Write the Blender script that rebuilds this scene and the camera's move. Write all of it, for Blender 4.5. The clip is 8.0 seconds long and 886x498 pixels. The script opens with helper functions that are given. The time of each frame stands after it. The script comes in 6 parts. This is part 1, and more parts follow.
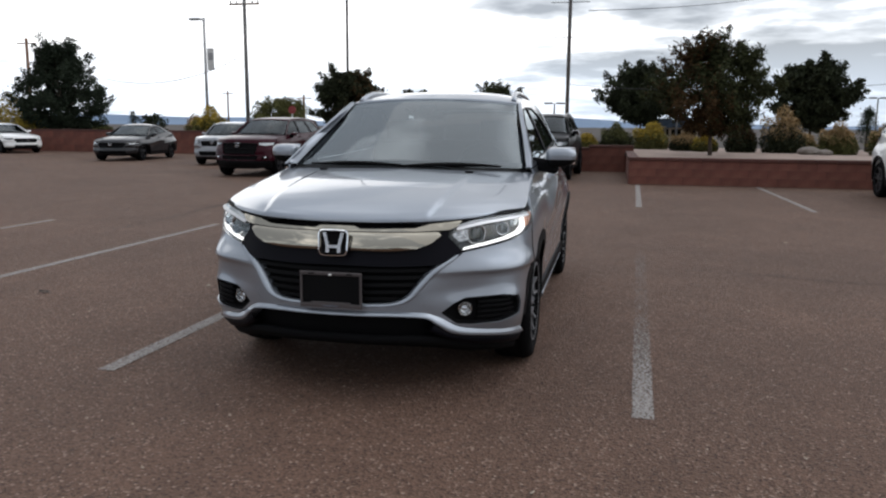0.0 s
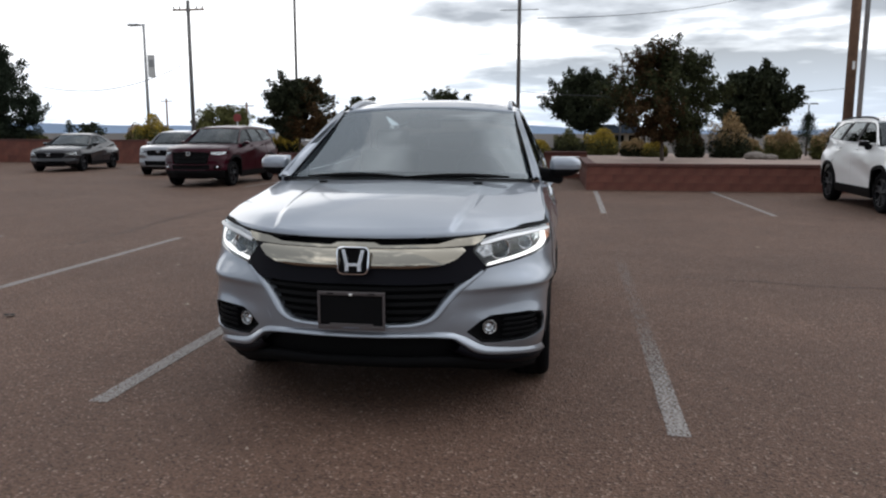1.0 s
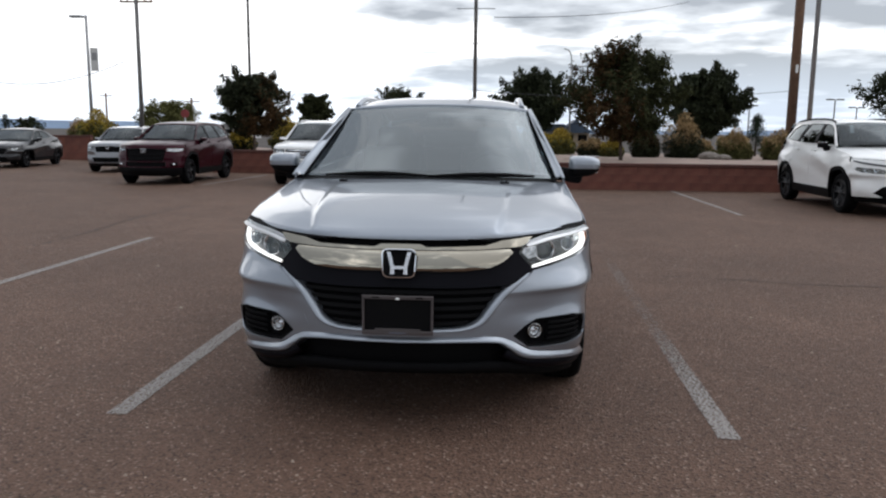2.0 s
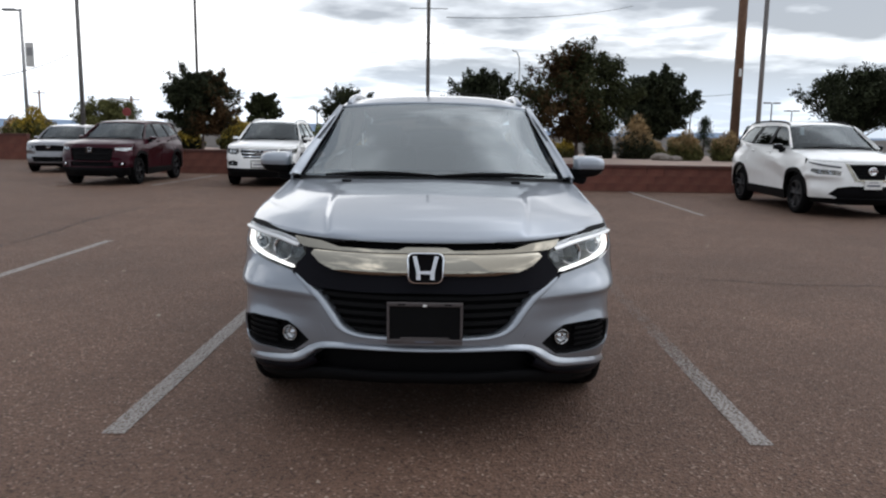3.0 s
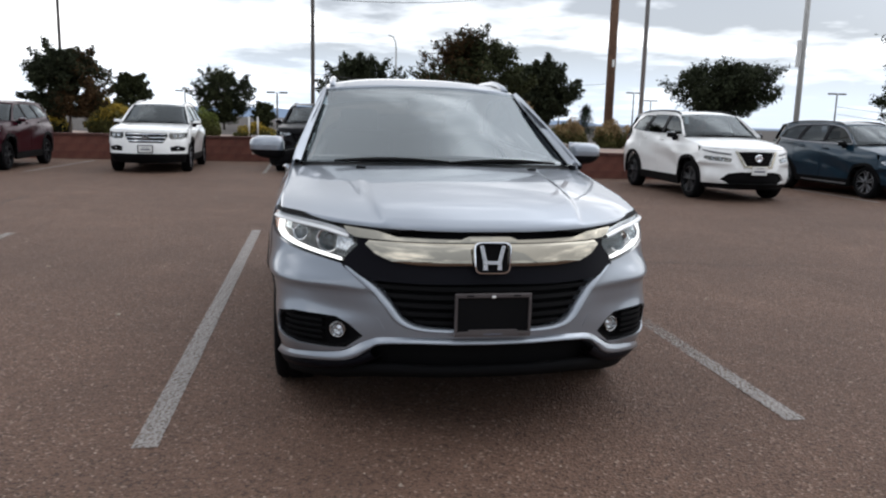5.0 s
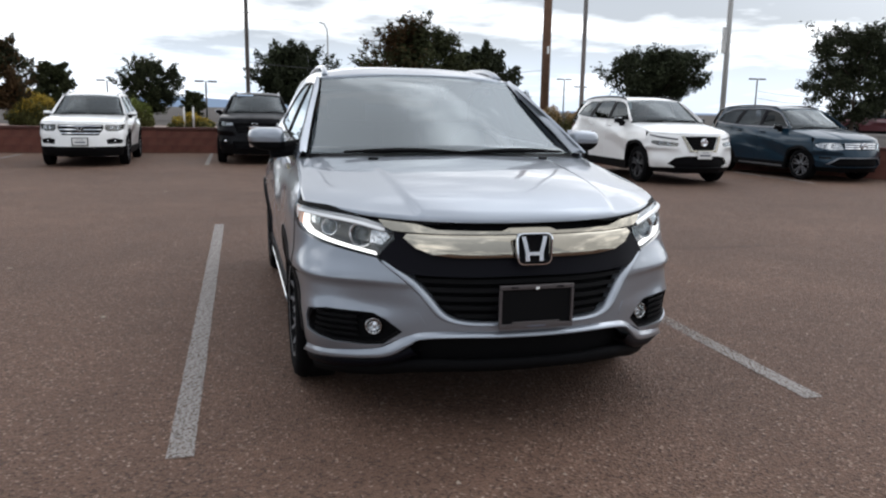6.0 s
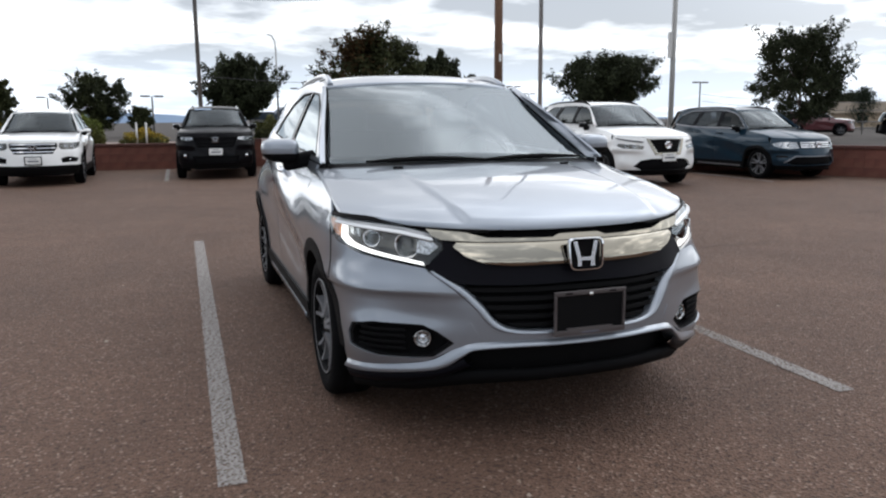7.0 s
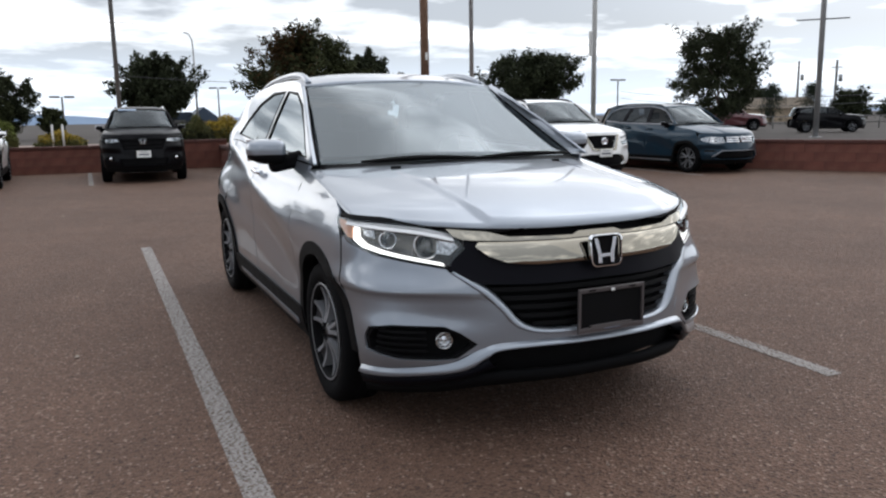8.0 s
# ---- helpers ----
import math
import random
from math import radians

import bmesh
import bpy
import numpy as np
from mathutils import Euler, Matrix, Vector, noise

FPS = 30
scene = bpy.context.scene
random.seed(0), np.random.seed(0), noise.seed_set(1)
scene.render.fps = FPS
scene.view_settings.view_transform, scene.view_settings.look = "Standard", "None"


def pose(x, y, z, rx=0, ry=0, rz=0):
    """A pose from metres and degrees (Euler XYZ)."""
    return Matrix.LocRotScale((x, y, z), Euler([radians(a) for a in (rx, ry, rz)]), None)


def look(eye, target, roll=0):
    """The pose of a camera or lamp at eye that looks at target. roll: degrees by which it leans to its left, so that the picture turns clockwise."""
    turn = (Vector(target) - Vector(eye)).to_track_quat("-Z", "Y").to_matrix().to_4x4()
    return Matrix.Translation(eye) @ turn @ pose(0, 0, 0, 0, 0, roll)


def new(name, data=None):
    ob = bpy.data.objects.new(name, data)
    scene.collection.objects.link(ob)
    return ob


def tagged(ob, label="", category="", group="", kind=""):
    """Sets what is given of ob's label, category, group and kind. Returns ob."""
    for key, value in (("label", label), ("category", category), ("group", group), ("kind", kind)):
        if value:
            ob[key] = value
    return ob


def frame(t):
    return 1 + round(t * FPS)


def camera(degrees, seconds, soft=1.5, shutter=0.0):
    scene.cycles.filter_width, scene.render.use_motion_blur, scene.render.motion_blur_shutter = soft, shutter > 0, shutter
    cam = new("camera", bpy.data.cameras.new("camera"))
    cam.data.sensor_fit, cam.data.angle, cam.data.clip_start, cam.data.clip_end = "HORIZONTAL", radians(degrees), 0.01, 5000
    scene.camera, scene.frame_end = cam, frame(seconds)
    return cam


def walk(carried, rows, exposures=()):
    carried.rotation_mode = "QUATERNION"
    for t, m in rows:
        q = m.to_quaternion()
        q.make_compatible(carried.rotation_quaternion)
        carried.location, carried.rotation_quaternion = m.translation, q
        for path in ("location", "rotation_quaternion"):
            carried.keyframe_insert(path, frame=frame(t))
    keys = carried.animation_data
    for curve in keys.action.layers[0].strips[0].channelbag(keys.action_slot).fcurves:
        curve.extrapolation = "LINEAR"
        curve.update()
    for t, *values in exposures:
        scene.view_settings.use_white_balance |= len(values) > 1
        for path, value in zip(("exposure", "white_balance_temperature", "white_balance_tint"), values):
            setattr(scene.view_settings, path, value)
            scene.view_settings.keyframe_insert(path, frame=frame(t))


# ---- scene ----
cam = camera(60.78, 8.0, soft=2.2)
PATH = [
    (0, (1.288, -3.345, 1.326), (0.642, -0.455, 0.845), 0.43),
    (0.5, (1.084, -3.312, 1.340), (0.529, -0.402, 0.866), 0.08),
    (1, (0.887, -3.242, 1.341), (0.457, -0.307, 0.887), 0.08),
    (1.5, (0.635, -3.231, 1.343), (0.331, -0.282, 0.882), 0.47),
    (3, (0.068, -3.027, 1.321), (0.070, -0.062, 0.867), 0.88),
    (3.5, (-0.153, -2.995, 1.325), (0.030, -0.041, 0.835), 1.42),
    (4, (-0.382, -2.963, 1.323), (-0.101, -0.019, 0.822), 0.76),
    (4.5, (-0.539, -2.917, 1.305), (-0.146, 0.017, 0.814), 1.28),
    (6, (-1.116, -2.705, 1.302), (-0.338, 0.142, 0.762), 0.93),
    (6.5, (-1.309, -2.630, 1.304), (-0.412, 0.182, 0.766), 0.60),
    (7, (-1.465, -2.534, 1.289), (-0.502, 0.262, 0.785), -0.45),
    (7.5, (-1.619, -2.405, 1.285), (-0.477, 0.315, 0.736), -0.16),
    (8, (-1.794, -2.346, 1.292), (-0.551, 0.335, 0.779), -0.99),
]
walk(cam, [(t, look(eye, target, roll)) for t, eye, target, roll in PATH],
     exposures=[(0, 0.23), (1.5, 0.25), (3.5, 0.34), (6.0, 0.54), (8, 0.50)])

# ---- sky and sun: bright overcast day, cloud layers ----
# the hidden sun stands east by north, less than half way up
SUN_WAY = (0.731, 0.295, 0.616)


def build_world():
    world = bpy.data.worlds.new("overcast_sky")
    scene.world = world
    world.use_nodes = True
    nt = world.node_tree
    nt.nodes.clear()
    N = nt.nodes.new
    out, bg = N("ShaderNodeOutputWorld"), N("ShaderNodeBackground")
    sky = N("ShaderNodeTexSky")
    sky.sky_type = "NISHITA"
    sky.sun_disc = False
    sky.sun_elevation, sky.sun_rotation = radians(38), radians(68)
    # the cloud deck is a flat layer overhead: directions are carried up to it
    tc, sep, mp = N("ShaderNodeTexCoord"), N("ShaderNodeSeparateXYZ"), N("ShaderNodeCombineXYZ")
    nt.links.new(tc.outputs["Generated"], sep.inputs[0])
    up = N("ShaderNodeMath")
    up.operation, up.use_clamp = "MULTIPLY_ADD", False
    up.inputs[1].default_value, up.inputs[2].default_value = 1.0, 0.11
    lim = N("ShaderNodeMath")
    lim.operation = "MAXIMUM"
    lim.inputs[1].default_value = 0.0
    nt.links.new(sep.outputs["Z"], lim.inputs[0])
    nt.links.new(lim.outputs[0], up.inputs[0])
    for i, axis in enumerate("XY"):
        dv = N("ShaderNodeMath")
        dv.operation = "DIVIDE"
        nt.links.new(sep.outputs[axis], dv.inputs[0])
        nt.links.new(up.outputs[0], dv.inputs[1])
        nt.links.new(dv.outputs[0], mp.inputs[i])
    mp.inputs[2].default_value = 3.7
    big, small = N("ShaderNodeTexNoise"), N("ShaderNodeTexNoise")
    big.inputs["Scale"].default_value, big.inputs["Detail"].default_value = 0.85, 5.0
    big.inputs["Roughness"].default_value = 0.45
    small.inputs["Scale"].default_value, small.inputs["Detail"].default_value = 3.0, 4.0
    for n in (big, small):
        nt.links.new(mp.outputs["Vector"], n.inputs["Vector"])
    add = N("ShaderNodeMath")
    add.operation = "MULTIPLY_ADD"
    add.inputs[1].default_value = 0.52
    nt.links.new(small.outputs["Fac"], add.inputs[0])
    nt.links.new(big.outputs["Fac"], add.inputs[2])
    # thinner, brighter cloud low to the north-west
    side, thin, less = N("ShaderNodeVectorMath"), N("ShaderNodeMapRange"), N("ShaderNodeMath")
    side.operation, less.operation = "DOT_PRODUCT", "SUBTRACT"
    side.inputs[1].default_value = (-0.5, 0.866, 0.0)
    nt.links.new(tc.outputs["Generated"], side.inputs[0])
    thin.inputs["From Min"].default_value, thin.inputs["From Max"].default_value = 0.80, 0.97
    thin.interpolation_type = "SMOOTHSTEP"
    thin.inputs["To Min"].default_value, thin.inputs["To Max"].default_value = -0.06, 0.22
    nt.links.new(side.outputs["Value"], thin.inputs["Value"])
    nt.links.new(add.outputs[0], less.inputs[0])
    nt.links.new(thin.outputs["Result"], less.inputs[1])
    ramp = N("ShaderNodeValToRGB")
    r = ramp.color_ramp
    r.elements[0].position, r.elements[0].color = 0.58, (8.6, 8.6, 8.7, 1)
    r.elements[1].position, r.elements[1].color = 0.84, (2.2, 2.35, 2.6, 1)
    e = r.elements.new(0.66)
    e.color = (6.7, 6.8, 7.05, 1)
    e = r.elements.new(0.73)
    e.color = (4.1, 4.3, 4.6, 1)
    nt.links.new(less.outputs[0], ramp.inputs["Fac"])
    # an overcast sky is brighter overhead than low down
    glow = N("ShaderNodeMapRange")
    glow.interpolation_type = "SMOOTHSTEP"
    glow.inputs["From Min"].default_value, glow.inputs["From Max"].default_value = 0.30, 0.80
    glow.inputs["To Min"].default_value, glow.inputs["To Max"].default_value = 1.20, 2.05
    nt.links.new(sep.outputs["Z"], glow.inputs["Value"])
    # broad brightening of the cloud round the hidden sun
    toward, halo, both = N("ShaderNodeVectorMath"), N("ShaderNodeMapRange"), N("ShaderNodeMath")
    toward.operation, both.operation = "DOT_PRODUCT", "MULTIPLY"
    toward.inputs[1].default_value = SUN_WAY
    nt.links.new(tc.outputs["Generated"], toward.inputs[0])
    halo.interpolation_type = "SMOOTHSTEP"
    halo.inputs["From Min"].default_value, halo.inputs["From Max"].default_value = 0.70, 1.0
    halo.inputs["To Min"].default_value, halo.inputs["To Max"].default_value = 1.0, 1.95
    nt.links.new(toward.outputs["Value"], halo.inputs["Value"])
    nt.links.new(glow.outputs["Result"], both.inputs[0])
    nt.links.new(halo.outputs["Result"], both.inputs[1])
    lit = N("ShaderNodeVectorMath")
    lit.operation = "SCALE"
    nt.links.new(ramp.outputs["Color"], lit.inputs[0])
    nt.links.new(both.outputs[0], lit.inputs["Scale"])
    mix = N("ShaderNodeMix")
    mix.data_type = "RGBA"
    mix.inputs["Factor"].default_value = 0.93
    nt.links.new(sky.outputs[0], mix.inputs["A"])
    nt.links.new(lit.outputs["Vector"], mix.inputs["B"])
    # clear blue strip low over the hills
    low, strip = N("ShaderNodeMapRange"), N("ShaderNodeMix")
    low.inputs["From Min"].default_value, low.inputs["From Max"].default_value = 0.035, 0.10
    low.inputs["To Min"].default_value, low.inputs["To Max"].default_value = 0.62, 0.0
    nt.links.new(sep.outputs["Z"], low.inputs["Value"])
    strip.data_type = "RGBA"
    nt.links.new(low.outputs["Result"], strip.inputs["Factor"])
    nt.links.new(mix.outputs["Result"], strip.inputs["A"])
    strip.inputs["B"].default_value = (4.9, 5.7, 6.8, 1)
    nt.links.new(strip.outputs["Result"], bg.inputs["Color"])
    bg.inputs["Strength"].default_value = 0.150
    nt.links.new(bg.outputs[0], out.inputs["Surface"])
    return world


build_world()
sun = new("sun", bpy.data.lights.new("sun", "SUN"))
sun.data.energy, sun.data.angle, sun.data.color = 0.5, radians(140), (1.0, 0.93, 0.84)
sun.matrix_world = look(tuple(40 * c for c in SUN_WAY), (0, 0, 0))


# ---- materials ----
def mat(name, color, rough=0.5, metal=0.0, var=0.12, scale=8.0, fine=90.0, bump=0.0, coat=0.0, coat_rough=0.03, spec=0.5, dirt=None, dirt_at=0.62, random_tone=0.0, rough_var=0.08, island=False):
    """A surface with tone that varies at two scales, roughness that varies with it and fine relief."""
    m = bpy.data.materials.new(name)
    m.use_nodes = True
    nt = m.node_tree
    b = nt.nodes["Principled BSDF"]
    N, K = nt.nodes.new, nt.links.new
    tc = N("ShaderNodeTexCoord")
    n1, n2 = N("ShaderNodeTexNoise"), N("ShaderNodeTexNoise")
    n1.inputs["Scale"].default_value, n1.inputs["Detail"].default_value = scale, 5
    n2.inputs["Scale"].default_value, n2.inputs["Detail"].default_value = fine, 3
    for n in (n1, n2):
        K(tc.outputs["Object"], n.inputs["Vector"])
    mixn = N("ShaderNodeMath")
    mixn.operation = "MULTIPLY_ADD"
    mixn.inputs[1].default_value = 0.55
    K(n2.outputs["Fac"], mixn.inputs[0])
    K(n1.outputs["Fac"], mixn.inputs[2])
    ramp = N("ShaderNodeMapRange")
    ramp.inputs["From Min"].default_value, ramp.inputs["From Max"].default_value = 0.45, 1.1
    ramp.inputs["To Min"].default_value, ramp.inputs["To Max"].default_value = 1 - var, 1 + var
    K(mixn.outputs[0], ramp.inputs["Value"])
    tone = ramp.outputs["Result"]
    if random_tone:
        oi = N("ShaderNodeNewGeometry" if island else "ShaderNodeObjectInfo")
        rr = N("ShaderNodeMapRange")
        rr.inputs["To Min"].default_value, rr.inputs["To Max"].default_value = 1 - random_tone, 1 + random_tone
        K(oi.outputs["Random Per Island" if island else "Random"], rr.inputs["Value"])
        mu = N("ShaderNodeMath")
        mu.operation = "MULTIPLY"
        K(tone, mu.inputs[0])
        K(rr.outputs["Result"], mu.inputs[1])
        tone = mu.outputs[0]
    sc = N("ShaderNodeVectorMath")
    sc.operation = "SCALE"
    sc.inputs[0].default_value = color
    K(tone, sc.inputs["Scale"])
    col = sc.outputs["Vector"]
    if dirt:
        n3 = N("ShaderNodeTexNoise")
        n3.inputs["Scale"].default_value, n3.inputs["Detail"].default_value = scale * 0.35, 8
        K(tc.outputs["Object"], n3.inputs["Vector"])
        mr = N("ShaderNodeMapRange")
        mr.inputs["From Min"].default_value, mr.inputs["From Max"].default_value = dirt_at - 0.1, dirt_at + 0.1
        K(n3.outputs["Fac"], mr.inputs["Value"])
        mx = N("ShaderNodeMix")
        mx.data_type = "RGBA"
        K(mr.outputs["Result"], mx.inputs["Factor"])
        K(col, mx.inputs["A"])
        mx.inputs["B"].default_value = (*dirt, 1)
        col = mx.outputs["Result"]
    K(col, b.inputs["Base Color"])
    ro = N("ShaderNodeMapRange")
    ro.inputs["To Min"].default_value, ro.inputs["To Max"].default_value = max(rough - rough_var, 0.01), min(rough + rough_var, 1)
    K(n1.outputs["Fac"], ro.inputs["Value"])
    K(ro.outputs["Result"], b.inputs["Roughness"])
    b.inputs["Metallic"].default_value = metal
    b.inputs["Coat Weight"].default_value, b.inputs["Coat Roughness"].default_value = coat, coat_rough
    b.inputs["Specular IOR Level"].default_value = spec
    if bump:
        bp = N("ShaderNodeBump")
        bp.inputs["Strength"].default_value, bp.inputs["Distance"].default_value = bump, 0.01
        K(n2.outputs["Fac"], bp.inputs["Height"])
        K(bp.outputs["Normal"], b.inputs["Normal"])
    return m


def glass_mat(name, tint, rough=0.0, alpha=0.0, ior=1.56):
    """Thin automotive glazing: mirror-like sheen by angle over a tinted clear pane."""
    m = bpy.data.materials.new(name)
    m.use_nodes = True
    nt = m.node_tree
    nt.nodes.clear()
    N, K = nt.nodes.new, nt.links.new
    out, mix = N("ShaderNodeOutputMaterial"), N("ShaderNodeMixShader")
    gl, tr, fr = N("ShaderNodeBsdfGlossy"), N("ShaderNodeBsdfTransparent"), N("ShaderNodeFresnel")
    gl.inputs["Roughness"].default_value = rough
    gl.inputs["Color"].default_value = (0.90, 0.97, 1, 1)
    tr.inputs["Color"].default_value = (*tint, 1)
    fr.inputs["IOR"].default_value = ior
    mr = N("ShaderNodeMapRange")
    mr.inputs["To Min"].default_value = alpha
    K(fr.outputs[0], mr.inputs["Value"])
    K(mr.outputs["Result"], mix.inputs[0])
    K(tr.outputs[0], mix.inputs[1])
    K(gl.outputs[0], mix.inputs[2])
    K(mix.outputs[0], out.inputs["Surface"])
    return m


def light_mat(name, color, strength):
    m = bpy.data.materials.new(name)
    m.use_nodes = True
    b = m.node_tree.nodes["Principled BSDF"]
    b.inputs["Base Color"].default_value = (*color, 1)
    b.inputs["Emission Color"].default_value = (*color, 1)
    b.inputs["Emission Strength"].default_value = strength
    b.inputs["Roughness"].default_value = 0.25
    return m


def paint(name, color, metal=0.5, rough=0.32, flake=0.06, coat=1.0, spec=0.5, haze=0.03):
    return mat(name, color, rough=rough, metal=metal, var=flake, scale=3.0, fine=900.0, coat=coat, coat_rough=haze, rough_var=0.03, spec=spec)


M_SILVER = paint("silver_metallic_paint", (0.262, 0.288, 0.325), 0.66, 0.30, haze=0.035)
M_WHITE = paint("white_paint", (0.80, 0.80, 0.785), 0.0, 0.35, 0.03)
M_BLUE = paint("dark_blue_metallic_paint", (0.008, 0.028, 0.048), 0.35, 0.3, coat=0.5, spec=0.2)
M_BLACKPAINT = paint("black_paint", (0.003, 0.003, 0.004), 0.0, 0.35, coat=0.16, spec=0.05)
M_MAROON = paint("dark_red_metallic_paint", (0.028, 0.0015, 0.006), 0.3, 0.3, coat=0.26, spec=0.08)
M_GREY = paint("grey_metallic_paint", (0.028, 0.028, 0.031), 0.4, 0.3, coat=0.6, spec=0.2)
M_LIGHTGREY = paint("light_silver_paint", (0.28, 0.29, 0.31), 0.6, 0.3)
M_MIDGREY = paint("mid_grey_paint", (0.22, 0.225, 0.24), 0.5, 0.3)
M_RED = paint("red_paint", (0.075, 0.010, 0.014), 0.2, 0.3)
M_TRIM = mat("black_textured_plastic", (0.0045, 0.0045, 0.005), 0.62, var=0.2, fine=600, bump=0.12, spec=0.08)
M_SATIN = mat("satin_black_trim", (0.0045, 0.0045, 0.007), 0.45, var=0.1, fine=500, spec=0.07)
M_VOID = mat("dark_cavity_plastic", (0.003, 0.003, 0.0035), 0.8, var=0.2, spec=0.1)
M_CHROME = mat("smoked_chrome", (0.38, 0.35, 0.29), 0.06, 1.0, var=0.04, scale=2.0, fine=60, rough_var=0.03)
M_BRIGHT = mat("bright_chrome", (0.82, 0.83, 0.85), 0.07, 1.0, var=0.04, rough_var=0.03)
M_BADGE = mat("satin_badge_metal", (0.66, 0.67, 0.69), 0.22, 1.0, var=0.05, rough_var=0.03)
M_BEZEL = mat("grey_lamp_bezel", (0.15, 0.138, 0.120), 0.25, 0.6, var=0.35, scale=22)
M_EYELID = mat("silver_lamp_trim", (0.62, 0.62, 0.62), 0.35, 0.6, var=0.05, rough_var=0.03)
M_FACET = mat("faceted_lamp_reflector", (0.50, 0.50, 0.50), 0.14, 1.0, var=0.8, scale=60, fine=200)
M_RUBBER = mat("tyre_rubber", (0.0045, 0.0045, 0.005), 0.8, var=0.25, fine=220, bump=0.3, spec=0.06)
M_RIMDARK = mat("dark_grey_alloy", (0.035, 0.036, 0.04), 0.35, 0.6)
M_RIMGREY = mat("grey_alloy", (0.075, 0.077, 0.082), 0.35, 0.5)
M_RIMSILVER = mat("machined_alloy", (0.22, 0.225, 0.24), 0.36, 0.4)
M_LAMPDARK = mat("lamp_housing", (0.026, 0.025, 0.024), 0.3, 0.2, spec=0.3)
M_REFLECTOR = mat("lamp_reflector", (0.75, 0.76, 0.78), 0.12, 1.0, var=0.1, scale=30)
M_AMBER = mat("pale_amber_lens", (0.85, 0.46, 0.30), 0.2)
M_DRL = light_mat("daytime_light", (1.0, 0.985, 0.96), 1.15)
M_LENS = glass_mat("lamp_lens", (0.93, 0.94, 0.95))
M_WINDSHIELD = glass_mat("windshield_glass", (0.26, 0.31, 0.32), 0.01, 0.05, 1.92)
M_PARKSIDE = glass_mat("parked_car_side_glass", (0.08, 0.09, 0.09), 0.0, 0.0, 1.26)
M_PARKGLASS = glass_mat("parked_car_windshield_glass", (0.11, 0.13, 0.13), 0.0, 0.03, 1.36)
M_SIDEGLASS = glass_mat("side_glass", (0.20, 0.22, 0.22), 0.0, 0.12)
M_DARKGLASS = glass_mat("privacy_glass", (0.06, 0.065, 0.07), 0.0, 0.01, 1.38)
M_CABIN = mat("cabin_plastic", (0.02, 0.02, 0.022), 0.7, var=0.2)
M_SEAT = mat("grey_seat_fabric", (0.03, 0.03, 0.033), 0.9, var=0.2, fine=300, bump=0.2)
M_PLATEWHITE = mat("white_plate", (0.72, 0.72, 0.7), 0.4)
M_PLATEFRAME = mat("dull_plate_frame", (0.075, 0.064, 0.064), 0.45, 0.2)
M_WHITEPOLE = mat("pale_painted_pole", (0.55, 0.54, 0.52), 0.5, var=0.12)
M_BAR = mat("grey_print", (0.10, 0.11, 0.14), 0.5)
M_STICKER = mat("pale_blue_sticker", (0.35, 0.45, 0.60), 0.5)


# ---- building tools ----
from mathutils.geometry import delaunay_2d_cdt


def part(name, data, material, parent=None, label="", m=None):
    """Links a bmesh or mesh as one object, under a thing or a part."""
    if isinstance(data, bmesh.types.BMesh):
        mesh = bpy.data.meshes.new(name)
        data.to_mesh(mesh)
        data.free()
        data = mesh
    if material is not None and not data.materials:
        data.materials.append(material)
    ob = new(name, data)
    if parent is not None:
        ob.parent = parent
    if m is not None:
        ob.matrix_basis = m
    if label:
        ob["label"] = label
    return ob


def thing(name, label, category, m=None, group="", kind=""):
    ob = new(name)
    ob.empty_display_size = 0.2
    if m is not None:
        ob.matrix_basis = m
    return tagged(ob, label, category, group, kind)


def spline(points, n=10, closed=False):
    """Points along a smooth curve through the given ones."""
    p = np.array(points, float)
    q = np.vstack([p[-1:], p, p[:2]]) if closed else np.vstack([2 * p[0] - p[1], p, 2 * p[-1] - p[-2]])
    t = (np.arange(n) / n)[:, None]
    out = []
    for i in range(1, len(q) - 2):
        a, b, c, d = q[i - 1], q[i], q[i + 1], q[i + 2]
        out.append(0.5 * (2 * b + (c - a) * t + (2 * a - 5 * b + 4 * c - d) * t ** 2 + (3 * b - a - 3 * c + d) * t ** 3))
    out = np.vstack(out)
    return out if closed else np.vstack([out, p[-1:]])


def curve1(pairs):
    s = spline(pairs, 12)
    order = np.argsort(s[:, 0])
    xs, ys = s[order, 0], s[order, 1]
    return lambda v: np.interp(v, xs, ys)


def inside(poly, pts):
    x, y = pts[:, 0], pts[:, 1]
    hit = np.zeros(len(pts), bool)
    a = poly
    b = np.roll(poly, -1, axis=0)
    for (x0, y0), (x1, y1) in zip(a, b):
        if y0 == y1:
            continue
        cross = (y0 > y) != (y1 > y)
        hit ^= cross & (x < (x1 - x0) * (y - y0) / (y1 - y0) + x0)
    return hit


def resample(poly, step):
    out = []
    for a, b in zip(poly, np.roll(poly, -1, axis=0)):
        k = max(1, int(np.ceil(np.linalg.norm(b - a) / step)))
        for i in range(k):
            out.append(a + (b - a) * i / k)
    return np.array(out)


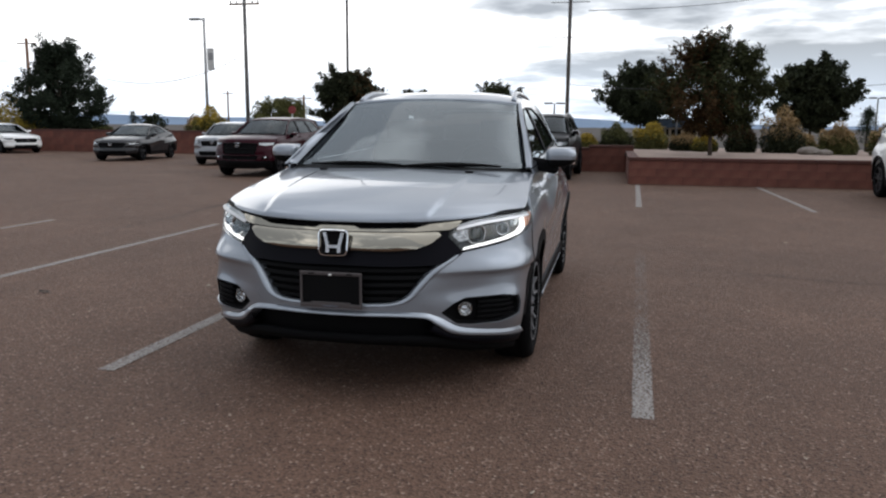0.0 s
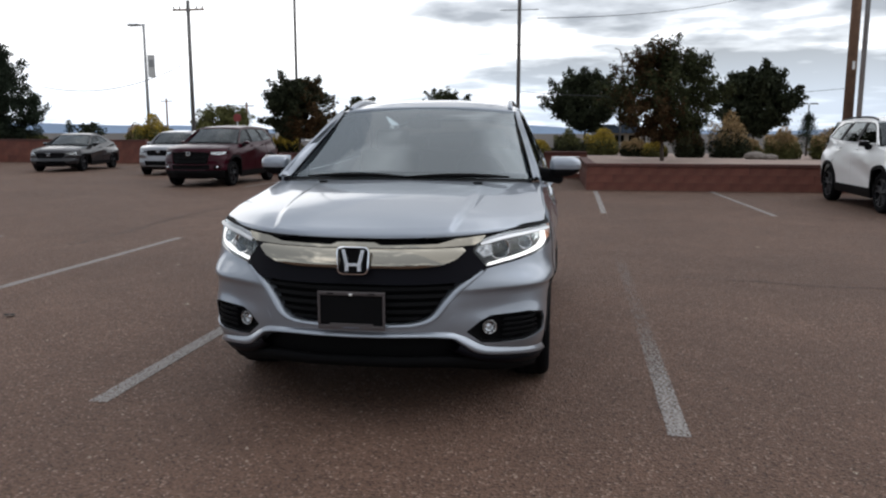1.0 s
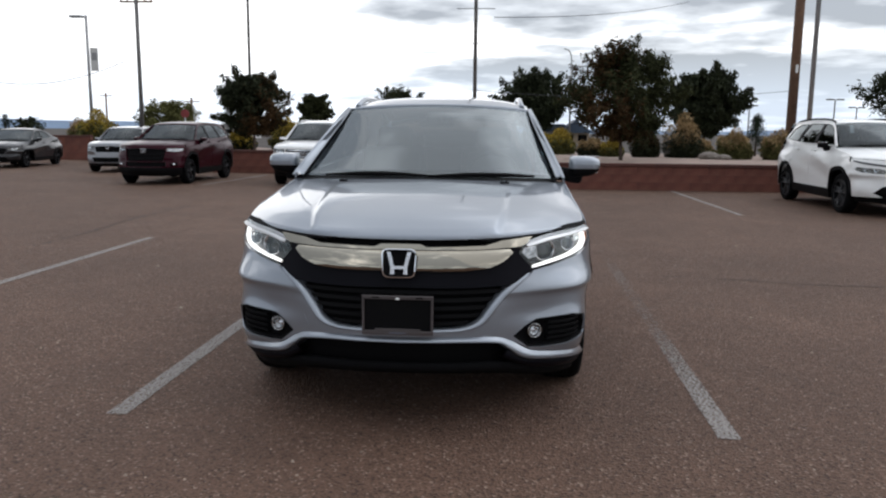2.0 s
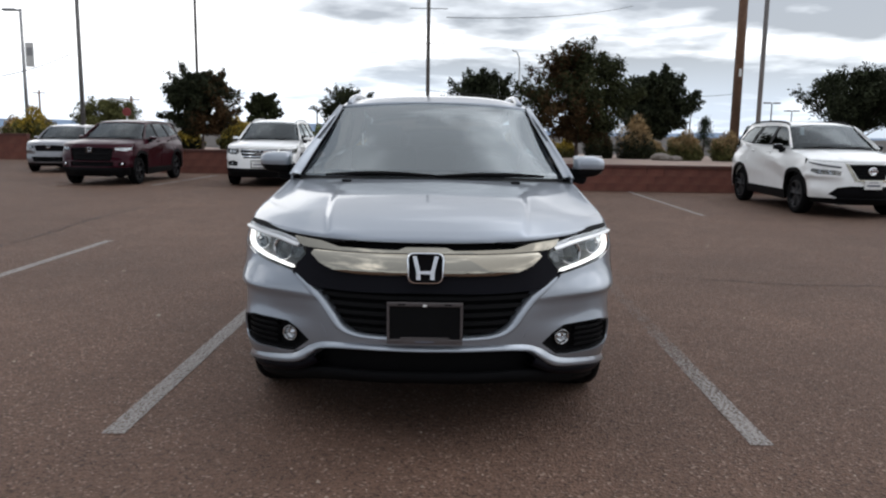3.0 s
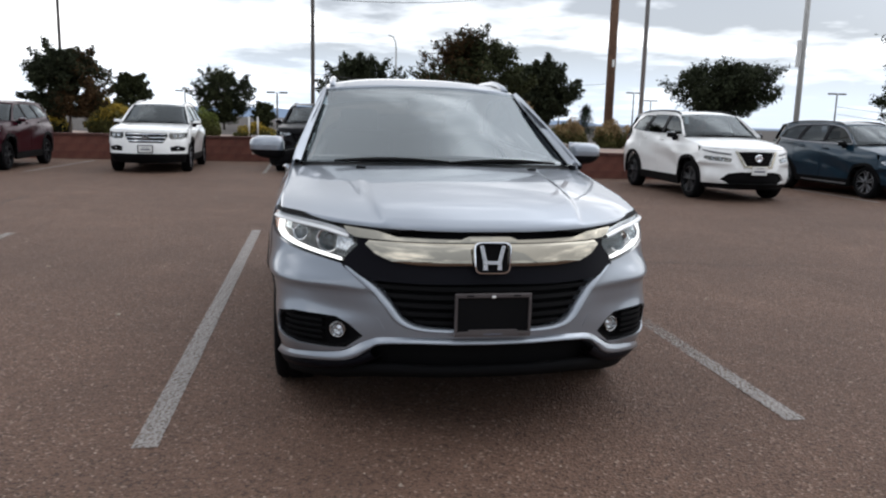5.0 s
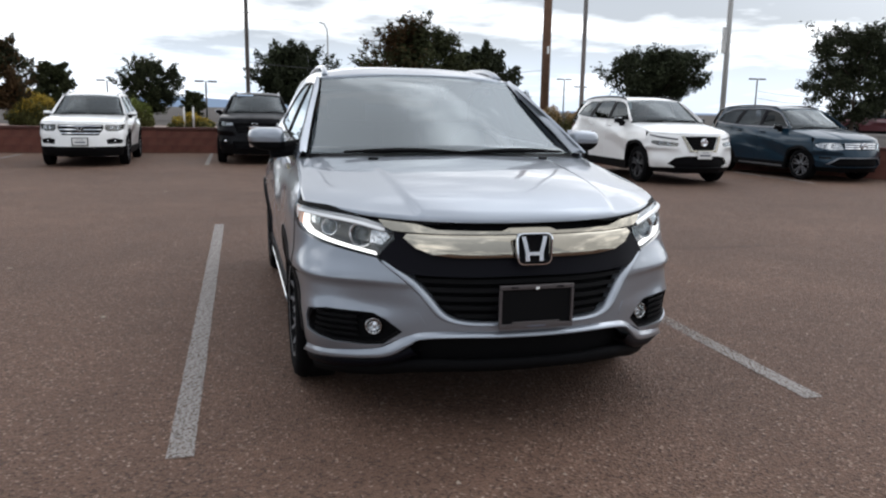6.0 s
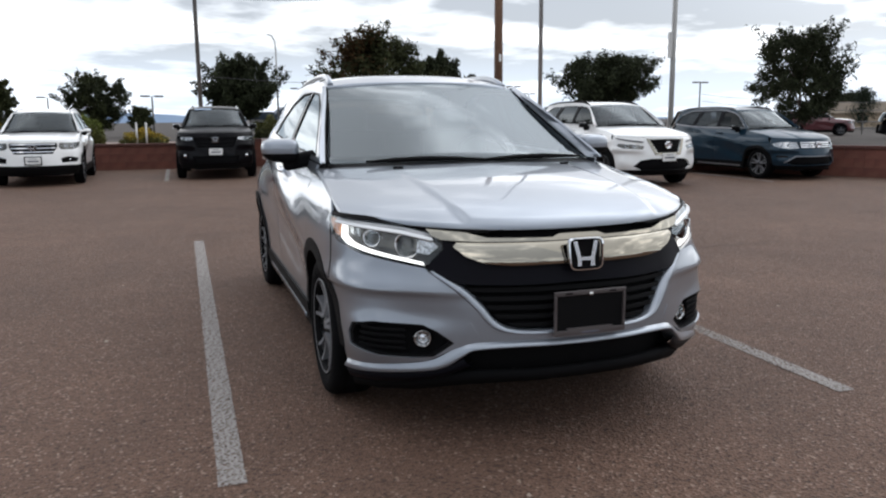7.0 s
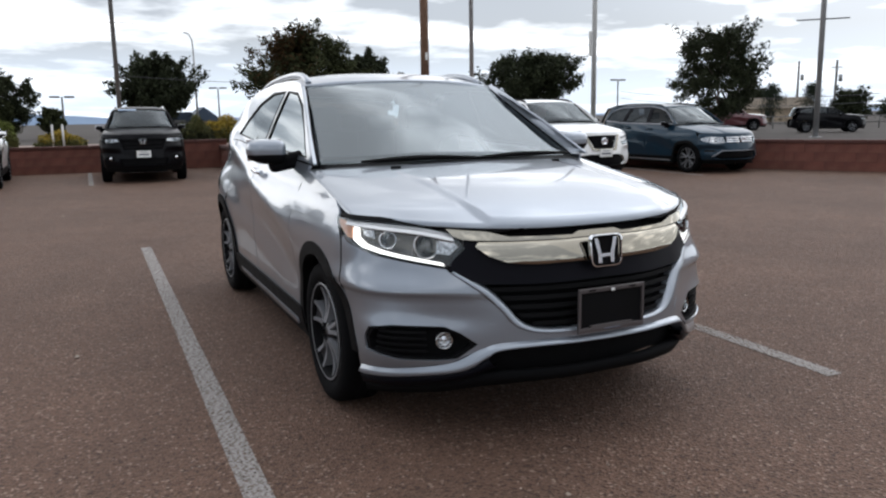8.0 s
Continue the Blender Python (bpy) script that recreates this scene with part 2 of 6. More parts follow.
def sheet(fn, outline, holes=(), step=0.035, off=0.0, depth=0.012, smooth=0):
    """A panel cut along an outline from a curved surface fn(a, b, off), with an edge of that depth turned inwards."""
    loops = []
    for lp in (outline, *holes):
        lp = np.array(lp, float)
        if smooth:
            lp = spline(lp, smooth, closed=True)
        loops.append(resample(lp, step))
    lo, hi = loops[0].min(0), loops[0].max(0)
    gx, gy = np.meshgrid(np.arange(lo[0] + step / 2, hi[0], step), np.arange(lo[1] + step / 2, hi[1], step))
    pts = np.stack([gx.ravel(), gy.ravel()], 1)
    keep = inside(loops[0], pts)
    for h in loops[1:]:
        keep &= ~inside(h, pts)
    pts = pts[keep]
    edge = np.vstack(loops)
    if len(pts):
        far = np.min(((pts[:, None] - edge[None]) ** 2).sum(2), axis=1) > (0.45 * step) ** 2
        pts = pts[far]
    verts = np.vstack([edge, pts])
    edges, k = [], 0
    for lp in loops:
        n = len(lp)
        edges += [(k + i, k + (i + 1) % n) for i in range(n)]
        k += n
    res = delaunay_2d_cdt([Vector(v) for v in verts], edges, [], 0, 1e-6)
    v2 = np.array([tuple(v) for v in res[0]])
    tris = np.array([f for f in res[2]])
    cen = v2[tris].mean(1)
    ok = inside(loops[0], cen)
    for h in loops[1:]:
        ok &= ~inside(h, cen)
    tris = tris[ok]
    outer = [fn(a, b, off) for a, b in v2]
    e = 2e-3
    normals = []
    for a, b in v2:
        du = Vector(fn(a + e, b, off)) - Vector(fn(a - e, b, off))
        dv = Vector(fn(a, b + e, off)) - Vector(fn(a, b - e, off))
        normals.append(du.cross(dv).normalized())
    # turn the normals to the side that a positive offset moves to
    a, b = v2[tris[0]].mean(0)
    lift = Vector(fn(a, b, off + 0.01)) - Vector(fn(a, b, off))
    if normals[tris[0][0]].dot(lift) < 0:
        normals = [-n for n in normals]
    co, faces, loopn = list(outer), [], []
    for t in tris:
        p, q, r = (Vector(outer[i]) for i in t)
        n = (q - p).cross(r - p)
        t = list(t)
        if n.dot(normals[t[0]]) < 0:
            t.reverse()
        faces.append(t)
        loopn += [tuple(normals[i]) for i in t]
    if depth:
        count = {}
        for t in faces:
            for i in range(len(t)):
                ed = (t[i], t[(i + 1) % 3])
                if (ed[1], ed[0]) in count:
                    count.pop((ed[1], ed[0]))
                else:
                    count[ed] = 1
        top, low = {}, {}
        for i, j in count:
            for v in (i, j):
                if v not in top:
                    top[v] = len(co)
                    co.append(tuple(outer[v]))
                    low[v] = len(co)
                    co.append(tuple(Vector(outer[v]) - normals[v] * depth))
        for i, j in count:
            faces.append([top[j], top[i], low[i], low[j]])
            loopn += [(0, 0, 0)] * 4
    mesh = bpy.data.meshes.new("sheet")
    mesh.from_pydata([tuple(c) for c in co], [], [list(map(int, f)) for f in faces])
    mesh.polygons.foreach_set("use_smooth", [True] * len(faces))
    mesh.normals_split_custom_set(loopn)
    return mesh


def ribbon(fn, rows):
    """A smooth band across rows of (u, z, off) curves on a surface."""
    bm = bmesh.new()
    vs = [[bm.verts.new(fn(*p)) for p in row] for row in rows]
    for a, b in zip(vs, vs[1:]):
        for i in range(len(a) - 1):
            f = bm.faces.new((a[i], a[i + 1], b[i + 1], b[i]))
            f.smooth = True
    bmesh.ops.recalc_face_normals(bm, faces=bm.faces)
    return bm


def gridmesh(fn, nu, nv, depth=0.0, closed_u=False):
    """A smooth grid of fn(s, v) with s from -1 to 1 and v from 0 to 1, with a turned-in edge."""
    bm = bmesh.new()
    rows = [[bm.verts.new(fn(-1 + 2 * i / nu, j / nv)) for i in range(nu + 1)] for j in range(nv + 1)]
    for j in range(nv):
        for i in range(nu):
            f = bm.faces.new((rows[j][i], rows[j][i + 1], rows[j + 1][i + 1], rows[j + 1][i]))
            f.smooth = True
    bm.normal_update()
    if depth:
        rim = [e for e in bm.edges if e.is_boundary]
        ex = bmesh.ops.extrude_edge_only(bm, edges=rim)["geom"]
        vs = [g for g in ex if isinstance(g, bmesh.types.BMVert)]
        bmesh.ops.translate(bm, verts=vs, vec=(0, 0, -depth))
    return bm


def box(bm, size, m=None, bevel=0.0, seg=2):
    r = bmesh.ops.create_cube(bm, size=1.0, matrix=(m or Matrix()) @ Matrix.Diagonal((*size, 1)))
    if bevel:
        edges = list({e for v in r["verts"] for e in v.link_edges})
        bmesh.ops.bevel(bm, geom=edges, offset=bevel, segments=seg, affect="EDGES", profile=0.5)
    return bm


def boxed(size, at=(0, 0, 0), bevel=0.0, turn=None):
    bm = bmesh.new()
    m = Matrix.Translation(at) @ (turn or Matrix())
    return box(bm, size, m, bevel)


def lathe(profile, n=32, axis="x", smooth=True, caps=False):
    """Turns (radius, along) pairs round an axis."""
    bm = bmesh.new()
    rings = []
    for r, a in profile:
        ring = []
        for i in range(n):
            t = 2 * math.pi * i / n
            c, s = r * math.cos(t), r * math.sin(t)
            ring.append(bm.verts.new({"x": (a, c, s), "y": (c, a, s), "z": (c, s, a)}[axis]))
        rings.append(ring)
    for p, q in zip(rings, rings[1:]):
        for i in range(n):
            f = bm.faces.new((p[i], p[(i + 1) % n], q[(i + 1) % n], q[i]))
            f.smooth = smooth
    if caps:
        for ring in (rings[0], rings[-1]):
            bm.faces.new(ring)
    bmesh.ops.remove_doubles(bm, verts=bm.verts, dist=1e-5)
    bmesh.ops.recalc_face_normals(bm, faces=bm.faces)
    return bm


def tube(points, radii, n=10):
    """A round bar along points, with a radius at each."""
    bm = bmesh.new()
    pts = [Vector(p) for p in points]
    if not hasattr(radii, "__len__"):
        radii = [radii] * len(pts)
    rings, side = [], None
    for i, p in enumerate(pts):
        d = (pts[min(i + 1, len(pts) - 1)] - pts[max(i - 1, 0)]).normalized()
        if side is None:
            side = d.orthogonal().normalized()
        side = (side - d * side.dot(d)).normalized()
        up = d.cross(side)
        rings.append([bm.verts.new(p + (side * math.cos(2 * math.pi * k / n) + up * math.sin(2 * math.pi * k / n)) * radii[i]) for k in range(n)])
    for a, b in zip(rings, rings[1:]):
        for k in range(n):
            f = bm.faces.new((a[k], a[(k + 1) % n], b[(k + 1) % n], b[k]))
            f.smooth = True
    for ring in (rings[0], rings[-1]):
        bm.faces.new(ring)
    bmesh.ops.recalc_face_normals(bm, faces=bm.faces)
    return bm


def prism(outline, depth, bevel=0.0):
    """An upright plate: outline in (x, z), thickness along y."""
    bm = bmesh.new()
    f = bm.faces.new([bm.verts.new((x, 0, z)) for x, z in outline])
    r = bmesh.ops.extrude_face_region(bm, geom=[f])
    bmesh.ops.translate(bm, verts=[v for v in r["geom"] if isinstance(v, bmesh.types.BMVert)], vec=(0, depth, 0))
    bmesh.ops.recalc_face_normals(bm, faces=bm.faces)
    if bevel:
        bmesh.ops.bevel(bm, geom=list(bm.edges), offset=bevel, segments=2, affect="EDGES", profile=0.5)
    return bm


def warp_of(pairs):
    xs, ys = zip(*pairs)
    k0 = (ys[1] - ys[0]) / (xs[1] - xs[0])
    k1 = (ys[-1] - ys[-2]) / (xs[-1] - xs[-2])

    def f(v):
        if v < xs[0]:
            return ys[0] + (v - xs[0]) * k0
        if v > xs[-1]:
            return ys[-1] + (v - xs[-1]) * k1
        return float(np.interp(v, xs, ys))
    return f


# ---- cars: one shell, plan curve u from the nose round to the tail, height z ----
PLAN = [(0, 0.0), (0.2, 0.012), (0.4, 0.075), (0.545, 0.162), (0.65, 0.245), (0.75, 0.352), (0.83, 0.475), (0.868, 0.60), (0.884, 0.80),
        (0.888, 1.2), (0.888, 2.2), (0.888, 3.2), (0.872, 3.75), (0.82, 4.1), (0.70, 4.25), (0.4, 4.325), (0, 4.335)]
PLANS = spline(PLAN, 16)
PLANU = np.concatenate([[0], np.cumsum(np.hypot(*np.diff(PLANS, axis=0).T))])
NOSE = curve1([(0.1, -0.22), (0.18, -0.13), (0.26, -0.05), (0.34, 0.0), (0.42, 0.002), (0.55, -0.008), (0.64, -0.028), (0.76, -0.06), (0.84, -0.085), (0.90, -0.13), (1.0, -0.3), (1.6, -1.2)])
TAIL = curve1([(0.1, -0.15), (0.26, -0.04), (0.4, 0.0), (0.6, -0.01), (0.9, -0.05), (1.1, -0.12), (1.3, -0.30), (1.5, -0.58), (1.7, -0.8)])
SIDE = curve1([(0.1, -0.09), (0.22, -0.05), (0.32, -0.028), (0.42, -0.022), (0.52, -0.018), (0.66, -0.004), (0.80, 0.0), (0.90, -0.022), (0.97, -0.058), (1.03, -0.078), (1.10, -0.098), (1.2, -0.137), (1.35, -0.203), (1.48, -0.268), (1.6, -0.34)])


def u_at(y):
    """Arc length along the plan at the distance y behind the nose."""
    return float(np.interp(y, PLANS[:, 1], PLANU))


def shell(u, z, off=0.0):
    s, a = (1 if u >= 0 else -1), abs(u)
    x, y = np.interp(a, PLANU, PLANS[:, 0]), np.interp(a, PLANU, PLANS[:, 1])
    h = 0.02
    tx = np.interp(a + h, PLANU, PLANS[:, 0]) - np.interp(a - h, PLANU, PLANS[:, 0])
    ty = np.interp(a + h, PLANU, PLANS[:, 1]) - np.interp(a - h, PLANU, PLANS[:, 1])
    if a < h:
        tx, ty = 1.0, 0.0
    l = math.hypot(tx, ty) or 1.0
    nx, ny = ty / l, -tx / l
    w = max(0.0, min(1.0, (a - 0.42) / 0.35))
    # shoulder over the lamps, hollow above the lower pods, swage along the doors
    ridge = 0.022 * math.exp(-((z - 0.632) / (0.060 if z > 0.632 else 0.020)) ** 2) * w * max(0, min(1, (1.6 - a) / 0.6)) - 0.026 * math.exp(-((z - 0.540) / 0.052) ** 2) * w * max(0, min(1, (1.5 - a) / 0.4)) * (1 - 0.85 * max(nx, 0))
    crown = 0.55 + 0.17 * (a - 2.0)
    doors = max(0, min(1, (a - 1.7) / 0.5)) * max(0, min(1, (5.0 - a) / 0.5))
    ridge += doors * (0.020 * math.exp(-((z - crown - 0.22) / 0.07) ** 2) - 0.016 * math.exp(-((z - crown) / 0.1) ** 2))
    arch = max(math.exp(-((y - 0.95) / 0.42) ** 2), math.exp(-((y - 3.58) / 0.42) ** 2))
    ridge += 0.016 * arch * max(0, min(1, (a - 0.9) / 0.3)) * math.exp(-((z - 0.62) / 0.22) ** 2)
    ridge += 0.060 * math.exp(-((z - 0.45) / 0.21) ** 2) * math.exp(-((a - 0.90) / 0.17) ** 2) * (y < 2)
    o = off + ridge
    px = x + max(nx, 0) * (float(SIDE(z)) + o)
    fore = float(NOSE(z)) if ny < 0 else float(TAIL(z))
    py = y + ny * (fore + o)
    return (s * px, py, z)


def loft_of(rows, p=3.0, q=2.0):
    """A panel across the car from rows of (centre y, centre z, edge x, edge y, edge z)."""
    s = spline(rows, 8)
    t = np.linspace(0, 1, len(s))

    def f(a, v, off=0.0):
        yc, zc, xe, ye, ze = (np.interp(v, t, s[:, i]) for i in range(5))
        k = abs(a)
        return (a * xe, yc + (ye - yc) * k ** p, zc + (ze - zc) * k ** q + off)
    return f


def hood_edge(y, z):
    """Where the hood meets the fender: just inside the shell."""
    x, yy, _ = shell(u_at(y), z)
    return (x - 0.005, yy, z)


HOOD_SEAM = [(0.56, 0.908), (0.74, 0.945), (0.98, 0.985), (1.36, 1.05)]
HOOD = [(yc, zc, *hood_edge(y, z)) for (yc, zc), (y, z) in zip([(0.115, 0.878), (0.30, 0.952), (0.65, 1.020), (1.12, 1.075)], HOOD_SEAM)]
SHIELD = [(1.16, 1.085, 0.765, 1.37, 1.072), (1.50, 1.285, 0.70, 1.70, 1.25), (1.84, 1.452, 0.635, 1.98, 1.412), (2.01, 1.515, 0.612, 2.10, 1.486)]
ROOF = [(2.015, 1.520, 0.612, 2.105, 1.490), (2.3, 1.575, 0.592, 2.35, 1.528), (2.8, 1.592, 0.585, 2.8, 1.538), (3.4, 1.560, 0.575, 3.4, 1.505), (3.85, 1.495, 0.555, 3.8, 1.44)]
BACK = [(3.86, 1.49, 0.555, 3.81, 1.435), (4.05, 1.33, 0.62, 3.97, 1.28), (4.20, 1.12, 0.70, 4.10, 1.09), (4.27, 0.95, 0.74, 4.17, 0.93)]


def hood_z(fn):
    """Two raised creases that run along the hood towards the lamps."""
    def f(a, v, off=0.0):
        x, y, z = fn(a, v, off)
        k = abs(a)
        c = 0.50 + 0.10 * v
        ends = min(1.0, v / 0.05) * min(1.0, (1 - v) / 0.45)
        lift = 0.013 / (1 + math.exp(max(-40.0, min(40.0, (k - c) * 170)))) * ends
        return (x, y, z + lift)
    return f


def arc(yc, zc, r, a0, a1, n=14):
    return [(yc + r * math.cos(radians(a0 + (a1 - a0) * i / n)), zc + r * math.sin(radians(a0 + (a1 - a0) * i / n))) for i in range(n + 1)]


def wheel(parent, at, r, rim_r, spokes, facing, rim_mat, spoke_mat, spoke_w=0.05, double=True, width=0.21):
    """A wheel at its hub's outer face, facing sign along x."""
    f = facing
    w = width
    tp = [(rim_r, -0.02), (rim_r + 0.012, 0.0), (r - 0.055, 0.012), (r - 0.02, 0.004), (r - 0.004, -0.018), (r, -0.045), (r - 0.007, -0.06), (r, -0.064), (r, -w / 2 - 0.01), (r - 0.007, -w / 2 - 0.016), (r, -w / 2 - 0.02), (r, -w + 0.045), (r - 0.02, -w + 0.01), (rim_r + 0.01, -w)]
    e = part("wheel", lathe([(rim_r + 0.004, 0.004 * f), (rim_r - 0.012, 0.006 * f), (rim_r - 0.022, -0.012 * f), (rim_r - 0.03, -0.12 * f), (0.03, -0.13 * f)], 48), M_VOID, parent, m=Matrix.Translation(at))
    part("rim", lathe([(rim_r + 0.005, 0.003 * f), (rim_r - 0.001, 0.007 * f), (rim_r - 0.007, 0.004 * f), (rim_r - 0.012, -0.014 * f)], 48), spoke_mat, e)
    part("tyre", lathe([(a, b * f) for a, b in tp], 56), M_RUBBER, e)
    for i in range(spokes):
        t0 = 2 * math.pi * i / spokes + 0.3
        for d in ((-1, 1) if double else (0,)):
            ta, tb = t0 + d * 0.16, t0 + d * (0.24 if double else 0.0)
            bm = bmesh.new()
            pr, nr = [], 6
            for k in range(nr + 1):
                q = k / nr
                rad = 0.045 + (rim_r - 0.052) * q
                ang = ta + (tb - ta) * q
                half = spoke_w * (0.25 if double else 0.9) * (1 - 0.3 * q + 0.2 * q * q)
                x = f * (0.002 - 0.022 * math.sin(math.pi * q) * 0.8)
                c, s = math.cos(ang), math.sin(ang)
                pr.append([bm.verts.new((x - (f * 0.012 if j in (0, 3) else 0) - (f * 0.03 if j in (0, 3) else 0), c * rad - s * o, s * rad + c * o)) for j, o in enumerate((-half, -half * 0.72, half * 0.72, half))])
            for p, q in zip(pr, pr[1:]):
                for j in range(3):
                    bm.faces.new((p[j], p[j + 1], q[j + 1], q[j]))
            bmesh.ops.recalc_face_normals(bm, faces=bm.faces)
            part("spoke", bm, spoke_mat, e)
        if double:
            # dark web between the two bright edges of a spoke
            bm = bmesh.new()
            rows = []
            for k in range(6):
                q = k / 5
                rad, wd = 0.05 + (rim_r - 0.055) * q, 0.15 + 0.085 * q
                x = f * (-0.006 - 0.022 * math.sin(math.pi * q) * 0.8)
                rows.append([bm.verts.new((x + dx, rad * math.cos(t0 + g * wd), rad * math.sin(t0 + g * wd))) for g, dx in ((-1, -0.03 * f), (-1, 0), (0, -0.006 * f), (1, 0), (1, -0.03 * f))])
            for p, q in zip(rows, rows[1:]):
                for j in range(4):
                    bm.faces.new((p[j], p[j + 1], q[j + 1], q[j]))
            bmesh.ops.recalc_face_normals(bm, faces=bm.faces)
            part("spoke_web", bm, rim_mat, e)
    part("hub_cap", lathe([(0.0, -0.006 * f), (0.028, -0.007 * f), (0.030, -0.013 * f), (0.052, -0.018 * f), (0.058, -0.03 * f), (0.05, -0.06 * f)], 24), rim_mat, e)
    part("brake_disc", lathe([(0.05, -0.10 * f), (0.15, -0.10 * f), (0.15, -0.115 * f), (0.05, -0.115 * f)], 32), M_TRIM, e)
    return e


def mirror_pts(pts):
    return [(-a, b) for a, b in pts]


def build_car(name, label, m, look_of):
    """One parked car. look_of: its paint, warps from the base shape, outlines and equipment."""
    S = look_of
    car = thing(name, label, S.get("category", "car"), m, S.get("group", ""))
    wy, wz, kx = warp_of(S["y"]), warp_of(S["z"]), S["x"]
    body_m = S["paint"]
    step = S.get("step", 0.05)

    def W(p):
        return (p[0] * kx, wy(p[1]), wz(p[2]))

    def sh(u, z, off=0.0):
        return W(shell(u, z, off))

    def put(nm, outline, material, parent=None, label="", **k):
        k.setdefault("step", step)
        return part(nm, sheet(sh, outline, **k), material, parent or car, label)

    def both(nm, outline, material, holes=(), parents=None, label="", **k):
        made = []
        for i, f in enumerate((lambda p: p, mirror_pts)):
            made.append(put(nm, f(outline), material, parents[i] if parents else None, label, holes=[f(h) for h in holes], **k))
        return made

    def U(pts):
        return [(u_at(y), z) for y, z in pts]

    def lofted(nm, rows, material, nu, nv, depth=0.015, p=3.0, q=2.0, f=None, label=""):
        fn = loft_of(rows, p, q)
        if f:
            fn = f(fn)
        return part(nm, gridmesh(lambda a, v: W(fn(a, v)), nu, nv, depth), material, car, label)

    nu = S.get("nu", 20)
    # upper panels
    lofted("hood", S.get("hood", HOOD), S.get("hood_paint", body_m), nu * 5, nu, f=hood_z)
    lofted("windshield", S.get("shield", SHIELD), S.get("shield_glass", M_PARKGLASS), nu, nu // 2, 0.004, p=2.2)
    lofted("roof", S.get("roof", ROOF), S.get("roof_paint", body_m), nu, nu, 0.02, q=3.0)
    lofted("tailgate", S.get("back", BACK), M_DARKGLASS if S.get("dark_back", True) else body_m, nu // 2, 8, 0.02)
    # side panels
    ar = S.get("arch", 0.418)
    F, R = (0.95, 0.33), (3.58, 0.33)
    a0 = math.degrees(math.acos(min(1, (F[0] - 0.605) / ar)))
    top = S.get("belt", [(1.30, 1.085), (2.45, 1.125), (3.42, 1.175), (3.9, 1.16)])
    both("fender", U([(0.605, 0.60), (0.605, 0.815), (0.66, 0.862), (0.68, 0.915)] + [tuple(p) for p in spline(HOOD_SEAM, 6)[7:]] + [(1.39, 1.05), (1.40, 0.8), (1.39, 0.36), (1.375, 0.34)] + arc(*F, ar, 4, 180 - a0)), body_m)
    both("front_door", U([(1.405, 0.8), (1.385, 0.975), (1.33, top[0][1] - 0.012)] + [(2.45, top[1][1] - 0.012), (2.455, 0.8), (2.44, 0.36), (1.40, 0.355)]), body_m)
    both("rear_door", U([(2.465, 0.8), (2.46, top[1][1] - 0.012), (3.36, top[2][1] - 0.02), (3.40, 0.95), (3.30, 0.82)] + arc(*R, ar + 0.01, 118, 176, 8) + [(3.12, 0.36), (2.45, 0.36)]), body_m)
    both("quarter_panel", U([(3.37, top[2][1] - 0.02), (3.9, top[3][1]), (4.0, 1.0), (4.08, 0.75), (3.98, 0.60)] + arc(*R, ar, 42, 114, 10) + [(3.31, 0.82), (3.41, 0.95)]), body_m)
    both("rear_bumper", U([(3.99, 0.59), (4.09, 0.75), (4.30, 0.75), (4.33, 0.3), (4.10, 0.25), (4.0, 0.33)] + arc(*R, ar, 5, 38, 6)), body_m)
    wf, wr = S["front_window"], S["rear_window"]
    frame_top = S.get("frame_top", [(1.30, 1.10), (1.62, 1.275), (1.9, 1.41), (2.12, 1.495), (2.4, 1.532), (2.9, 1.54), (3.4, 1.508), (3.75, 1.43), (3.95, 1.26)])
    trim_m = S.get("window_trim", M_TRIM)

    def grow(poly, d):
        c = np.mean(poly, axis=0)
        return [tuple(c + (np.array(p) - c) * (1 + d / np.linalg.norm(np.array(p) - c))) for p in poly]
    holes = [U(grow(wf, 0.02)), U(grow(wr, 0.02))] + ([U(grow(S["third_window"], 0.02))] if "third_window" in S else [])
    both("window_frame", U([(1.26, top[0][1] - 0.006), (2.45, top[1][1] - 0.006), (3.42, top[2][1] - 0.012), (3.9, top[3][1] - 0.012)][::-1]) + U(frame_top), body_m, holes=holes)
    for nm, w, g in (("front_side_window", wf, S.get("side_glass", M_PARKSIDE)), ("rear_side_window", wr, S.get("rear_glass", M_DARKGLASS))) + ((("quarter_window", S["third_window"], S.get("rear_glass", M_DARKGLASS)),) if "third_window" in S else ()):
        both("window_seal", U(grow(w, 0.021)), trim_m, holes=[U(w)], off=0.002, depth=0.02)
        both(nm, U(grow(w, 0.004)), g, off=-0.006, depth=0.004)
    # black posts between the side windows, bright line round them
    if S.get("post_mat"):
        both("door_post", U([(2.415, wf[-1][1] - 0.005), (2.51, wr[0][1] - 0.005), (2.51, 1.487), (2.40, 1.482)]), S["post_mat"], off=0.0045, depth=0.006)
        if "third_window" in S:
            both("door_post", U([(3.24, 1.140), (3.36, 1.150), (3.32, 1.32), (3.235, 1.480), (3.11, 1.484), (3.205, 1.30)]), S["post_mat"], off=0.0045, depth=0.006)
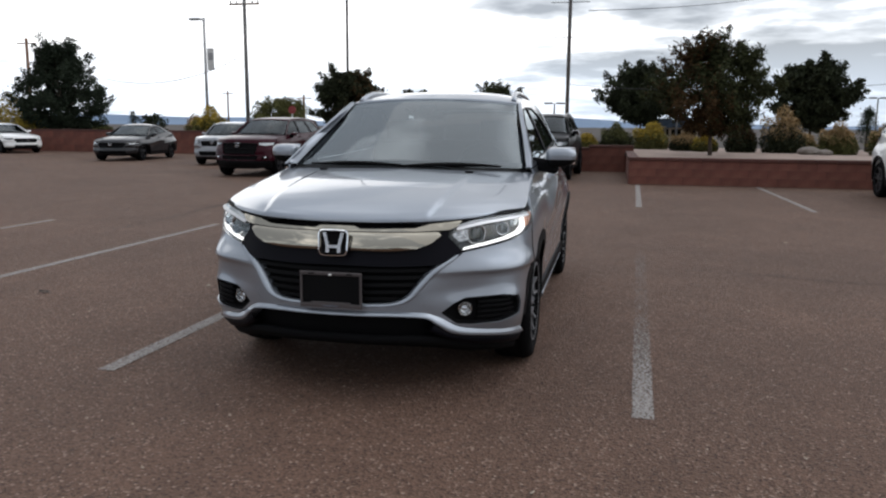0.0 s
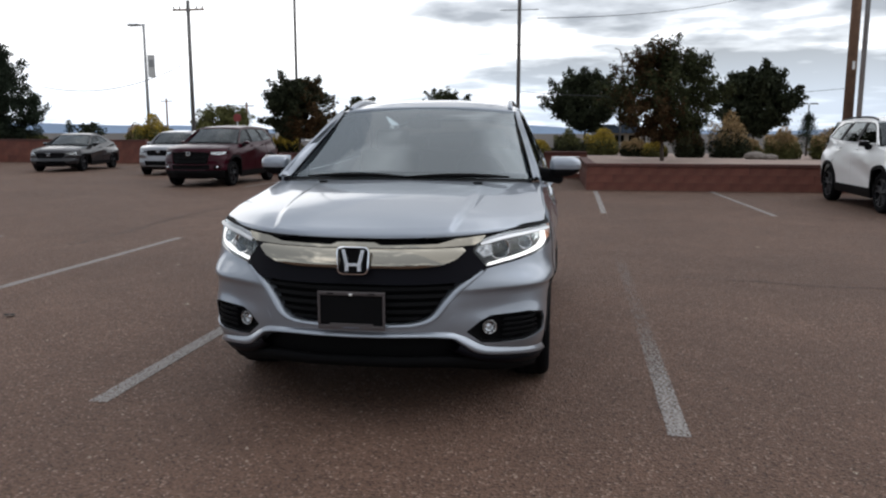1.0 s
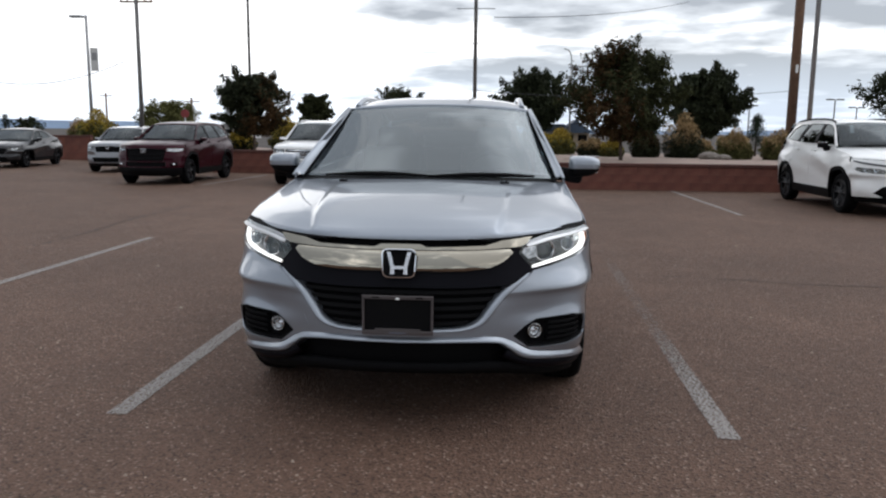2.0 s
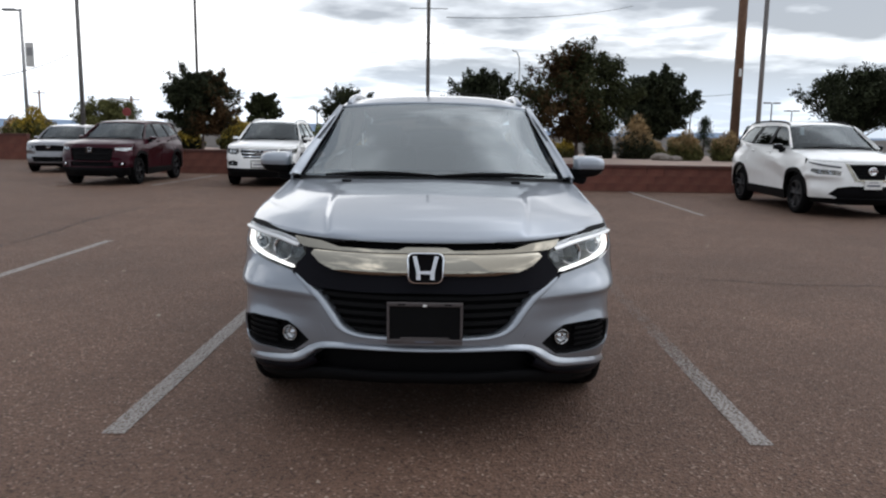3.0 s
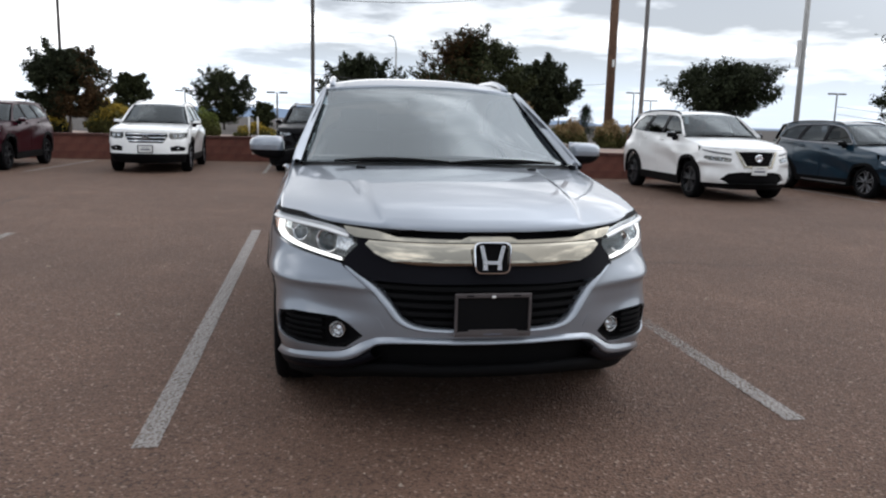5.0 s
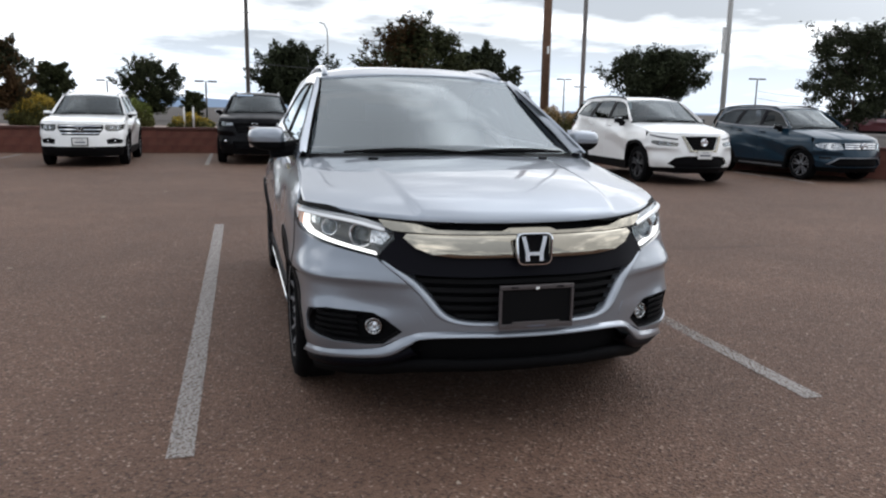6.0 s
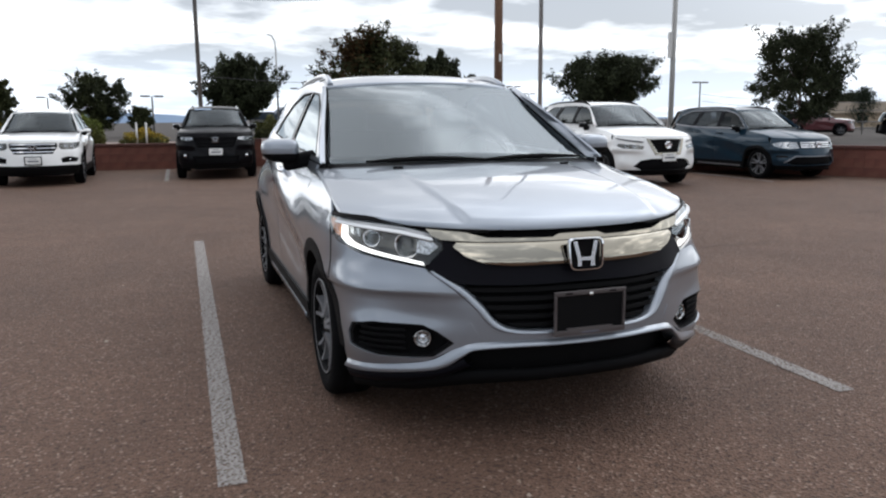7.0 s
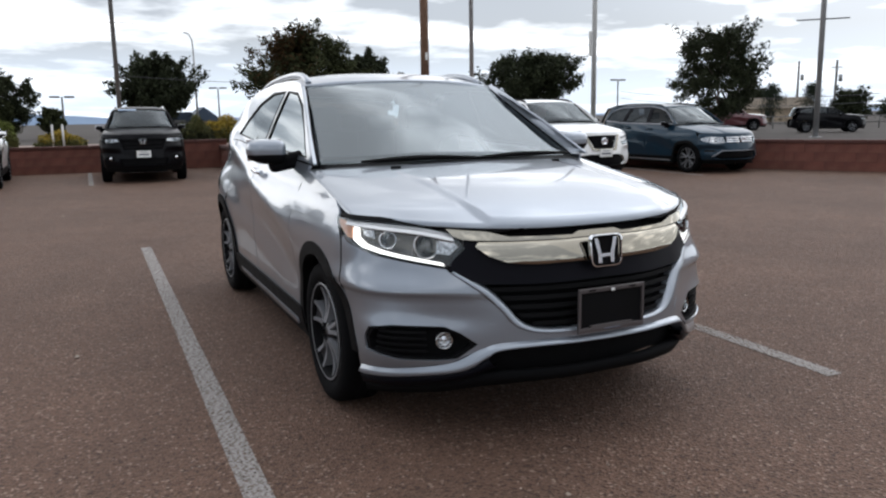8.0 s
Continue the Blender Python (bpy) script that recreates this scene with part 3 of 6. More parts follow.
    if "bright_line" in S:
        a, b = spline([wf[0], wf[2], wf[4], (2.9, 1.50), (3.30, 1.492), (3.62, 1.475), (3.86, 1.38)], 6), spline([(1.46, 1.100), (2.42, 1.112), (3.3, 1.136), (3.92, 1.19)], 6)
        both("window_strip", U([(y, z + 0.010) for y, z in a] + [(y, z + 0.032) for y, z in a[::-1]]), S["bright_line"], off=0.008, depth=0.01)
        both("window_strip", U([(y, z - 0.006) for y, z in b] + [(y, z - 0.028) for y, z in b[::-1]]), S["bright_line"], off=0.008, depth=0.01)
    # windscreen pillars between glass and side frames
    ws = loft_of(S.get("shield", SHIELD), 2.2, 2.0)
    ft = spline(frame_top[:4], 8)
    for s in (-1, 1):
        bm, rows = bmesh.new(), []
        for k in range(17):
            v = k / 16
            z = np.interp(v, (0, 1), (1.075, 1.492))
            g = W(ws(s * 0.985, v, 0.004))
            y = float(np.interp(z, ft[:, 1], ft[:, 0]))
            o = sh(s * u_at(y + 0.02), z, 0.003)
            mid = (np.array(g) * 0.45 + np.array(o) * 0.55) + np.array((s * 0.012, -0.016, 0.012))
            seal = W(ws(s * 0.972, v, 0.005))
            rows.append([bm.verts.new(q) for q in (seal, g, mid, o)])
        for a, b in zip(rows, rows[1:]):
            for i in range(3):
                f = bm.faces.new((a[i], a[i + 1], b[i + 1], b[i]))
                f.smooth, f.material_index = True, (1 if i == 0 else 0)
        bmesh.ops.recalc_face_normals(bm, faces=bm.faces)
        pil = part("windscreen_pillar", bm, body_m, car)
        pil.data.materials.append(M_TRIM)
    # dark cladding
    clad = S.get("clad", M_TRIM)
    both("arch_cladding", U(arc(*F, ar + 0.005, -8, 178, 22) + arc(*F, ar - 0.055, 178, -8, 22)), clad, off=S.get("clad_off", 0.012), depth=0.05)
    both("arch_cladding", U(arc(*R, ar + 0.005, -8, 186, 22) + arc(*R, ar - 0.055, 186, -8, 22)), clad, off=0.012, depth=0.05)
    both("sill_cladding", U([(1.33, 0.36), (3.20, 0.365), (3.22, 0.22), (1.33, 0.20)]), clad, off=0.010, depth=0.05)
    if S.get("sill_strip"):
        both("sill_strip", U([(1.45, 0.275), (3.0, 0.285), (3.0, 0.262), (1.45, 0.245)]), S["sill_strip"], off=0.018, depth=0.01)
    # wheel housings, floor pan and cabin
    for y in (0.95, 3.58):
        hw = 0.79 * kx
        bm = lathe([(0.41, -hw), (0.41, hw)], 28)
        bmesh.ops.delete(bm, geom=[f for f in bm.faces if f.calc_center_median().z < 0.02], context="FACES")
        o = part("wheel_housing", bm, M_VOID, car, m=Matrix.Translation((0, wy(y), wz(0.33))))
    part("floor_pan", boxed((1.5 * kx, wy(4.0) - wy(0.5), 0.12), (0, (wy(4.0) + wy(0.5)) / 2, wz(0.27)), 0.02), M_VOID, car)
    part("engine_bay", boxed((1.3 * kx, wy(1.0) - wy(0.36), wz(0.8) - wz(0.3)), (0, (wy(1.0) + wy(0.36)) / 2, (wz(0.8) + wz(0.3)) / 2), 0.03), M_VOID, car)
    bm = bmesh.new()
    box(bm, (1.42 * kx, 0.62, 0.16), Matrix.Translation((0, wy(1.62), wz(1.0))), 0.05, 3)
    box(bm, (1.36 * kx, 0.3, 0.5), Matrix.Translation((0, wy(1.6), wz(0.72))), 0.03)
    part("dashboard", bm, M_CABIN, car)
    for x in (-0.37, 0.37):
        bm = bmesh.new()
        box(bm, (0.50, 0.52, 0.16), Matrix.Translation((x * kx, wy(2.25), wz(0.62))), 0.05, 3)
        box(bm, (0.48, 0.13, 0.62), Matrix.Translation((x * kx, wy(2.52), wz(0.92))) @ pose(0, 0, 0, -14), 0.05, 3)
        box(bm, (0.26, 0.09, 0.17), Matrix.Translation((x * kx, wy(2.62), wz(1.29))) @ pose(0, 0, 0, -8), 0.035, 3)
        part("front_seat", bm, M_SEAT, car)
    bm = bmesh.new()
    box(bm, (1.25 * kx, 0.5, 0.16), Matrix.Translation((0, wy(3.1), wz(0.62))), 0.05, 3)
    box(bm, (1.25 * kx, 0.13, 0.58), Matrix.Translation((0, wy(3.4), wz(0.92))) @ pose(0, 0, 0, -16), 0.05, 3)
    for x in (-0.36, 0.36):
        box(bm, (0.24, 0.08, 0.13), Matrix.Translation((x * kx, wy(3.5), wz(1.26))), 0.03, 3)
    part("rear_seat", bm, M_SEAT, car)
    wheel_side = S.get("steering", 1)
    pts = [(0.185 * math.cos(t), 0, 0.185 * math.sin(t)) for t in np.linspace(0, 2 * math.pi, 29)]
    sw = part("steering_wheel", tube(pts, 0.015, 8), M_CABIN, car, m=Matrix.Translation((0.37 * kx * wheel_side, wy(1.98), wz(1.03))) @ pose(0, 0, 0, -24))
    part("airbag_cover", boxed((0.17, 0.05, 0.12), (0, -0.02, 0), 0.03), M_CABIN, sw)
    part("rear_view_mirror", boxed((0.23, 0.03, 0.065), (0, wy(1.93), wz(1.405)), 0.02), M_CABIN, car)
    part("sensor_pod", boxed((0.12, 0.12, 0.05), (0, wy(1.87), wz(1.432)), 0.02, pose(0, 0, 0, 25)), M_CABIN, car)
    # cowl and wipers
    part("cowl_panel", gridmesh(lambda a, v: W((a * 0.745, 1.09 + 0.10 * v + 0.20 * abs(a) ** 2.4, 1.062 + 0.022 * v - 0.012 * a * a)), 18, 3, 0.02), M_TRIM, car)
    for x0, x1, s in ((-0.58, 0.02, 1), (0.02, 0.62, 1)):
        pts = [W((x0 + (x1 - x0) * k / 8, 1.135 + 0.17 * abs(x0 + (x1 - x0) * k / 8) ** 2 + 0.03 * math.sin(math.pi * k / 8), 1.086 + 0.010 * math.sin(math.pi * k / 8 * 0.9))) for k in range(9)]
        part("wiper", tube(pts, [0.006 + 0.008 * math.sin(math.pi * k / 8) for k in range(9)], 6), M_TRIM, car)
    # door mirrors
    for s in (-1, 1):
        bm = bmesh.new()
        mm = S.get("mirror_at", (0.945, 1.62, 1.142))
        mk = S.get("mirror_k", 1.0)
        cx, cy, cz = mm[0] * kx, wy(mm[1]), wz(mm[2])
        bmesh.ops.create_uvsphere(bm, u_segments=24, v_segments=14, radius=1.0)
        for v in bm.verts:
            x, y, z = v.co
            sx = math.copysign(abs(x) ** 0.6, x) * 0.098 * mk
            out = (x + 1) / 2
            tall = (0.060 - 0.010 * out) if z > 0 else (0.100 - 0.055 * out)
            sz = math.copysign(abs(z) ** 0.65, z) * tall * mk
            sy = (math.copysign(abs(y) ** 0.6, y) * (0.085 if y < 0 else 0.05)) * (1 - 0.2 * out)
            v.co = (s * cx + s * sx, cy + sy + 0.03 * out * mk, cz + sz)
        for f in bm.faces:
            f.smooth = True
        bmesh.ops.recalc_face_normals(bm, faces=bm.faces)
        low = bmesh.new()
        low.from_mesh((lambda me: (bm.to_mesh(me), me)[1])(bpy.data.meshes.new("tmp")))
        cut = cz - 0.022 * mk
        bmesh.ops.bisect_plane(bm, geom=bm.verts[:] + bm.edges[:] + bm.faces[:], plane_co=(0, 0, cut), plane_no=(0, 0, 1), clear_inner=True)
        bmesh.ops.bisect_plane(low, geom=low.verts[:] + low.edges[:] + low.faces[:], plane_co=(0, 0, cut), plane_no=(0, 0, 1), clear_outer=True)
        me = bpy.data.meshes.new("mirror_cap")
        bm.to_mesh(me)
        bm.free()
        mir = part("door_mirror", me, S.get("mirror_paint", body_m), car)
        arm = S.get("mirror_low", M_TRIM)
        part("mirror_housing", low, arm, mir, "black plastic underside")
        part("mirror_arm", boxed((0.22, 0.075, 0.085), (s * (cx - 0.12), cy + 0.01, cz - 0.06), 0.025, pose(0, 0, 0, 0, s * 10, 0)), arm, mir)
        part("mirror_glass", boxed((0.18, 0.004, 0.11), (s * cx, cy + 0.05, cz), 0.001), M_BRIGHT, mir)
    # door handles
    for y, z in S.get("handles", [(2.28, 0.975)]):
        for s in (-1, 1):
            p, q = Vector(sh(s * u_at(y), z, 0.02)), Vector(sh(s * u_at(y + 0.19), z + 0.012, 0.02))
            part("door_handle", tube([p, p.lerp(q, 0.2) + Vector((s * 0.016, 0, 0)), p.lerp(q, 0.8) + Vector((s * 0.016, 0, 0)), q], 0.014, 8), S.get("handle_mat", body_m), car)
    # roof rails
    if "rail" in S:
        fr = loft_of(S.get("roof", ROOF), 3.0, 3.0)
        for s in (-1, 1):
            pts = []
            for k in range(15):
                v = 0.06 + 0.86 * k / 14
                x, y, z = fr(s * 0.93, v)
                lift = -0.004 + 0.030 * min(1, 4.0 * k / 14, 4.0 * (14 - k) / 14) ** 0.7
                pts.append(W((x, y, z + lift)))
            part("roof_rail", tube(pts, 0.019, 8), S["rail"], car)
    # wheels
    wr_, rr = S.get("wheel_r", 0.330), S.get("rim_r", 0.222)
    for y in (0.95, 3.58):
        for s in (-1, 1):
            wheel(car, (W((s * S.get("track", 0.868) * (1 if "track" not in S else 1 / kx), y, 0))[0], wy(y), wr_), wr_, rr, S.get("spokes", 5), s, S.get("rim_mat", M_RIMDARK), S.get("spoke_mat", M_RIMSILVER), double=S.get("double", True))
    # front end, car by car
    if S.get("sticker"):
        at = W(ws(-0.45, 0.93, 0.012))
        part("windscreen_sticker", boxed((0.42, 0.06, 0.006), at, 0.001, pose(0, 0, 0, 24)), S["sticker"], car, "pale blue windscreen banner sticker")
    S["front"](car, put, both, sh, U, W)
    return car


# ---- the silver crossover in the middle ----
def mirrored(half):
    """A closed outline from its half at positive u, both ends near the middle."""
    return list(half) + [(-a, b) for a, b in reversed(half) if a > 1e-6]


LAMP = [(1.235, 0.894), (1.06, 0.894), (0.89, 0.889), (0.72, 0.880), (0.575, 0.848), (0.545, 0.80), (0.62, 0.726), (0.76, 0.744), (0.92, 0.766), (1.10, 0.812), (1.19, 0.855)]
POD = [(0.995, 0.385), (0.995, 0.44), (0.968, 0.482), (0.86, 0.502), (0.66, 0.498), (0.60, 0.474), (0.535, 0.432), (0.62, 0.372), (0.70, 0.362), (0.84, 0.362)]
VEE = [(0, 0.470), (0.17, 0.470), (0.30, 0.475), (0.385, 0.502), (0.445, 0.57), (0.515, 0.640), (0.612, 0.706)]
BLADE = [(0, 0.484), (0.17, 0.484), (0.29, 0.490), (0.362, 0.518), (0.418, 0.585), (0.488, 0.654), (0.592, 0.714)]
CHIN = [(0.87, 0.318), (0.65, 0.352), (0.53, 0.412), (0.444, 0.440), (0.267, 0.450), (0, 0.450)]
LIP = [(0.87, 0.284), (0.611, 0.322), (0.503, 0.383), (0.444, 0.415), (0.267, 0.430), (0, 0.430)]


def disc_on(sh, u, z, r, off, material, name, parent, rings, n=24):
    """A turned part that faces out of the shell at (u, z)."""
    p = Vector(sh(u, z, off))
    du = Vector(sh(u + 0.01, z, off)) - Vector(sh(u - 0.01, z, off))
    dv = Vector(sh(u, z + 0.01, off)) - Vector(sh(u, z - 0.01, off))
    nrm = du.cross(dv).normalized()
    if nrm.y > 0:
        nrm = -nrm
    nrm = (nrm + Vector((0, -0.9, 0))).normalized()
    return part(name, lathe([(a * r, b * r) for a, b in rings], n, "z"), material, parent, m=Matrix.Translation(p) @ nrm.to_track_quat("Z", "Y").to_matrix().to_4x4())


def emblem(parent, at, w, h, inner=M_VOID, turn=0.0):
    """A chrome badge: a rounded frame round two splayed uprights with a bridge."""
    M = Matrix.Translation(at) @ pose(0, 0, 0, turn)

    def rr(w, h, k=0.28, top=1.0):
        p = [(-w, h), (w, h), (w * 0.92, -h), (-w * 0.92, -h)]
        out = []
        for i in range(4):
            a, b, c = np.array(p[i - 1]), np.array(p[i]), np.array(p[(i + 1) % 4])
            for t in np.linspace(0, 1, 5):
                q0, q1 = b + (a - b) * k * 0.5, b + (c - b) * k * 0.5
                out.append(tuple((1 - t) ** 2 * q0 + 2 * t * (1 - t) * b + t * t * q1))
        return out
    o, i = rr(w, h, 0.42), rr(w * 0.88, h * 0.88, 0.42)
    bm = bmesh.new()
    vo = [bm.verts.new((x, 0.0, z)) for x, z in o]
    vm = [bm.verts.new((x * 0.985, -0.012, z * 0.985)) for x, z in o]
    vk = [bm.verts.new((x * 0.92, -0.013, z * 0.92)) for x, z in o]
    vi = [bm.verts.new((x, -0.004, z)) for x, z in i]
    n = len(o)
    for k in range(n):
        j = (k + 1) % n
        bm.faces.new((vo[k], vo[j], vm[j], vm[k]))
        bm.faces.new((vm[k], vm[j], vk[j], vk[k]))
        bm.faces.new((vk[k], vk[j], vi[j], vi[k]))
    bmesh.ops.recalc_face_normals(bm, faces=bm.faces)
    e = part("badge", bm, M_BRIGHT, parent, "chrome badge frame", m=M)
    part("badge_back", prism([(x, z) for x, z in i], 0.006), inner, e)
    bars = bmesh.new()
    ww, hh = w * 0.84, h * 0.84
    for s in (-1, 1):
        pl = [(s * ww * 0.82, hh * 0.92), (s * ww * 0.56, hh * 0.92), (s * ww * 0.33, -hh * 0.22), (s * ww * 0.31, -hh * 0.50), (s * ww * 0.30, -hh * 0.90), (s * ww * 0.58, -hh * 0.90), (s * ww * 0.57, -hh * 0.34)]
        bars.faces.new([bars.verts.new((x, -0.008, z)) for x, z in pl])
    bars.faces.new([bars.verts.new((x, -0.0075, z)) for x, z in ((-ww * 0.335, -hh * 0.22), (ww * 0.335, -hh * 0.22), (ww * 0.312, -hh * 0.48), (-ww * 0.312, -hh * 0.48))])
    r = bmesh.ops.extrude_face_region(bars, geom=bars.faces[:])
    bmesh.ops.translate(bars, verts=[v for v in r["geom"] if isinstance(v, bmesh.types.BMVert)], vec=(0, 0.007, 0))
    bmesh.ops.recalc_face_normals(bars, faces=bars.faces)
    part("badge_mark", bars, M_BADGE, e)
    return e


def hero_front(car, put, both, sh, U, W):
    arch = [(u_at(y), z) for y, z in arc(0.95, 0.33, 0.418, 146, 188, 10)]
    fine = 0.022
    half = VEE + [(0.625, 0.719), (0.76, 0.738), (0.92, 0.760), (1.09, 0.802), (1.138, 0.826), (1.138, 0.60)] + arch + [(1.06, 0.295), (0.985, 0.305)] + CHIN
    put("front_bumper", mirrored(half), M_SILVER, holes=[POD, mirror_pts(POD)], step=0.016, depth=0.03)
    put("grille_backing", mirrored([(0, 0.40), (0.45, 0.40), (0.60, 0.64), (0.66, 0.70), (0.60, 0.80), (0.62, 0.868), (0.40, 0.872), (0, 0.872)]), M_VOID, off=-0.06, depth=0)
    for s in (1, -1):
        a, b = spline(BLADE, 6), spline(VEE, 6)
        part("grille_blade", ribbon(sh, [[(s * u, z, -0.045) for u, z in a], [(s * u, z, -0.006) for u, z in a], [(s * u, z, 0.010) for u, z in (a * 0.3 + b * 0.7)], [(s * u, z, 0.001) for u, z in b]]), M_SILVER, car)
        a, b = spline([(1.06, 0.295), (0.985, 0.305)] + CHIN, 6), spline([(1.06, 0.262), (0.99, 0.268)] + LIP, 6)
        part("bumper_lip", ribbon(sh, [[(s * u, z, -0.002) for u, z in a], [(s * u, z, 0.010) for u, z in (a * 0.6 + b * 0.4)], [(s * u, z, 0.026) for u, z in (a * 0.12 + b * 0.88)], [(s * u, z, 0.022) for u, z in b], [(s * u, z - 0.004, -0.04) for u, z in b]]), M_SILVER, car)
    low = [(0.99, 0.266)] + [(a, b - 0.002) for a, b in LIP]
    put("lower_intake", mirrored([(a, b) for a, b in reversed(low)][0:] + [(1.0, 0.24), (0.9, 0.255), (0.634, 0.29), (0.30, 0.318), (0, 0.318)]), M_VOID, off=-0.05, step=0.04, depth=0.02)
    for s in (1, -1):
        a, b = spline([(1.06, 0.260), (0.87, 0.282), (0.62, 0.320), (0.50, 0.382)], 6), spline([(1.06, 0.212), (0.80, 0.240), (0.60, 0.284), (0.47, 0.350)], 6)
        part("bumper_skirt", ribbon(sh, [[(s * u, z, 0.0) for u, z in a], [(s * u, z, 0.020) for u, z in (a * 0.8 + b * 0.2)], [(s * u, z, 0.016) for u, z in b], [(s * u, z, -0.04) for u, z in b]]), M_SATIN, car)
        a, b = spline([(1.06, 0.218), (0.75, 0.258), (0.5, 0.312), (0.25, 0.322), (0, 0.325)], 6), spline([(1.06, 0.165), (0.70, 0.205), (0.48, 0.255), (0.25, 0.276), (0, 0.28)], 6)
        part("air_dam", ribbon(sh, [[(s * u, z, -0.04) for u, z in a], [(s * u, z, 0.006) for u, z in a], [(s * u, z, 0.010) for u, z in b], [(s * u, z, -0.06) for u, z in b]]), M_VOID, car)
    # satin black bar under the bright wing
    put("grille_bar", mirrored([(0, 0.664), (0.30, 0.661), (0.50, 0.665), (0.533, 0.676), (0.618, 0.716), (0.60, 0.748), (0.545, 0.795), (0.548, 0.828), (0.50, 0.822), (0.442, 0.798), (0.37, 0.741), (0.26, 0.735), (0, 0.733)]), M_SATIN, step=fine, depth=0.03)
    def wing(u, z, off=0.0):
        return sh(u, z, off + 0.012 * (1 - min(1.0, abs((z - 0.782) / 0.050) ** 8)) + 0.24 * (0.824 - z) - 1.55 * (0.824 - z) ** 2)
    part("chrome_wing", sheet(wing, mirrored([(0, 0.736), (0.28, 0.737), (0.385, 0.747), (0.452, 0.772), (0.502, 0.808), (0.490, 0.823), (0.36, 0.824), (0, 0.824)]), off=0.002, step=0.014, depth=0.015), M_CHROME, car, "smoked chrome grille wing")
    put("chrome_strip", mirrored([(0.0, 0.826), (0.36, 0.826), (0.46, 0.829), (0.548, 0.832), (0.585, 0.845), (0.612, 0.872), (0.454, 0.862), (0.37, 0.842), (0.115, 0.838), (0.085, 0.850), (0.0, 0.851)]), M_CHROME, off=0.014, step=fine, depth=0.02)
    for z, um in ((0.640, 0.47), (0.606, 0.43), (0.572, 0.40), (0.538, 0.37), (0.506, 0.315)):
        put("grille_slat", mirrored([(0, z - 0.008), (um - 0.012, z - 0.008), (um + 0.004, z + 0.009), (0, z + 0.009)]), M_TRIM, off=-0.018, step=0.04, depth=0.02)
    emblem(car, Vector(sh(0, 0.774, 0.042)), 0.078, 0.064, turn=-6)
    # plate holder
    y = sh(0, 0.55, 0.0)[1] - 0.035
    fr = bmesh.new()
    for sz, at in (((0.31, 0.012, 0.017), (0, y, 0.632)), ((0.31, 0.012, 0.020), (0, y, 0.476)), ((0.20, 0.012, 0.010), (0, y, 0.489)), ((0.011, 0.012, 0.137), (-0.1495, y, 0.554)), ((0.011, 0.012, 0.137), (0.1495, y, 0.554))):
        box(fr, sz, Matrix.Translation(at), 0.003)
    plate = part("plate_holder", boxed((0.296, 0.010, 0.15), (0, y + 0.008, 0.553), 0.003), M_TRIM, car, "blank black plate holder")
    part("plate_frame", fr, M_PLATEFRAME, plate, "dull metal plate frame")
    part("plate_clip", boxed((0.016, 0.006, 0.011), (0, y - 0.008, 0.628), 0.003), M_PLATEWHITE, plate)
    for x in (-0.095, 0.095):
        part("plate_slot", boxed((0.030, 0.004, 0.006), (x, y - 0.0055, 0.632), 0.001), M_VOID, plate)
    part("plate_print", boxed((0.075, 0.002, 0.005), (0, y - 0.0068, 0.476)), M_BAR, plate)
    # lamps
    homes = both("headlight", LAMP, M_LAMPDARK, off=-0.035, depth=0.03, step=fine)
    drl = [(0.634, 0.730), (0.76, 0.748), (0.90, 0.768), (1.00, 0.788), (1.055, 0.813), (1.062, 0.864), (1.040, 0.866), (1.030, 0.826), (0.98, 0.801), (0.89, 0.780), (0.76, 0.760), (0.640, 0.742)]
    both("running_light", drl, M_DRL, parents=homes, off=-0.008, depth=0.02, step=fine)
    both("turn_lens", [(1.222, 0.886), (1.075, 0.878), (1.070, 0.818), (1.105, 0.822), (1.175, 0.853)], M_AMBER, parents=homes, off=-0.008, depth=0.02, step=fine)
    for s, home in ((1, homes[0]), (-1, homes[1])):
        a, b = spline([(1.13, 0.888), (0.90, 0.882), (0.72, 0.871), (0.592, 0.848)], 6), spline([(1.09, 0.872), (0.90, 0.861), (0.72, 0.847), (0.580, 0.824)], 6)
        part("lamp_eyelid", ribbon(sh, [[(s * u, z, -0.012) for u, z in a], [(s * u, z, 0.014) for u, z in (a * 0.2 + b * 0.8)], [(s * u, z, 0.013) for u, z in b], [(s * u, z, -0.02) for u, z in b]]), M_EYELID, home, "silver lamp eyelid")
    both("lamp_lens", LAMP, M_LENS, parents=homes, off=0.001, depth=0.0, step=fine)
    both("lamp_bezel", [(1.03, 0.868), (0.93, 0.866), (0.76, 0.855), (0.60, 0.838), (0.566, 0.80), (0.60, 0.775), (0.76, 0.782), (0.92, 0.803), (1.005, 0.828)], M_BEZEL, parents=homes, off=-0.026, depth=0.02, step=fine)
    ring = [(1.0, -0.3), (1.02, 0.1), (0.9, 0.16), (0.84, 0.0), (0.8, -0.35), (0.3, -0.5), (0.0, -0.52)]
    ball = [(0.82, -0.2), (0.74, 0.05), (0.55, 0.26), (0.3, 0.36), (0.0, 0.4)]
    for s, home in ((1, homes[0]), (-1, homes[1])):
        for u, z, r in ((0.87, 0.822, 0.034), (0.70, 0.805, 0.050)):
            disc_on(sh, s * u, z, r, -0.014, M_FACET if r > 0.04 else M_REFLECTOR, "lamp_ring", home, [(1.0, -0.3), (1.04, 0.12), (0.94, 0.16), (0.86, -0.02), (0.62, -0.30), (0.56, -0.42), (0.0, -0.45)])
            disc_on(sh, s * u, z, r * 0.72, -0.024, M_LENS, "projector_lens", home, ball)
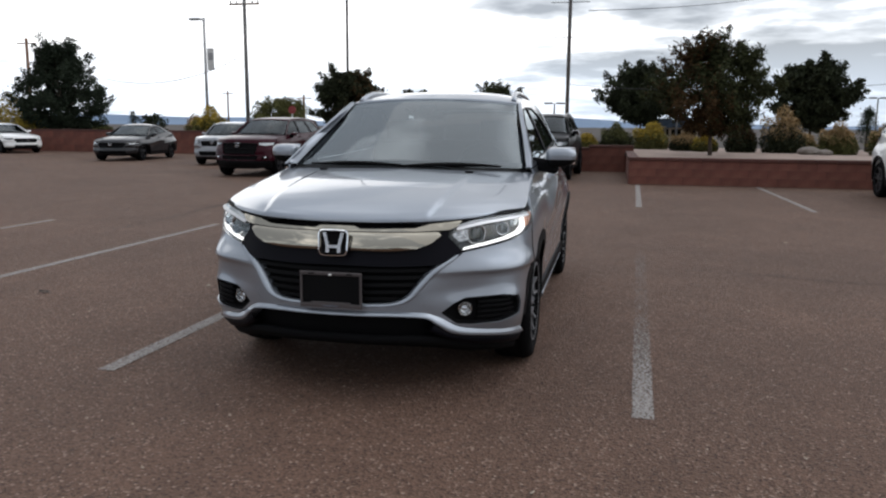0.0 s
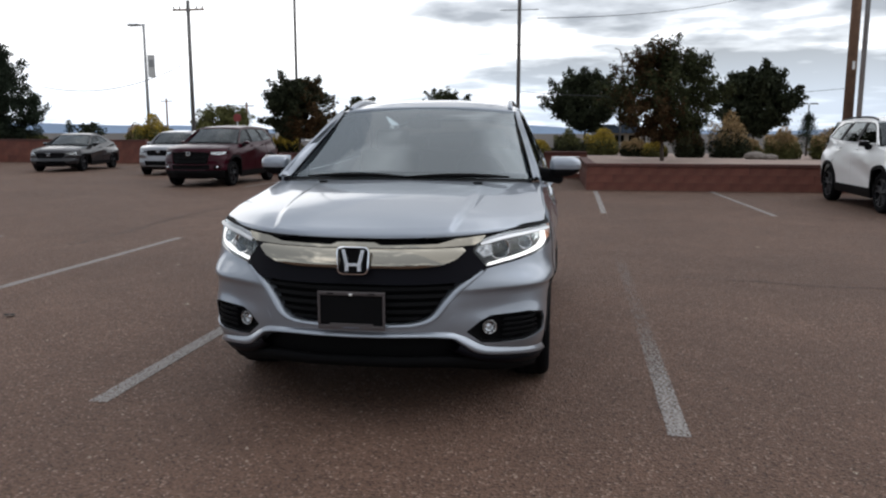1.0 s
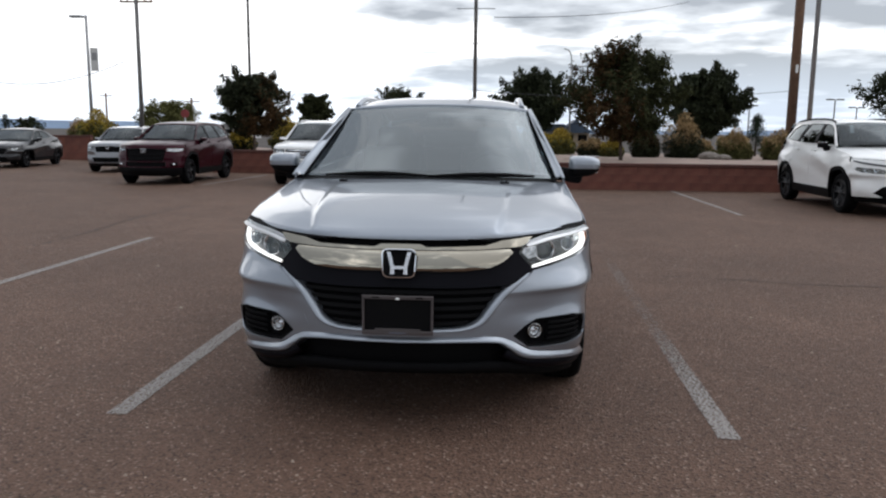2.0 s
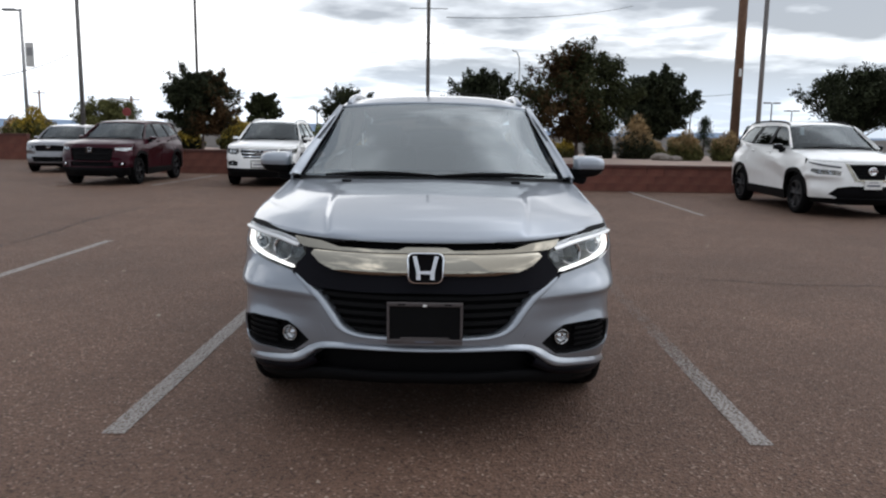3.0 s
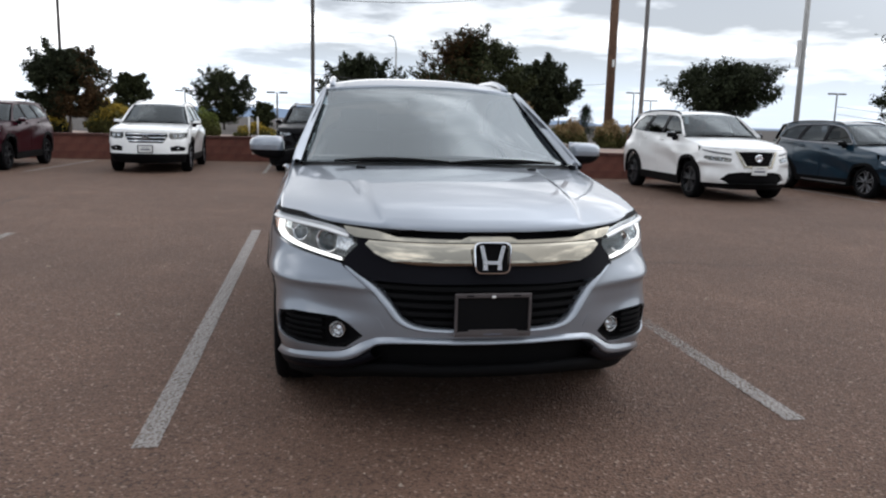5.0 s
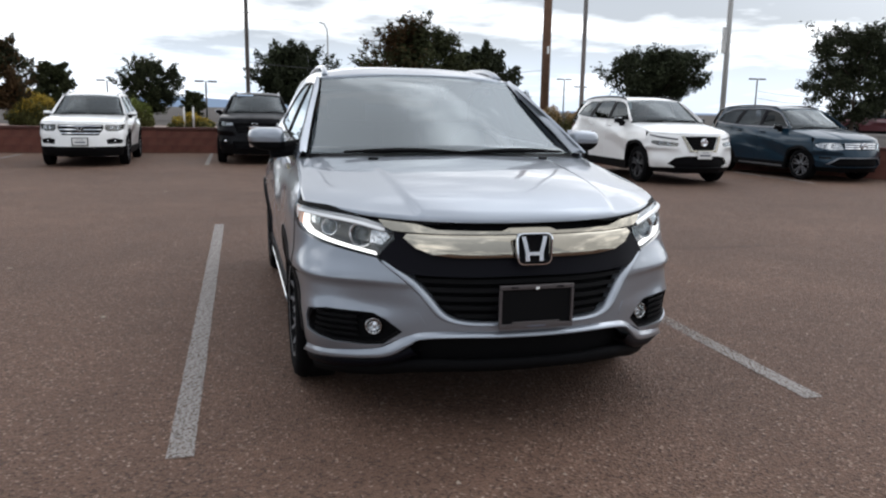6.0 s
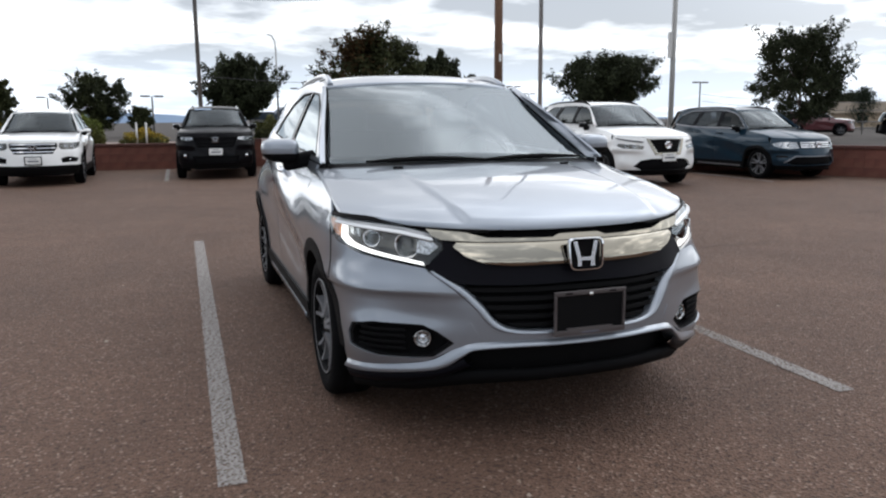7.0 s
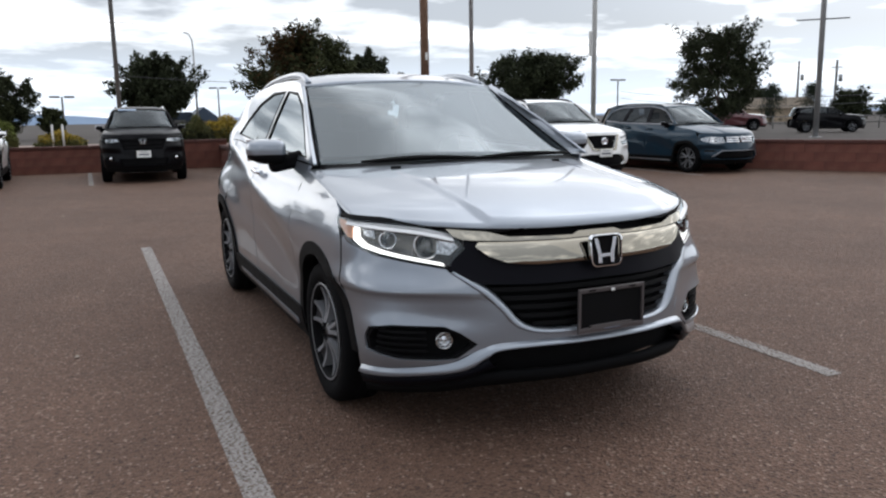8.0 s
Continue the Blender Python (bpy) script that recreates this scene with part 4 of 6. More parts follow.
    both("reflector_panel", [(0.655, 0.842), (0.60, 0.828), (0.572, 0.80), (0.612, 0.768), (0.665, 0.775)], M_FACET, parents=homes, off=-0.02, depth=0.004, step=0.012)
    both("reflector_panel", [(1.02, 0.864), (0.945, 0.860), (0.938, 0.820), (1.00, 0.832)], M_FACET, parents=homes, off=-0.02, depth=0.004, step=0.012)
    # fog lamp pods
    pods = both("fog_pod", POD, M_VOID, off=-0.045, depth=0, step=0.03)
    shrink = [(0.77 + (u - 0.77) * 0.90, 0.43 + (z - 0.43) * 0.86) for u, z in POD]
    both("pod_rim", POD, M_TRIM, holes=[shrink], parents=pods, off=-0.008, depth=0.04, step=fine)
    for z in (0.395, 0.42, 0.446, 0.470):
        both("pod_slat", [(0.955 - (z - 0.395) * 0.3, z - 0.006), (0.74, z - 0.006), (0.74, z + 0.006), (0.955 - (z - 0.395) * 0.3, z + 0.006)], M_TRIM, parents=pods, off=-0.02, depth=0.02, step=0.03)
    for s, home in ((1, pods[0]), (-1, pods[1])):
        disc_on(sh, s * 0.672, 0.437, 0.034, -0.026, M_FACET, "fog_lamp", home, ring)
        disc_on(sh, s * 0.672, 0.437, 0.033, -0.030, M_REFLECTOR, "fog_reflector", home, [(0.9, -0.3), (0.6, -0.5), (0.25, -0.3), (0.0, -0.1)])
        disc_on(sh, s * 0.672, 0.437, 0.033, -0.026, M_LENS, "fog_lens", home, ball)
        put("tow_cover", [(s * 0.435, 0.468), (s * 0.495, 0.468), (s * 0.495, 0.510), (s * 0.462, 0.515)], M_SILVER, off=0.0015, depth=0.003, step=0.03)
    for s in (1, -1):
        part("air_deflector", boxed((0.20, 0.02, 0.07), (s * 0.64, 0.52, 0.195), 0.006), M_VOID, car)
    # shut line between bumper and fender, washer nozzles on the hood
    both("panel_gap", U([(0.601, 0.60), (0.607, 0.60), (0.607, 0.80), (0.640, 0.858), (0.634, 0.860), (0.601, 0.80)]), M_VOID, off=0.0015, depth=0.002, step=0.02)
    hood = hood_z(loft_of(HOOD, 3.0, 2.0))
    for a in (-0.56, 0.56):
        x, y, z = hood(a, 0.93)
        part("washer_nozzle", boxed((0.050, 0.020, 0.012), W((x, y, z + 0.003)), 0.004, pose(0, 0, 0, 0, 0, 20 if a > 0 else -20)), M_TRIM, car)
    # black printed band along the top of the windscreen
    ws = loft_of(SHIELD, 2.2, 2.0)
    part("windscreen_band", gridmesh(lambda a, v: W(ws(a * 0.97, 0.955 + 0.04 * v, -0.007)), 28, 2, 0.002), M_SATIN, car)
    # dark inner edge of the lamps under the hood
    both("hood_seal", [(1.20, 0.912), (0.90, 0.908), (0.65, 0.888), (0.40, 0.872), (0.30, 0.868), (0.40, 0.858), (0.62, 0.874), (0.90, 0.889), (1.20, 0.894)], M_TRIM, off=-0.004, depth=0.03, step=fine)


HERO = dict(paint=M_SILVER, y=[(0, 0), (4.335, 4.335)], z=[(0, 0), (1.6, 1.6)], x=1.012, step=0.03, nu=32, clad_off=0.003, shield_glass=M_WINDSHIELD, side_glass=M_SIDEGLASS, front=hero_front, rail=M_SILVER,
            front_window=[(1.44, 1.112), (1.66, 1.245), (1.90, 1.365), (2.12, 1.44), (2.38, 1.465), (2.42, 1.145)],
            rear_window=[(2.50, 1.150), (2.47, 1.468), (2.80, 1.462), (3.08, 1.40), (3.30, 1.30), (3.44, 1.205)],
            handles=[(2.26, 0.985)], sill_strip=M_SILVER, handle_mat=M_BRIGHT, category="car", track=0.872, rear_glass=M_DARKGLASS)
hero = build_car("crossover_car", "silver metallic compact crossover with lit daytime lights", Matrix(), HERO)


# ---- parked cars round about ----
def plain_front(d):
    """A simpler front end from outlines: grille, headlights, intake, plate."""
    def front(car, put, both, sh, U, W):
        arch = [(u_at(y), z) for y, z in arc(0.95, 0.33, 0.418, 146, 188, 8)]
        paint_m = d["paint"]
        lip = d.get("clad_z", 0.30)
        half = [(0, 0.862), (0.30, 0.866), (0.55, 0.872), (0.80, 0.880), (1.04, 0.892), (1.138, 0.892), (1.138, 0.60)] + arch[:6] + [(1.06, lip + 0.05), (1.05, lip), (0.6, lip), (0, lip)]
        holes = []
        for key in ("grille", "intake"):
            if key in d:
                holes.append(mirrored(d[key]))
        for key in ("lamp", "pod"):
            if key in d:
                holes += [d[key], mirror_pts(d[key])]
        put("front_bumper", mirrored(half), paint_m, holes=holes, depth=0.03)
        put("lower_bumper", mirrored([(0, lip - 0.004), (0.6, lip - 0.004), (0.98, lip - 0.004), (1.0, 0.22), (0.6, 0.21), (0, 0.21)]), d.get("clad_mat", M_TRIM), off=0.004, depth=0.05)
        if "grille" in d:
            gr = put("grille", mirrored(d["grille"]), M_VOID, off=-0.03, depth=0)
            zs = [p[1] for p in d["grille"]]
            z0, z1 = min(zs), max(zs)
            um, bh = d.get("bar_w", 0.4), d.get("bar_h", 0.011)
            for k in range(d.get("bars", 4)):
                z = z0 + (z1 - z0) * (k + 0.6) / d.get("bars", 4)
                put("grille_bar", mirrored([(0, z - bh), (um, z - bh), (um, z + bh), (0, z + bh)]), d.get("bar_mat", M_TRIM), gr, off=-0.008, depth=0.02)
            if "surround" in d:
                put("grille_surround", d["surround"](mirrored), d.get("surround_mat", M_BRIGHT), gr, off=0.008, depth=0.02)
        if "intake" in d:
            put("lower_intake", mirrored(d["intake"]), M_VOID, off=-0.03, depth=0)
        if "pod" in d:
            pods = both("fog_pod", d["pod"], M_VOID, off=-0.02, depth=0)
            c = np.mean(d["pod"], axis=0)
            for s, home in ((1, pods[0]), (-1, pods[1])):
                disc_on(sh, s * c[0], c[1], d.get("fog_r", 0.035), 0.0, M_REFLECTOR, "fog_lamp", home, [(1, -0.2), (0.9, 0.1), (0.0, 0.15)], 14)
        if "lamp" in d:
            homes = both("headlight", d["lamp"], d.get("lamp_mat", M_LAMPDARK), off=-0.02, depth=0.02)
            c = np.mean(d["lamp"], axis=0)
            for s, home in ((1, homes[0]), (-1, homes[1])):
                for du in (-0.09, 0.06):
                    disc_on(sh, s * (c[0] + du), c[1] + 0.005, d.get("bulb", 0.042), -0.012, M_REFLECTOR, "lamp_ring", home, [(1, -0.2), (0.95, 0.15), (0.7, 0.0), (0.0, -0.3)], 16)
                if "glow" in d:
                    put("running_light", d["glow"] if s > 0 else mirror_pts(d["glow"]), M_REFLECTOR, home, off=-0.004, depth=0.01)
            both("lamp_lens", d["lamp"], M_LENS, parents=homes, off=0.001, depth=0)
        for nm, ol, mm in d.get("extra", ()):
            put(nm, mirrored(ol), mm, off=0.012, depth=0.02)
        for nm, ol, mm in d.get("pairs", ()):
            both(nm, ol, mm, off=0.010, depth=0.02)
        if "badge_z" in d:
            p = Vector(sh(0, d["badge_z"], 0.018))
            if d.get("round_badge"):
                part("badge", lathe([(0.075, 0.0), (0.07, -0.012), (0.055, -0.014), (0.052, -0.004), (0.0, -0.003)], 24, "y"), M_BRIGHT, car, m=Matrix.Translation(p))
                part("badge_band", boxed((0.17, 0.008, 0.026), p + Vector((0, -0.014, 0)), 0.003), M_BRIGHT, car)
            else:
                emblem(car, p, 0.078, 0.064)
        if "plate_z" in d:
            p = Vector(sh(0, d["plate_z"], 0.03))
            if "plate_rim" in d:
                part("plate_frame", boxed((0.355, 0.010, 0.195), p + Vector((0, 0.006, 0)), 0.004), d["plate_rim"], car)
            plate = part("plate", boxed((0.31, 0.012, 0.155), p, 0.004), d.get("plate_mat", M_PLATEWHITE), car, "white dealer plate with dark print")
            if d.get("print", True):
                part("plate_print", boxed((0.22, 0.003, 0.030), p + Vector((0, -0.008, -0.01))), M_BAR, plate)
                part("plate_print", boxed((0.15, 0.003, 0.012), p + Vector((0, -0.008, 0.045))), M_BAR, plate)
        part("skid_plate", boxed((1.0, 0.25, 0.03), W((0, 0.25, 0.215)), 0.01), M_VOID, car)
    return front


SUV_Y = [(0, 0), (0.95, 0.95), (1.15, 1.30), (2.05, 2.02), (3.58, 3.72), (4.335, 4.75)]
SUV_Z = [(0, 0), (0.33, 0.38), (0.875, 1.04), (1.1, 1.22), (1.6, 1.72)]
SUV_ROOF = [(2.015, 1.520, 0.612, 2.105, 1.490), (2.3, 1.572, 0.60, 2.35, 1.535), (2.9, 1.60, 0.60, 2.9, 1.56), (3.6, 1.592, 0.59, 3.6, 1.55), (4.08, 1.555, 0.575, 4.05, 1.51)]
SUV_BACK = [(4.09, 1.55, 0.575, 4.06, 1.50), (4.18, 1.36, 0.64, 4.10, 1.31), (4.25, 1.14, 0.70, 4.15, 1.11), (4.28, 0.95, 0.74, 4.2, 0.93)]
SUV_FRAME = [(1.30, 1.10), (1.62, 1.275), (1.9, 1.41), (2.12, 1.495), (2.4, 1.545), (2.9, 1.565), (3.6, 1.555), (4.0, 1.50), (4.06, 1.26)]
SUV_BELT = [(1.30, 1.085), (2.45, 1.10), (3.42, 1.12), (4.06, 1.14)]
SUV_WIN = dict(front_window=[(1.46, 1.108), (1.68, 1.245), (1.92, 1.37), (2.14, 1.455), (2.40, 1.49), (2.42, 1.12)],
               rear_window=[(2.50, 1.122), (2.50, 1.492), (3.12, 1.492), (3.22, 1.30), (3.26, 1.14)],
               third_window=[(3.34, 1.15), (3.30, 1.32), (3.22, 1.488), (3.62, 1.475), (3.86, 1.38), (3.92, 1.20)],
               roof=SUV_ROOF, back=SUV_BACK, frame_top=SUV_FRAME, belt=SUV_BELT, rear_glass=M_DARKGLASS, step=0.07, nu=14, mirror_k=0.82, mirror_at=(0.925, 1.64, 1.095))


def suv(name, label, at, turn, scale, spec, front, group="parked cars", base=0.0):
    d = dict(SUV_WIN, y=SUV_Y, z=SUV_Z, x=1.05, post_mat=M_SATIN, category="car", group=group, wheel_r=0.365, rim_r=0.245, track=0.905)
    d.update(spec)
    d["front"] = plain_front(dict(front, paint=d["paint"]))
    return build_car(name, label, pose(at[0], at[1], base, 0, 0, turn) @ Matrix.Diagonal((scale, scale, scale, 1)), d)


suv("parked_suv", "white compact suv with black grille, parked at the planter wall", (7.24, 9.62), -0.8, 0.958,
    dict(paint=M_WHITE, handles=[(2.24, 0.99), (3.02, 1.0)], mirror_paint=M_TRIM, z=[(0, 0), (0.33, 0.38), (0.875, 0.985), (1.1, 1.23), (1.6, 1.74)], rim_mat=M_RIMDARK, spoke_mat=M_RIMGREY, rail=M_TRIM, arch=0.425),
    dict(grille=[(0, 0.60), (0.22, 0.60), (0.36, 0.84), (0, 0.845)], bars=5, bar_w=0.24, surround=lambda f: [(-0.42, 0.85), (-0.365, 0.85), (-0.235, 0.605), (0.235, 0.605), (0.365, 0.85), (0.42, 0.85), (0.28, 0.565), (-0.28, 0.565)], surround_mat=M_CHROME,
         intake=[(0, 0.30), (0.55, 0.30), (0.70, 0.36), (0.55, 0.47), (0.34, 0.50), (0, 0.50)], lamp=[(0.50, 0.66), (0.86, 0.675), (1.02, 0.72), (0.98, 0.76), (0.60, 0.745), (0.47, 0.72)], lamp_mat=M_BEZEL,
         pairs=[("running_strip", [(0.47, 0.80), (0.80, 0.835), (1.06, 0.868), (1.05, 0.85), (0.80, 0.808), (0.50, 0.775)], M_RIMGREY)], badge_z=0.735, round_badge=True, plate_z=0.525))
suv("parked_suv", "dark teal-blue suv with chrome grille bars by the wall", (11.06, 9.82), 3, 0.886,
    dict(paint=M_BLUE, handles=[(2.24, 0.99), (3.02, 1.0)], rail=M_TRIM, z=[(0, 0), (0.33, 0.37), (0.60, 0.63), (0.875, 0.945), (1.1, 1.22), (1.6, 1.74)], spoke_mat=M_RIMSILVER, bright_line=M_RIMSILVER, mirror_paint=M_TRIM, sill_strip=M_RIMSILVER),
    dict(grille=[(0, 0.70), (0.42, 0.70), (0.50, 0.80), (0.44, 0.83), (0, 0.83)], bars=3, bar_w=0.44, bar_mat=M_BRIGHT, intake=[(0, 0.31), (0.62, 0.31), (0.78, 0.36), (0.56, 0.51), (0, 0.51)], clad_z=0.305, extra=[("bumper_strip", [(0, 0.516), (0.57, 0.516), (0.80, 0.365), (0.83, 0.372), (0.58, 0.536), (0, 0.536)], M_RIMSILVER)], pairs=[("bumper_slot", [(0.70, 0.50), (0.98, 0.50), (0.98, 0.55), (0.76, 0.545)], M_TRIM)],
         lamp=[(0.46, 0.70), (0.70, 0.685), (1.0, 0.73), (1.10, 0.79), (0.90, 0.83), (0.52, 0.825)], lamp_mat=M_FACET, bulb=0.05, badge_z=0.77, round_badge=True))
suv("parked_suv", "white three-row suv with chrome grille, parked at the brick wall", (-4.30, 14.8), 1, 0.915,
    dict(paint=M_WHITE, handles=[(2.24, 0.99), (3.02, 1.0)], spoke_mat=M_RIMSILVER, y=[(0, 0), (0.95, 0.96), (1.15, 1.35), (2.05, 2.1), (3.58, 3.78), (4.335, 4.94)], x=1.07, z=[(0, 0), (0.33, 0.39), (0.875, 1.02), (1.1, 1.23), (1.6, 1.77)], track=0.93, rail=M_LIGHTGREY),
    dict(grille=[(0, 0.625), (0.38, 0.625), (0.49, 0.77), (0.47, 0.84), (0, 0.835)], bars=3, bar_w=0.44, bar_mat=M_BRIGHT, clad_z=0.40, bar_h=0.008,
         lamp=[(0.50, 0.755), (0.56, 0.705), (0.80, 0.70), (1.02, 0.75), (1.10, 0.85), (0.80, 0.835), (0.52, 0.84)], lamp_mat=M_BEZEL, pod=[(0.57, 0.45), (0.90, 0.46), (0.99, 0.53), (0.72, 0.57), (0.55, 0.54)], fog_r=0.018, badge_z=0.745, plate_z=0.50, plate_rim=M_TRIM))
suv("parked_suv", "black suv with black grille parked at the brick wall", (-0.70, 15.35), -3, 0.94,
    dict(paint=M_BLACKPAINT, sticker=M_STICKER, handles=[(2.24, 0.99), (3.02, 1.0)], spoke_mat=M_RIMDARK, y=[(0, 0), (0.95, 0.95), (1.15, 1.35), (2.05, 2.1), (3.58, 3.77), (4.335, 4.84)], x=1.04, z=[(0, 0), (0.33, 0.40), (0.875, 1.10), (1.1, 1.28), (1.6, 1.80)], track=0.94, rail=M_LIGHTGREY),
    dict(grille=[(0, 0.62), (0.42, 0.62), (0.50, 0.80), (0, 0.83)], bars=3, bar_w=0.40, intake=[(0, 0.33), (0.5, 0.33), (0.56, 0.46), (0, 0.46)], lamp=[(0.52, 0.765), (0.80, 0.735), (1.06, 0.785), (1.06, 0.825), (0.54, 0.812)], lamp_mat=M_FACET, bulb=0.025,
         pod=[(0.66, 0.42), (0.84, 0.43), (0.86, 0.50), (0.68, 0.50)], badge_z=0.755, plate_z=0.54))
suv("parked_suv", "dark maroon suv with black grille, parked at the brick wall", (-8.07, 14.4), -0.5, 0.87,
    dict(paint=M_MAROON, handles=[(2.24, 0.99), (3.02, 1.0)], spoke_mat=M_RIMDARK, y=[(0, 0), (0.95, 0.95), (1.15, 1.35), (2.05, 2.1), (3.58, 3.77), (4.335, 4.84)], x=1.10, z=[(0, 0), (0.33, 0.40), (0.875, 1.08), (1.1, 1.26), (1.6, 1.78)], track=0.94),
    dict(grille=[(0, 0.54), (0.50, 0.54), (0.55, 0.80), (0, 0.83)], bars=3, bar_w=0.42, intake=[(0, 0.42), (0.56, 0.42), (0.56, 0.52), (0, 0.52)], clad_z=0.40, lamp=[(0.58, 0.765), (0.80, 0.745), (1.06, 0.78), (1.10, 0.82), (0.58, 0.82)], lamp_mat=M_FACET, bulb=0.025,
         pod=[(0.66, 0.43), (0.84, 0.44), (0.86, 0.50), (0.68, 0.50)], badge_z=0.765))
suv("parked_suv", "silver-grey compact suv with dark grille, parked by the wall", (-11.5, 19.2), 8, 0.83,
    dict(paint=M_MIDGREY, spoke_mat=M_RIMDARK),
    dict(grille=[(0, 0.64), (0.44, 0.64), (0.52, 0.80), (0, 0.83)], bars=3, bar_w=0.40, intake=[(0, 0.33), (0.6, 0.33), (0.66, 0.48), (0, 0.48)], lamp=[(0.54, 0.72), (0.80, 0.70), (1.06, 0.76), (1.10, 0.82), (0.56, 0.82)], badge_z=0.765))
SEDAN = dict(paint=M_GREY, y=[(0, 0), (0.95, 0.95), (1.15, 1.45), (2.05, 2.35), (3.58, 3.78), (4.335, 4.88)], z=[(0, 0), (0.33, 0.335), (0.875, 0.78), (1.1, 1.0), (1.6, 1.46)], x=1.04, step=0.07, nu=14, category="car", group="parked cars", wheel_r=0.34, rim_r=0.24, track=0.90,
             roof=[(2.015, 1.520, 0.612, 2.105, 1.490), (2.3, 1.575, 0.592, 2.35, 1.528), (2.7, 1.59, 0.585, 2.7, 1.538), (3.1, 1.54, 0.575, 3.1, 1.485), (3.3, 1.48, 0.57, 3.28, 1.43)],
             back=[(3.31, 1.475, 0.57, 3.29, 1.425), (3.75, 1.27, 0.64, 3.6, 1.20), (4.0, 1.14, 0.70, 3.9, 1.10), (4.30, 1.05, 0.74, 4.1, 1.02)],
             frame_top=[(1.30, 1.10), (1.62, 1.275), (1.9, 1.41), (2.12, 1.495), (2.4, 1.532), (2.8, 1.53), (3.2, 1.45), (3.5, 1.32), (3.85, 1.17)],
             front_window=[(1.46, 1.108), (1.68, 1.245), (1.92, 1.37), (2.14, 1.45), (2.40, 1.475), (2.42, 1.14)], rear_window=[(2.50, 1.145), (2.48, 1.477), (2.80, 1.462), (3.08, 1.38), (3.36, 1.22)],
             handles=[(2.24, 0.99), (3.02, 1.0)], spoke_mat=M_RIMDARK)
SEDAN_FRONT = dict(grille=[(0, 0.55), (0.48, 0.55), (0.58, 0.74), (0.5, 0.80), (0, 0.81)], bars=2, bar_w=0.40, intake=[(0, 0.30), (0.6, 0.30), (0.56, 0.42), (0, 0.42)], lamp=[(0.60, 0.72), (0.80, 0.70), (1.06, 0.76), (1.10, 0.82), (0.60, 0.82)], lamp_mat=M_BEZEL, bulb=0.035, badge_z=0.70)


def sedan(label, at, turn, scale, paint_m):
    d = dict(SEDAN, paint=paint_m, front=plain_front(dict(SEDAN_FRONT, paint=paint_m)))
    return build_car("parked_sedan", label, pose(at[0], at[1], 0, 0, 0, turn) @ Matrix.Diagonal((scale, scale, scale, 1)), d)


sedan("grey metallic four-door sedan with dark grille, parked by the wall", (-16.3, 20.6), 10, 0.92, M_GREY)
sedan("white four-door sedan with dark grille, parked along the wall", (-24.15, 25.7), 66, 0.92, M_WHITE)


# ---- ground, lines, walls ----
def asphalt():
    m = bpy.data.materials.new("worn_asphalt")
    m.use_nodes = True
    nt = m.node_tree
    b = nt.nodes["Principled BSDF"]
    N, K = nt.nodes.new, nt.links.new
    tc = N("ShaderNodeTexCoord")
    stone, speck, patch, stain = N("ShaderNodeTexVoronoi"), N("ShaderNodeTexNoise"), N("ShaderNodeTexNoise"), N("ShaderNodeTexNoise")
    stone.inputs["Scale"].default_value = 95
    speck.inputs["Scale"].default_value, speck.inputs["Detail"].default_value = 220, 2
    patch.inputs["Scale"].default_value, patch.inputs["Detail"].default_value = 0.35, 6
    stain.inputs["Scale"].default_value, stain.inputs["Detail"].default_value = 2.2, 5
    for n in (stone, speck, patch, stain):
        K(tc.outputs["Object"], n.inputs["Vector"])
    tone = N("ShaderNodeValToRGB")
    r = tone.color_ramp
    r.elements[0].position, r.elements[0].color = 0.0, (0.052, 0.028, 0.0189, 1)
    r.elements[1].position, r.elements[1].color = 1.0, (0.275, 0.197, 0.152, 1)
    e = r.elements.new(0.45)
    e.color = (0.1235, 0.0690, 0.0462, 1)
    e = r.elements.new(0.92)
    e.color = (0.149, 0.0855, 0.058, 1)
    rnd = N("ShaderNodeSeparateColor")
    K(stone.outputs["Color"], rnd.inputs[0])
    K(rnd.outputs[0], tone.inputs["Fac"])
    mul = N("ShaderNodeMix")
    mul.data_type, mul.blend_type = "RGBA", "MULTIPLY"
    mul.inputs["Factor"].default_value = 1.0
    K(tone.outputs["Color"], mul.inputs["A"])
    mr = N("ShaderNodeMapRange")
    mr.inputs["From Min"].default_value, mr.inputs["From Max"].default_value = 0.3, 0.7
    mr.inputs["To Min"].default_value, mr.inputs["To Max"].default_value = 0.72, 1.00
    K(patch.outputs["Fac"], mr.inputs["Value"])
    mr2 = N("ShaderNodeMapRange")
    mr2.inputs["From Min"].default_value, mr2.inputs["From Max"].default_value = 0.3, 0.7
    mr2.inputs["To Min"].default_value, mr2.inputs["To Max"].default_value = 0.9, 1.1
    K(stain.outputs["Fac"], mr2.inputs["Value"])
    mm = N("ShaderNodeMath")
    mm.operation = "MULTIPLY"
    K(mr.outputs["Result"], mm.inputs[0])
    K(mr2.outputs["Result"], mm.inputs[1])
    K(mm.outputs[0], mul.inputs["B"])
    K(mul.outputs["Result"], b.inputs["Base Color"])
    b.inputs["Roughness"].default_value = 0.78
    b.inputs["Specular IOR Level"].default_value = 0.30
    bp = N("ShaderNodeBump")
    bp.inputs["Strength"].default_value, bp.inputs["Distance"].default_value = 0.9, 0.009
    K(stone.outputs["Distance"], bp.inputs["Height"])
    K(bp.outputs["Normal"], b.inputs["Normal"])
    return m


